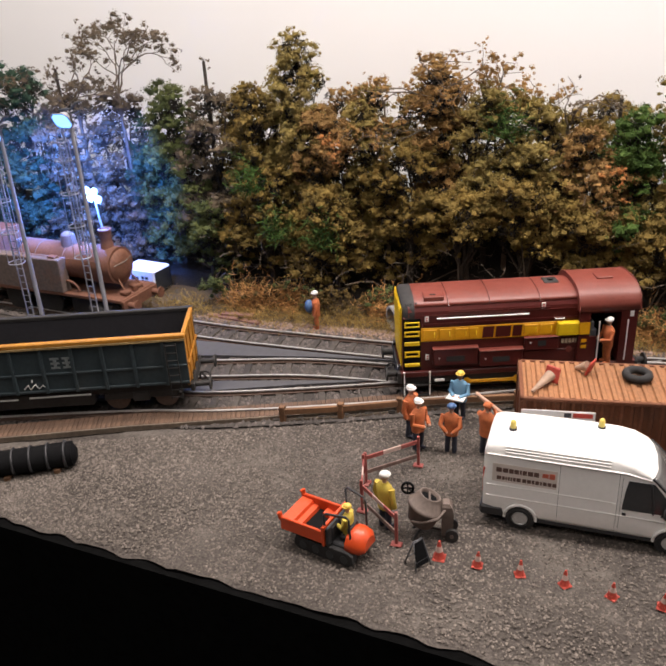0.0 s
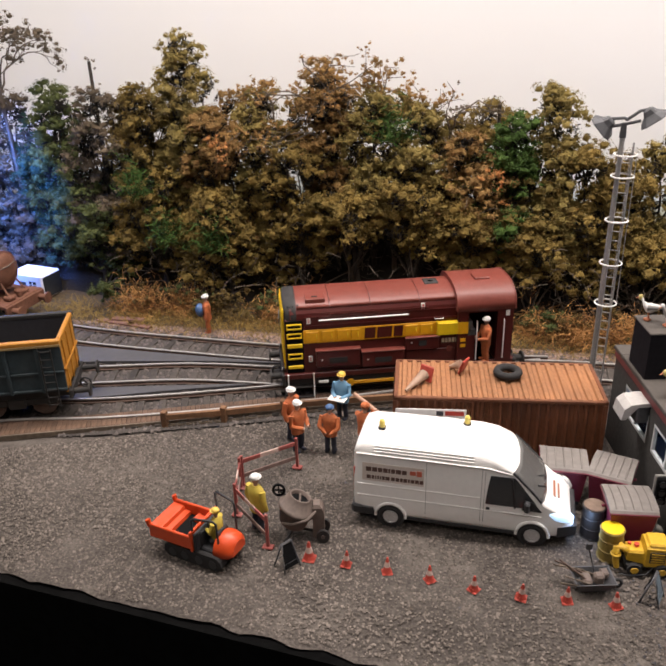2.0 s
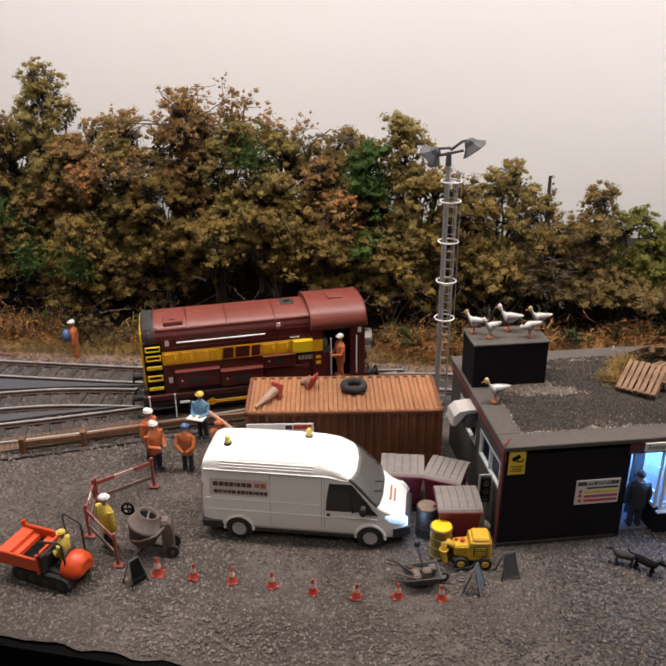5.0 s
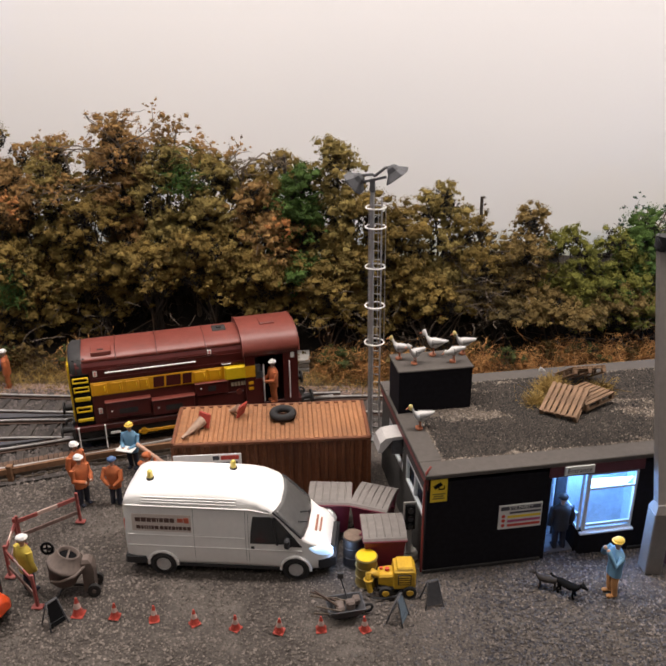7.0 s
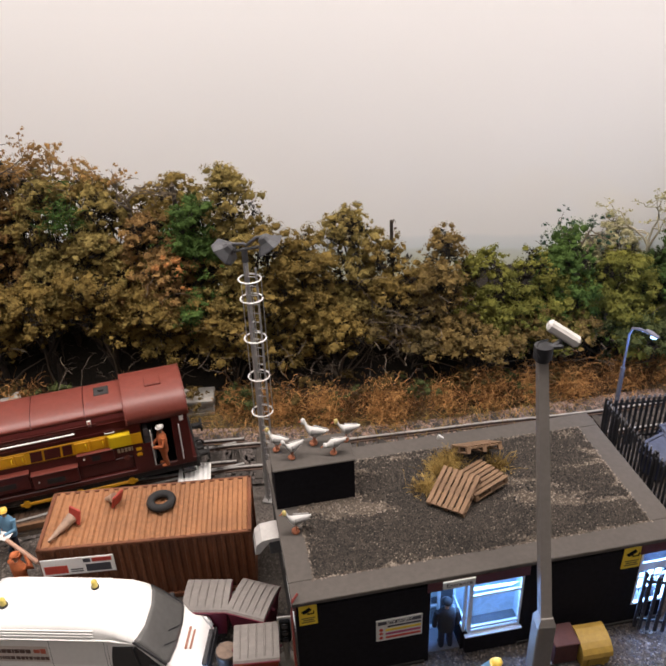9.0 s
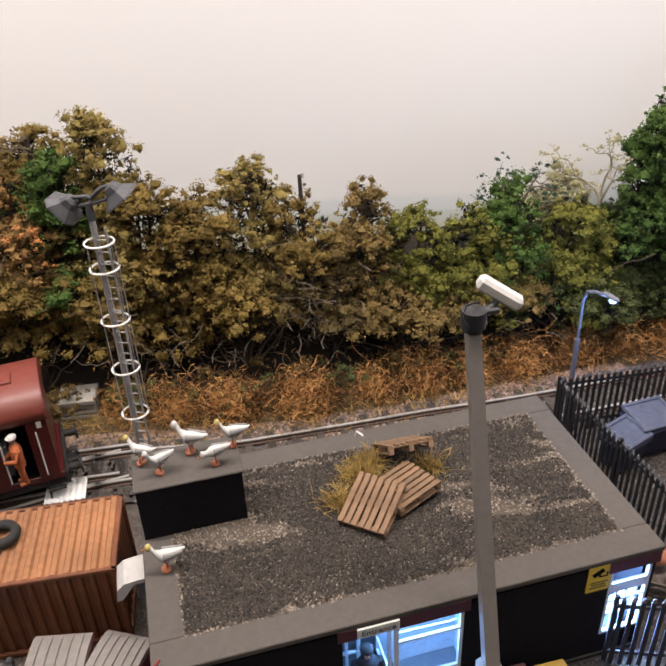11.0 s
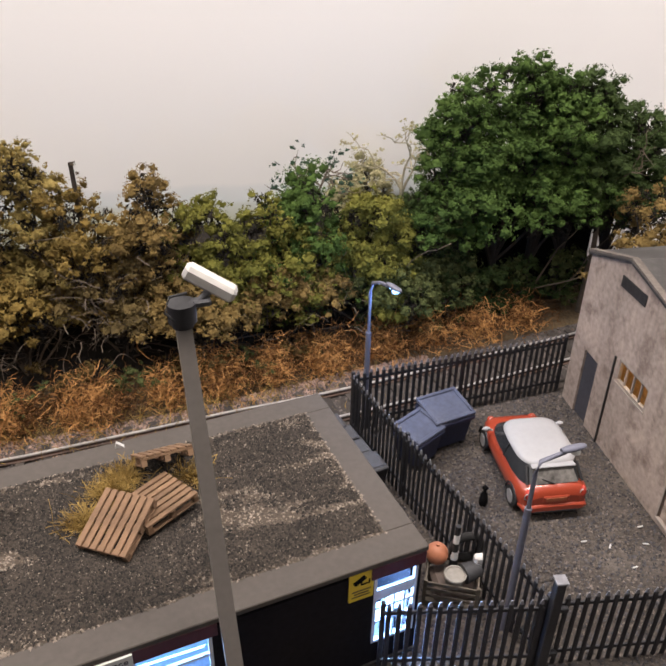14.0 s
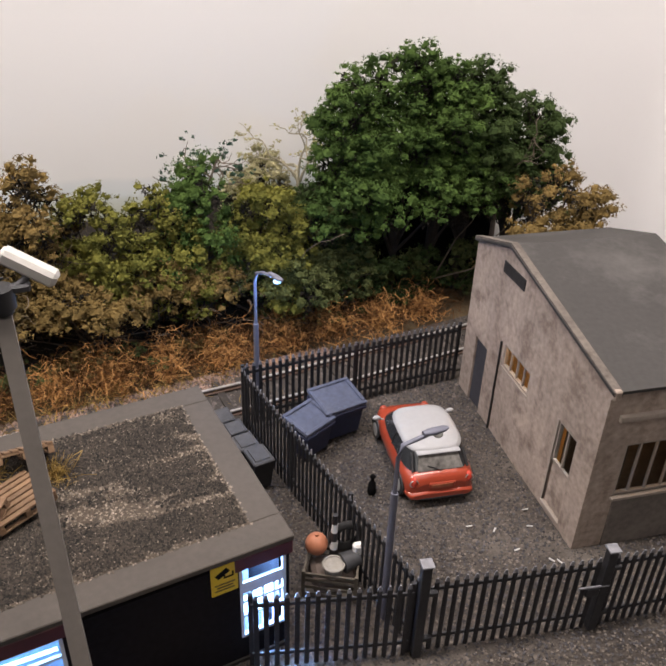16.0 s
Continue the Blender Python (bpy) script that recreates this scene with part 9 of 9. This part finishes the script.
part("rear_door", Build().box(0.69, 0.72, -0.8, 0.8, 0.6, 2.2), TINT, t)
for x in (-1.4, 0.2):
    for s in (-1, 1):
        part("wheel", Build().cyl((x, s * 0.7, 0.3), (x, s * 0.92, 0.3), 0.36, n=16), RUBBER, t)

# ---- palisade fence and gate ----
FENCE = mat("black_galvanised_paint", (0.028, 0.028, 0.032), 0.5, 0.2, vary=0.35, bump=0.1)
TIP = mat("worn_pale_tip", (0.22, 0.22, 0.24), 0.5, 0.3, vary=0.3)


def pale_mesh(h):
    b = Build()
    b.box(-0.05, -0.024, -0.012, 0.012, 0.06, h - 0.12).box(-0.024, 0.024, -0.026, -0.004, 0.06, h - 0.12).box(0.024, 0.05, -0.012, 0.012, 0.06, h - 0.12)
    b.add([(-0.05, -0.012, h - 0.12), (0.05, -0.012, h - 0.12), (0.018, -0.012, h), (-0.018, -0.012, h), (-0.05, 0.012, h - 0.12), (0.05, 0.012, h - 0.12), (0.018, 0.012, h), (-0.018, 0.012, h)], [(0, 1, 2, 3), (4, 7, 6, 5), (0, 3, 7, 4), (1, 5, 6, 2), (3, 2, 6, 7)], 1)
    return b.mesh("pale", [FENCE, TIP])


PALE_M = pale_mesh(2.25)


def palisade(x0, y0, x1, y1, label, name="palisade_fence", step=0.2, posts=True):
    ln, ang = math.hypot(x1 - x0, y1 - y0), math.degrees(math.atan2(y1 - y0, x1 - x0))
    t = thing(name, x0, y0, 0, ang, label, "gate" if "gate" in name else "fence", "" if "gate" in name else "palisade fences")
    for z in (0.35, 1.85):
        part("rail", Build().box(0, ln, 0.01, 0.06, z, z + 0.1, bev=0.01), FENCE, t)
    n = int(ln / step)
    for k in range(n):
        ob = new("pale", PALE_M)
        ob.parent = t
        place(ob, (k + 0.5) * ln / n, -0.02, 0)
    if posts:
        m = max(1, int(ln / 2.7))
        for k in range(m + 1):
            part("post", Build().box(ln * k / m - 0.05, ln * k / m + 0.05, 0.06, 0.15, 0, 2.15, bev=0.01), FENCE, t)
    return t


palisade(18.42, 27.25, 20.88, 18.85, "black palisade fence run between building and yard")
palisade(18.5, 27.35, 25.7, 28.45, "black palisade fence run along the line")
palisade(17.45, 19.22, 20.72, 18.8, "black palisade fence run in front of the depot")
palisade(21.1, 18.85, 24.85, 18.6, "closed black palisade yard gate", "palisade_gate", posts=False)
palisade(25.1, 18.62, 31.5, 18.5, "black palisade fence run before the shed")
for x, y, h in ((20.9, 18.78, 2.75), (24.98, 18.58, 2.45)):
    t = thing("gate_post", x, y, 0, -4, "square black steel gate post", "gate post", "gate posts")
    part("shaft", Build().box(-0.1, 0.1, -0.1, 0.1, 0, h, bev=0.015), FENCE, t)
    part("cap", Build().box(-0.13, 0.13, -0.13, 0.13, h, h + 0.05, bev=0.01), TIP, t)
    part("hinge", Build().box(0.08, 0.3, -0.06, 0.06, 0.45, 0.55, bev=0.01), FENCE, t)
    part("hinge", Build().box(0.08, 0.3, -0.06, 0.06, 1.85, 1.95, bev=0.01), FENCE, t)
t = thing("gate_lock_box", 24.72, 18.55, 1.15, -4, "dark steel lock box with bolts on the gate", "lock")
part("box", Build().box(-0.16, 0.16, -0.06, 0.04, 0, 0.25, bev=0.02), FENCE, t)
part("bolt", Build().cyl((-0.35, -0.04, 0.3), (0.35, -0.04, 0.3), 0.025, n=6), TIP, t)

# ---- rendered shed ----
RENDER = mat("stained_cement_render", (0.37, 0.297, 0.248), 0.9, vary=0.35, scale=4.0, dirt=0.8, dirt_colour=(0.14, 0.1, 0.08), bump=0.35, fine=50)
ROOFS = mat("grey_roof_sheet", (0.038, 0.035, 0.033), 0.7, vary=0.18, scale=1.0, dirt=0.3, dirt_colour=(0.18, 0.17, 0.16), bump=0.15)
# inner wall with orange lamplight put into its colour and a weak glow
WARM = mat("warm_glow_inside", (0.5, 0.27, 0.1), 0.7, vary=0.6, scale=5, emit=0.12, emit_colour=(1.0, 0.42, 0.1))
CREAM = mat("cream_frame", (0.33, 0.28, 0.24), 0.7, vary=0.1)
SX, SY = 25.72, 20.75


def build_shed():
    t = thing("rendered_shed", SX, SY, 0, 0.0, "old cement-rendered shed with a grey sloping roof", "shed")
    P = lambda name, b, m, label="", par=t: part(name, b, m, par, label)
    D, Wd, E, R, RY, B = 7.4, 4.3, 4.85, 5.85, 5.35, 5.15
    gable = [(0, 0), (D, 0), (D, B), (RY, R), (0, E)]
    # gable wall with real openings: stacked pieces
    w = 0.18

    def gz(y):
        return E + (R - E) * y / RY if y < RY else R + (B - R) * (y - RY) / (D - RY)

    cuts = [(0, 0.75, []), (0.75, 1.62, [(0.2, 2.85)]), (1.62, 3.3, []), (3.3, 4.85, [(2.4, 3.12)]), (4.85, 5.85, []), (5.85, 6.65, [(0.0, 2.3)]), (6.65, D, [])]
    slit = (4.35, 5.6, 5.05, 5.38)
    for y0, y1, holes in cuts:
        z = 0.0
        for h0, h1 in holes:
            if h0 > 0:
                P("gable_wall", Build().prism([(y0, z), (y1, z), (y1, h0), (y0, h0)], 0, w, "x"), RENDER)
            z = h1
        ys = sorted({y0, y1, *[v for v in (RY,) if y0 < v < y1]})
        P("gable_wall", Build().prism([(y0, z), (y1, z)] + [(y, gz(y)) for y in reversed(ys)], 0, w, "x"), RENDER, "stained grey-brown render")
    P("slit_vent", Build().box(-0.03, 0.0, slit[0], slit[1], slit[2], slit[3]), SOOT, "dark slit vent")
    P("front_wall", Build().box(w, 0.75, 0, w, 0, E - 0.05), RENDER)
    P("front_wall", Build().box(0.75, Wd, 0, w, 0, 1.65), RENDER)
    P("front_wall", Build().box(0.75, Wd, 0, w, 3.25, E - 0.05), RENDER)
    P("front_wall", Build().box(3.0, Wd, 0, w, 1.65, 3.25), RENDER)
    P("side_wall", Build().prism(gable, Wd - w, Wd, "x"), RENDER)
    P("back_wall", Build().box(w, Wd - w, D - w, D, 0, B), RENDER)
    P("dado", Build().box(0.8, Wd, -0.04, -0.002, 0, 1.6), mat("dark_stained_render", (0.14, 0.12, 0.105), 0.9, vary=0.3), "dark stained lower wall")
    P("string_course", Build().box(0.32, Wd, -0.12, -0.002, 4.0, 4.18, bev=0.02), CREAM, "pale ledge over the window")
    rf = P("roof", Build().add([(-0.08, -0.12, E - 0.02), (Wd + 0.1, -0.12, E - 0.02), (Wd + 0.1, RY, R + 0.03), (-0.08, RY, R + 0.03), (-0.08, -0.12, E + 0.06), (Wd + 0.1, -0.12, E + 0.06), (Wd + 0.1, RY, R + 0.1), (-0.08, RY, R + 0.1)], [(0, 3, 2, 1), (4, 5, 6, 7), (0, 1, 5, 4), (1, 2, 6, 5), (2, 3, 7, 6), (3, 0, 4, 7)]), ROOFS, "dark grey felted slope")
    P("roof", Build().add([(-0.08, RY, R + 0.03), (Wd + 0.1, RY, R + 0.03), (Wd + 0.1, D + 0.1, B), (-0.08, D + 0.1, B), (-0.08, RY, R + 0.1), (Wd + 0.1, RY, R + 0.1), (Wd + 0.1, D + 0.1, B + 0.08), (-0.08, D + 0.1, B + 0.08)], [(0, 3, 2, 1), (4, 5, 6, 7), (0, 1, 5, 4), (1, 2, 6, 5), (2, 3, 7, 6), (3, 0, 4, 7)]), ROOFS)
    cop = Build()
    for (a0, z0), (a1, z1) in (((-0.15, E + 0.02), (RY, R + 0.1)), ((RY, R + 0.1), (D + 0.12, B + 0.08))):
        cop.prism([(a0, z0 - 0.06), (a1, z1 - 0.06), (a1, z1 + 0.06), (a0, z0 + 0.06)], -0.06, 0.14, "x")
    P("coping", cop, mat("weathered_coping", (0.13, 0.11, 0.095), 0.9, vary=0.35, dirt=0.6),  "rendered gable coping")
    P("kneeler", Build().box(-0.06, 0.14, -0.16, 0.06, E - 0.16, E + 0.1, bev=0.03), RENDER)
    P("door", Build().box(0.05, 0.11, 5.87, 6.63, 0.02, 2.28, bev=0.01), DARKP, "dark slate-blue plank door")
    P("downpipe", Build().cyl((-0.04, 5.02, 0), (-0.04, 5.02, 3.1), 0.032, n=8), SOOT, "dark rusty downpipe")
    for y0, y1, z0, z1, n in ((3.3, 4.85, 2.4, 3.12, 4), (0.75, 1.62, 1.6, 2.85, 2)):
        f = P("window", Build().box(0.02, 0.1, y0, y0 + 0.06, z0, z1).box(0.02, 0.1, y1 - 0.06, y1, z0, z1).box(0.02, 0.1, y0 + 0.06, y1 - 0.06, z0, z0 + 0.06).box(0.02, 0.1, y0 + 0.06, y1 - 0.06, z1 - 0.06, z1), CREAM, "cream framed window")
        for k in range(1, n):
            P("glazing_bar", Build().box(0.03, 0.09, y0 + (y1 - y0) * k / n - 0.025, y0 + (y1 - y0) * k / n + 0.025, z0 + 0.06, z1 - 0.06), CREAM, "", f)
        g = P("pane", Build().box(0.055, 0.065, y0 + 0.06, y1 - 0.06, z0 + 0.06, z1 - 0.06), PANE, "", f)
        g.visible_shadow = False
    P("window_sill", Build().box(-0.03, 0.05, 3.28, 4.87, 2.34, 2.4, bev=0.01), CREAM)
    P("door_panel", Build().box(0.06, 0.1, 0.77, 1.6, 0.22, 1.58, bev=0.01), RENDER, "rendered panel under the window")
    P("door_frame", Build().box(-0.02, 0.05, 1.62, 1.68, 0.2, 2.88, bev=0.01).box(-0.04, 0.05, 0.72, 1.68, 0.14, 0.22, bev=0.01), CREAM, "pale frame and threshold")
    f = P("window", Build().box(0.75, 0.82, 0.03, 0.1, 1.65, 3.25).box(2.93, 3.0, 0.03, 0.1, 1.65, 3.25).box(0.82, 2.93, 0.03, 0.1, 1.65, 1.72).box(0.82, 2.93, 0.03, 0.1, 3.18, 3.25), CREAM, "cream framed wide window")
    for k in range(1, 5):
        P("glazing_bar", Build().box(0.75 + 0.45 * k - 0.025, 0.75 + 0.45 * k + 0.025, 0.035, 0.095, 1.72, 3.18), CREAM, "", f)
    g = P("pane", Build().box(0.82, 2.93, 0.06, 0.07, 1.72, 3.18), PANE, "", f)
    g.visible_shadow = False
    P("window_sill", Build().box(0.7, 3.05, -0.1, 0.04, 1.56, 1.65, bev=0.01), CREAM)
    P("inner_lining", Build().box(1.2, 1.25, 2.2, D - 0.4, 0.05, 4.0), WARM, "inner wall with a warm lamplight glow put into it")
    # the same lining in darker brown, for the windows without lamplight
    P("inner_lining", Build().box(1.2, 1.25, 0.4, 1.6, 0.05, 4.0).box(0.3, Wd - 0.3, 1.6, 1.65, 0.05, 4.0), mat("gloomy_inner_wall", (0.11, 0.065, 0.035), 0.8, vary=0.4, scale=5), "gloomy brown inner walls")
    return t


build_shed()
point_lamp("shed_lamp", SX + 0.75, SY + 4.2, 3.4, 0.005, (1.0, 0.55, 0.2), 0.1)
point_lamp("shed_lamp", SX + 1.9, SY + 0.9, 2.9, 0.0022, (1.0, 0.5, 0.18), 0.1)

# ---- small red car ----
CARRED = mat("red_car_gloss", (0.36, 0.055, 0.026), 0.35, vary=0.06, bump=0.0, coat=0.5)
CARWHITE = mat("white_car_roof", (0.36, 0.36, 0.37), 0.45, vary=0.05, bump=0.0)


def build_car():
    t = thing("small_hatchback_car", 23.12, 24.8, 0, 88, "small red hatchback car with a white roof on gravel", "car")
    P = lambda name, b, m, label="", par=t: part(name, b, m, par, label)

    def ring(x, z0, z1, w):
        out = []
        for q in np.linspace(0, 2 * math.pi, 25)[:-1]:
            c, d = math.cos(q), math.sin(q)
            out.append((x, w * math.copysign(abs(c) ** 0.55, c), (z0 + z1) / 2 + (z1 - z0) / 2 * math.copysign(abs(d) ** 0.6, d)))
        return out

    def plan(x0, x1, w, z):
        out = []
        for q in np.linspace(0, 2 * math.pi, 33)[:-1]:
            c, d = math.cos(q), math.sin(q)
            out.append(((x0 + x1) / 2 + (x1 - x0) / 2 * math.copysign(abs(c) ** 0.55, c), w * math.copysign(abs(d) ** 0.5, d), z))
        return out

    P("body", Build().loft([ring(*k) for k in ((-1.84, 0.4, 0.78, 0.66), (-1.8, 0.28, 0.92, 0.82), (-1.68, 0.22, 1.03, 0.92), (-1.3, 0.2, 1.05, 0.975), (-0.6, 0.19, 1.02, 0.98), (0.3, 0.19, 0.97, 0.98), (0.9, 0.2, 0.95, 0.97), (1.3, 0.22, 0.9, 0.93), (1.6, 0.26, 0.8, 0.84), (1.78, 0.34, 0.66, 0.66), (1.84, 0.42, 0.58, 0.5))]), CARRED)
    P("glasshouse", Build().loft([plan(-1.7, 1.2, 0.93, 0.96), plan(-1.58, 1.02, 0.9, 1.1), plan(-1.24, 0.66, 0.8, 1.4)]), TINT, "dark wrap-round glass")
    # rear glass is paler than the other glass, painting in a reflection
    P("rear_window", Build().add([(-1.64, -0.62, 1.05), (-1.64, 0.62, 1.05), (-1.31, 0.54, 1.36), (-1.31, -0.54, 1.36), (-1.6, -0.62, 1.05), (-1.6, 0.62, 1.05), (-1.27, 0.54, 1.36), (-1.27, -0.54, 1.36)], [(0, 3, 2, 1), (4, 5, 6, 7), (0, 1, 5, 4), (1, 2, 6, 5), (2, 3, 7, 6), (3, 0, 4, 7)]), mat("reflecting_rear_window", (0.16, 0.15, 0.14), 0.2, vary=0.6, scale=6, bump=0.0), "rear window with pale reflection put into its grey")
    P("roof", Build().loft([plan(-1.28, 0.72, 0.825, 1.38), plan(-1.26, 0.68, 0.81, 1.43), plan(-1.16, 0.56, 0.74, 1.48), plan(-0.95, 0.3, 0.54, 1.51), plan(-0.7, -0.1, 0.2, 1.52)]), CARWHITE, "white rounded roof panel")
    P("roof_spoiler", Build().box(-1.4, -1.22, -0.6, 0.6, 1.38, 1.42, bev=0.015), CARWHITE)
    for s in (-1, 1):
        P("pillar", Build().tube([(-1.6, s * 0.76, 1.03), (-1.24, s * 0.7, 1.39)], 0.04, 6), PLASTIC)
        P("pillar", Build().tube([(-0.25, s * 0.935, 0.95), (-0.3, s * 0.84, 1.37)], 0.025, 6), PLASTIC)
        lamp = P("tail_light", Build().ball((-1.74, s * 0.76, 0.8), (0.12, 0.085, 0.17), 12, 8), REDP)
        P("lamp_bezel", Build().torus((-1.8, s * 0.76, 0.8), 0.11, 0.018, "x", 14, 5), CHROME, "", lamp)
        P("headlight", Build().ball((1.64, s * 0.64, 0.68), (0.1, 0.12, 0.12), 12, 8), CARRED)
        P("wing_mirror", Build().ball((0.78, s * 1.1, 1.05), (0.07, 0.13, 0.08), 10, 6).cyl((0.78, s * 0.9, 0.98), (0.78, s * 1.04, 1.03), 0.03, n=6), CARWHITE, "white wing mirror")
        for x in (-1.18, 1.2):
            w = P("wheel", Build().cyl((x, s * 0.76, 0.31), (x, s * 0.985, 0.31), 0.31, n=20), RUBBER)
            P("hub", Build().cyl((x, s * 0.97, 0.31), (x, s * 1.0, 0.31), 0.2, n=14), CHROME, "", w)
            P("arch_trim", Build().tube([(x + 0.38 * math.cos(q), s * 0.965, 0.31 + 0.38 * math.sin(q)) for q in np.linspace(0, math.pi, 10)], 0.035, 5), PLASTIC)
    P("rear_bumper", Build().loft([ring(-1.9, 0.32, 0.48, 0.78), ring(-1.86, 0.27, 0.53, 0.88), ring(-1.6, 0.27, 0.53, 0.95)]), CARRED)
    P("bumper_strip", Build().box(-1.915, -1.87, -0.6, 0.6, 0.3, 0.34), PLASTIC)
    pl = P("plate_recess", Build().box(-1.87, -1.78, -0.36, 0.36, 0.62, 0.8, bev=0.02), CARRED)
    P("plate_bar", Build().box(-1.885, -1.868, -0.28, 0.28, 0.65, 0.76), mat("yellow_plate", (0.4, 0.12, 0.06), 0.5), "", pl)
    P("rear_wiper", Build().tube([(-1.68, 0.0, 1.06), (-1.56, 0.35, 1.16)], 0.014, 5), PLASTIC)
    return t


build_car()

# ---- street lamps ----
LAMPG = mat("blue_grey_lamp_post", (0.15, 0.155, 0.2), 0.5, 0.2, vary=0.1)

LAMPLIT = mat("lit_lamp_lens", (0.8, 0.9, 1.0), 0.3, vary=0, bump=0, emit=3.0, emit_colour=(0.22, 0.48, 1.0))


def street_lamp(x, y, base, bend, head, label, lit):
    t = thing("street_lamp", x, y, 0, 0, label, "street lamp", "yard street lamps")
    part("lower_post", Build().cyl((0, 0, 0), (0, 0, base), 0.085, 0.078, 12), LAMPG, t)
    part("upper_post", Build().tube([(0, 0, base), (0, 0, bend - 0.3), (head[0] * 0.12, head[1] * 0.12, bend), (head[0] * 0.5, head[1] * 0.5, head[2] - 0.06), head], 0.048, 8), LAMPG, t)
    h = Vector(head)
    d = Vector((head[0], head[1], 0)).normalized()
    ld = part("lantern", Build().loft([[tuple(h + d * s + Vector((-d.y, d.x, 0)) * w * math.cos(q) + Vector((0, 0, 0.05 + hh * math.sin(q)))) for q in np.linspace(0, 2 * math.pi, 9)[:-1]] for s, w, hh in ((-0.1, 0.06, 0.05), (0.1, 0.1, 0.06), (0.36, 0.09, 0.05), (0.46, 0.04, 0.03))]), LAMPG, t)
    g = h + d * 0.24
    part("lens", Build().ball((g.x, g.y, g.z - 0.05), (0.11, 0.11, 0.06), 12, 6), LAMPLIT if lit else SIGNP, ld, "lit blue-white lens" if lit else "")
    return t


street_lamp(18.95, 27.75, 3.3, 4.95, (0.35, -0.75, 5.15), "blue-grey street lamp lit blue-white by the fence corner", True)
point_lamp("street_lamp_glow", 19.4, 26.85, 4.85, 0.05, (0.3, 0.52, 1.0), 0.15)
street_lamp(20.5, 19.85, 3.75, 4.95, (0.6, 0.1, 5.05), "blue-grey street lamp, unlit, just inside the gate", False)

# ---- crate of yard junk ----
CRATEW = mat("weathered_cage_wood", (0.11, 0.092, 0.07), 0.8, vary=0.3)
BUOY = mat("terracotta_ball", (0.42, 0.16, 0.085), 0.6, vary=0.15)
cx, cy = 19.62, 21.05
t = thing("slatted_crate", cx, cy, 0, -22, "weathered slatted crate piled with junk by the fence", "crate")
for z in (0.08, 0.3, 0.52, 0.7):
    for y in (-0.5, 0.5):
        part("slat", Build().box(-0.62, 0.62, y - 0.02, y + 0.02, z, z + 0.09, bev=0.005), CRATEW, t)
    for x in (-0.6, 0.6):
        part("slat", Build().box(x - 0.02, x + 0.02, -0.48, 0.48, z, z + 0.09, bev=0.005), CRATEW, t)
for sx in (-1, 1):
    for sy in (-1, 1):
        part("corner_post", Build().box(sx * 0.6 - 0.04, sx * 0.6 + 0.04, sy * 0.5 - 0.04, sy * 0.5 + 0.04, 0, 0.85), CRATEW, t)
part("floor", Build().box(-0.6, 0.6, -0.5, 0.5, 0.02, 0.07), CRATEW, t)


def in_crate(x, y):
    a = radians(-22)
    return cx + x * math.cos(a) - y * math.sin(a), cy + x * math.sin(a) + y * math.cos(a)


def junk(name, b, m, x, y, z, label, category):
    X, Y = in_crate(x, y)
    return solo(name, b, m, X, Y, z, 0, label, category, "junk in the crate")


junk("rubble_fill", Build().box(-0.5, 0.5, -0.4, 0.4, 0.08, 0.62, bev=0.1), MIXG, 0, 0, 0.0, "grey rubble filling the crate", "rubble")
junk("float_ball", Build().ball((0, 0, 0), 0.27, 18, 12).cyl((0, 0, 0.25), (0, 0, 0.32), 0.05, n=8), BUOY, -0.42, 0.2, 1.0, "terracotta-coloured float ball in the crate", "ball")
junk("old_tyre", Build().torus((0, 0, 0), 0.34, 0.1, "y", 22, 8), RUBBER, 0.25, 0.42, 1.15, "worn black tyre standing in the crate", "tyre")
b = Build()
for k in range(5):
    b.cyl((0, 0, 0.26 * k), (0.01, 0, 0.26 * (k + 1)), 0.1 - 0.008 * k, 0.092 - 0.008 * k, 12, k % 2)
junk("striped_bollard", b, [PLASTIC, WHITE], -0.02, 0.25, 0.62, "black and white striped bollard in the crate", "bollard")
junk("grey_pot", Build().cyl((0, 0, 0), (0, 0, 0.3), 0.2, 0.24, 18).torus((0, 0, 0.3), 0.24, 0.03, "z", 18, 6), CONC, 0.05, -0.25, 0.6, "grey round pot in the crate", "pot")
junk("dark_bucket", Build().cyl((-0.2, 0, 0.1), (0.2, 0.1, 0.12), 0.24, 0.2, 18), STEELD, 0.42, -0.05, 0.72, "dark bucket lying in the crate", "bucket")
junk("pale_canister", Build().box(-0.12, 0.12, -0.1, 0.1, 0, 0.45, bev=0.05), WHITE, 0.55, 0.15, 0.78, "pale plastic canister in the crate", "canister")
b = Build().loft([[(w * math.cos(q), w * math.sin(q), z) for q in np.linspace(0, 2 * math.pi, 13)[:-1]] for z, w in ((0, 0.1), (0.1, 0.13), (0.36, 0.1), (0.46, 0.05), (0.52, 0.04), (0.6, 0.09), (0.68, 0.02))])
solo("black_sack", b, BLACK, 21.4, 23.75, 0, 0, "full black sack standing by the fence", "sack")
rng = np.random.default_rng(9)
for k in range(7):
    x, y = rng.uniform(23.5, 25.5), rng.uniform(19.6, 22.5)
    solo("litter_scrap", Build().box(-0.08, 0.08, -0.02, 0.02, 0.0, 0.02), GULLW, x, y, 0.03, rng.uniform(0, 180), "small pale scrap of litter on the gravel", "litter", "litter scraps")

# black panel for the tunnel mouth and shade under the trees at the line's end
t = thing("tunnel_mouth", 0, 0, 0, 0, "tunnel mouth and dark hollow beneath the green trees, as a black panel", "tunnel", kind="structure")
part("shade_panel", Build().box(23.4, 29.6, 35.0, 35.2, 0, 5.0), BLACK, t, "black panel standing in for shade")
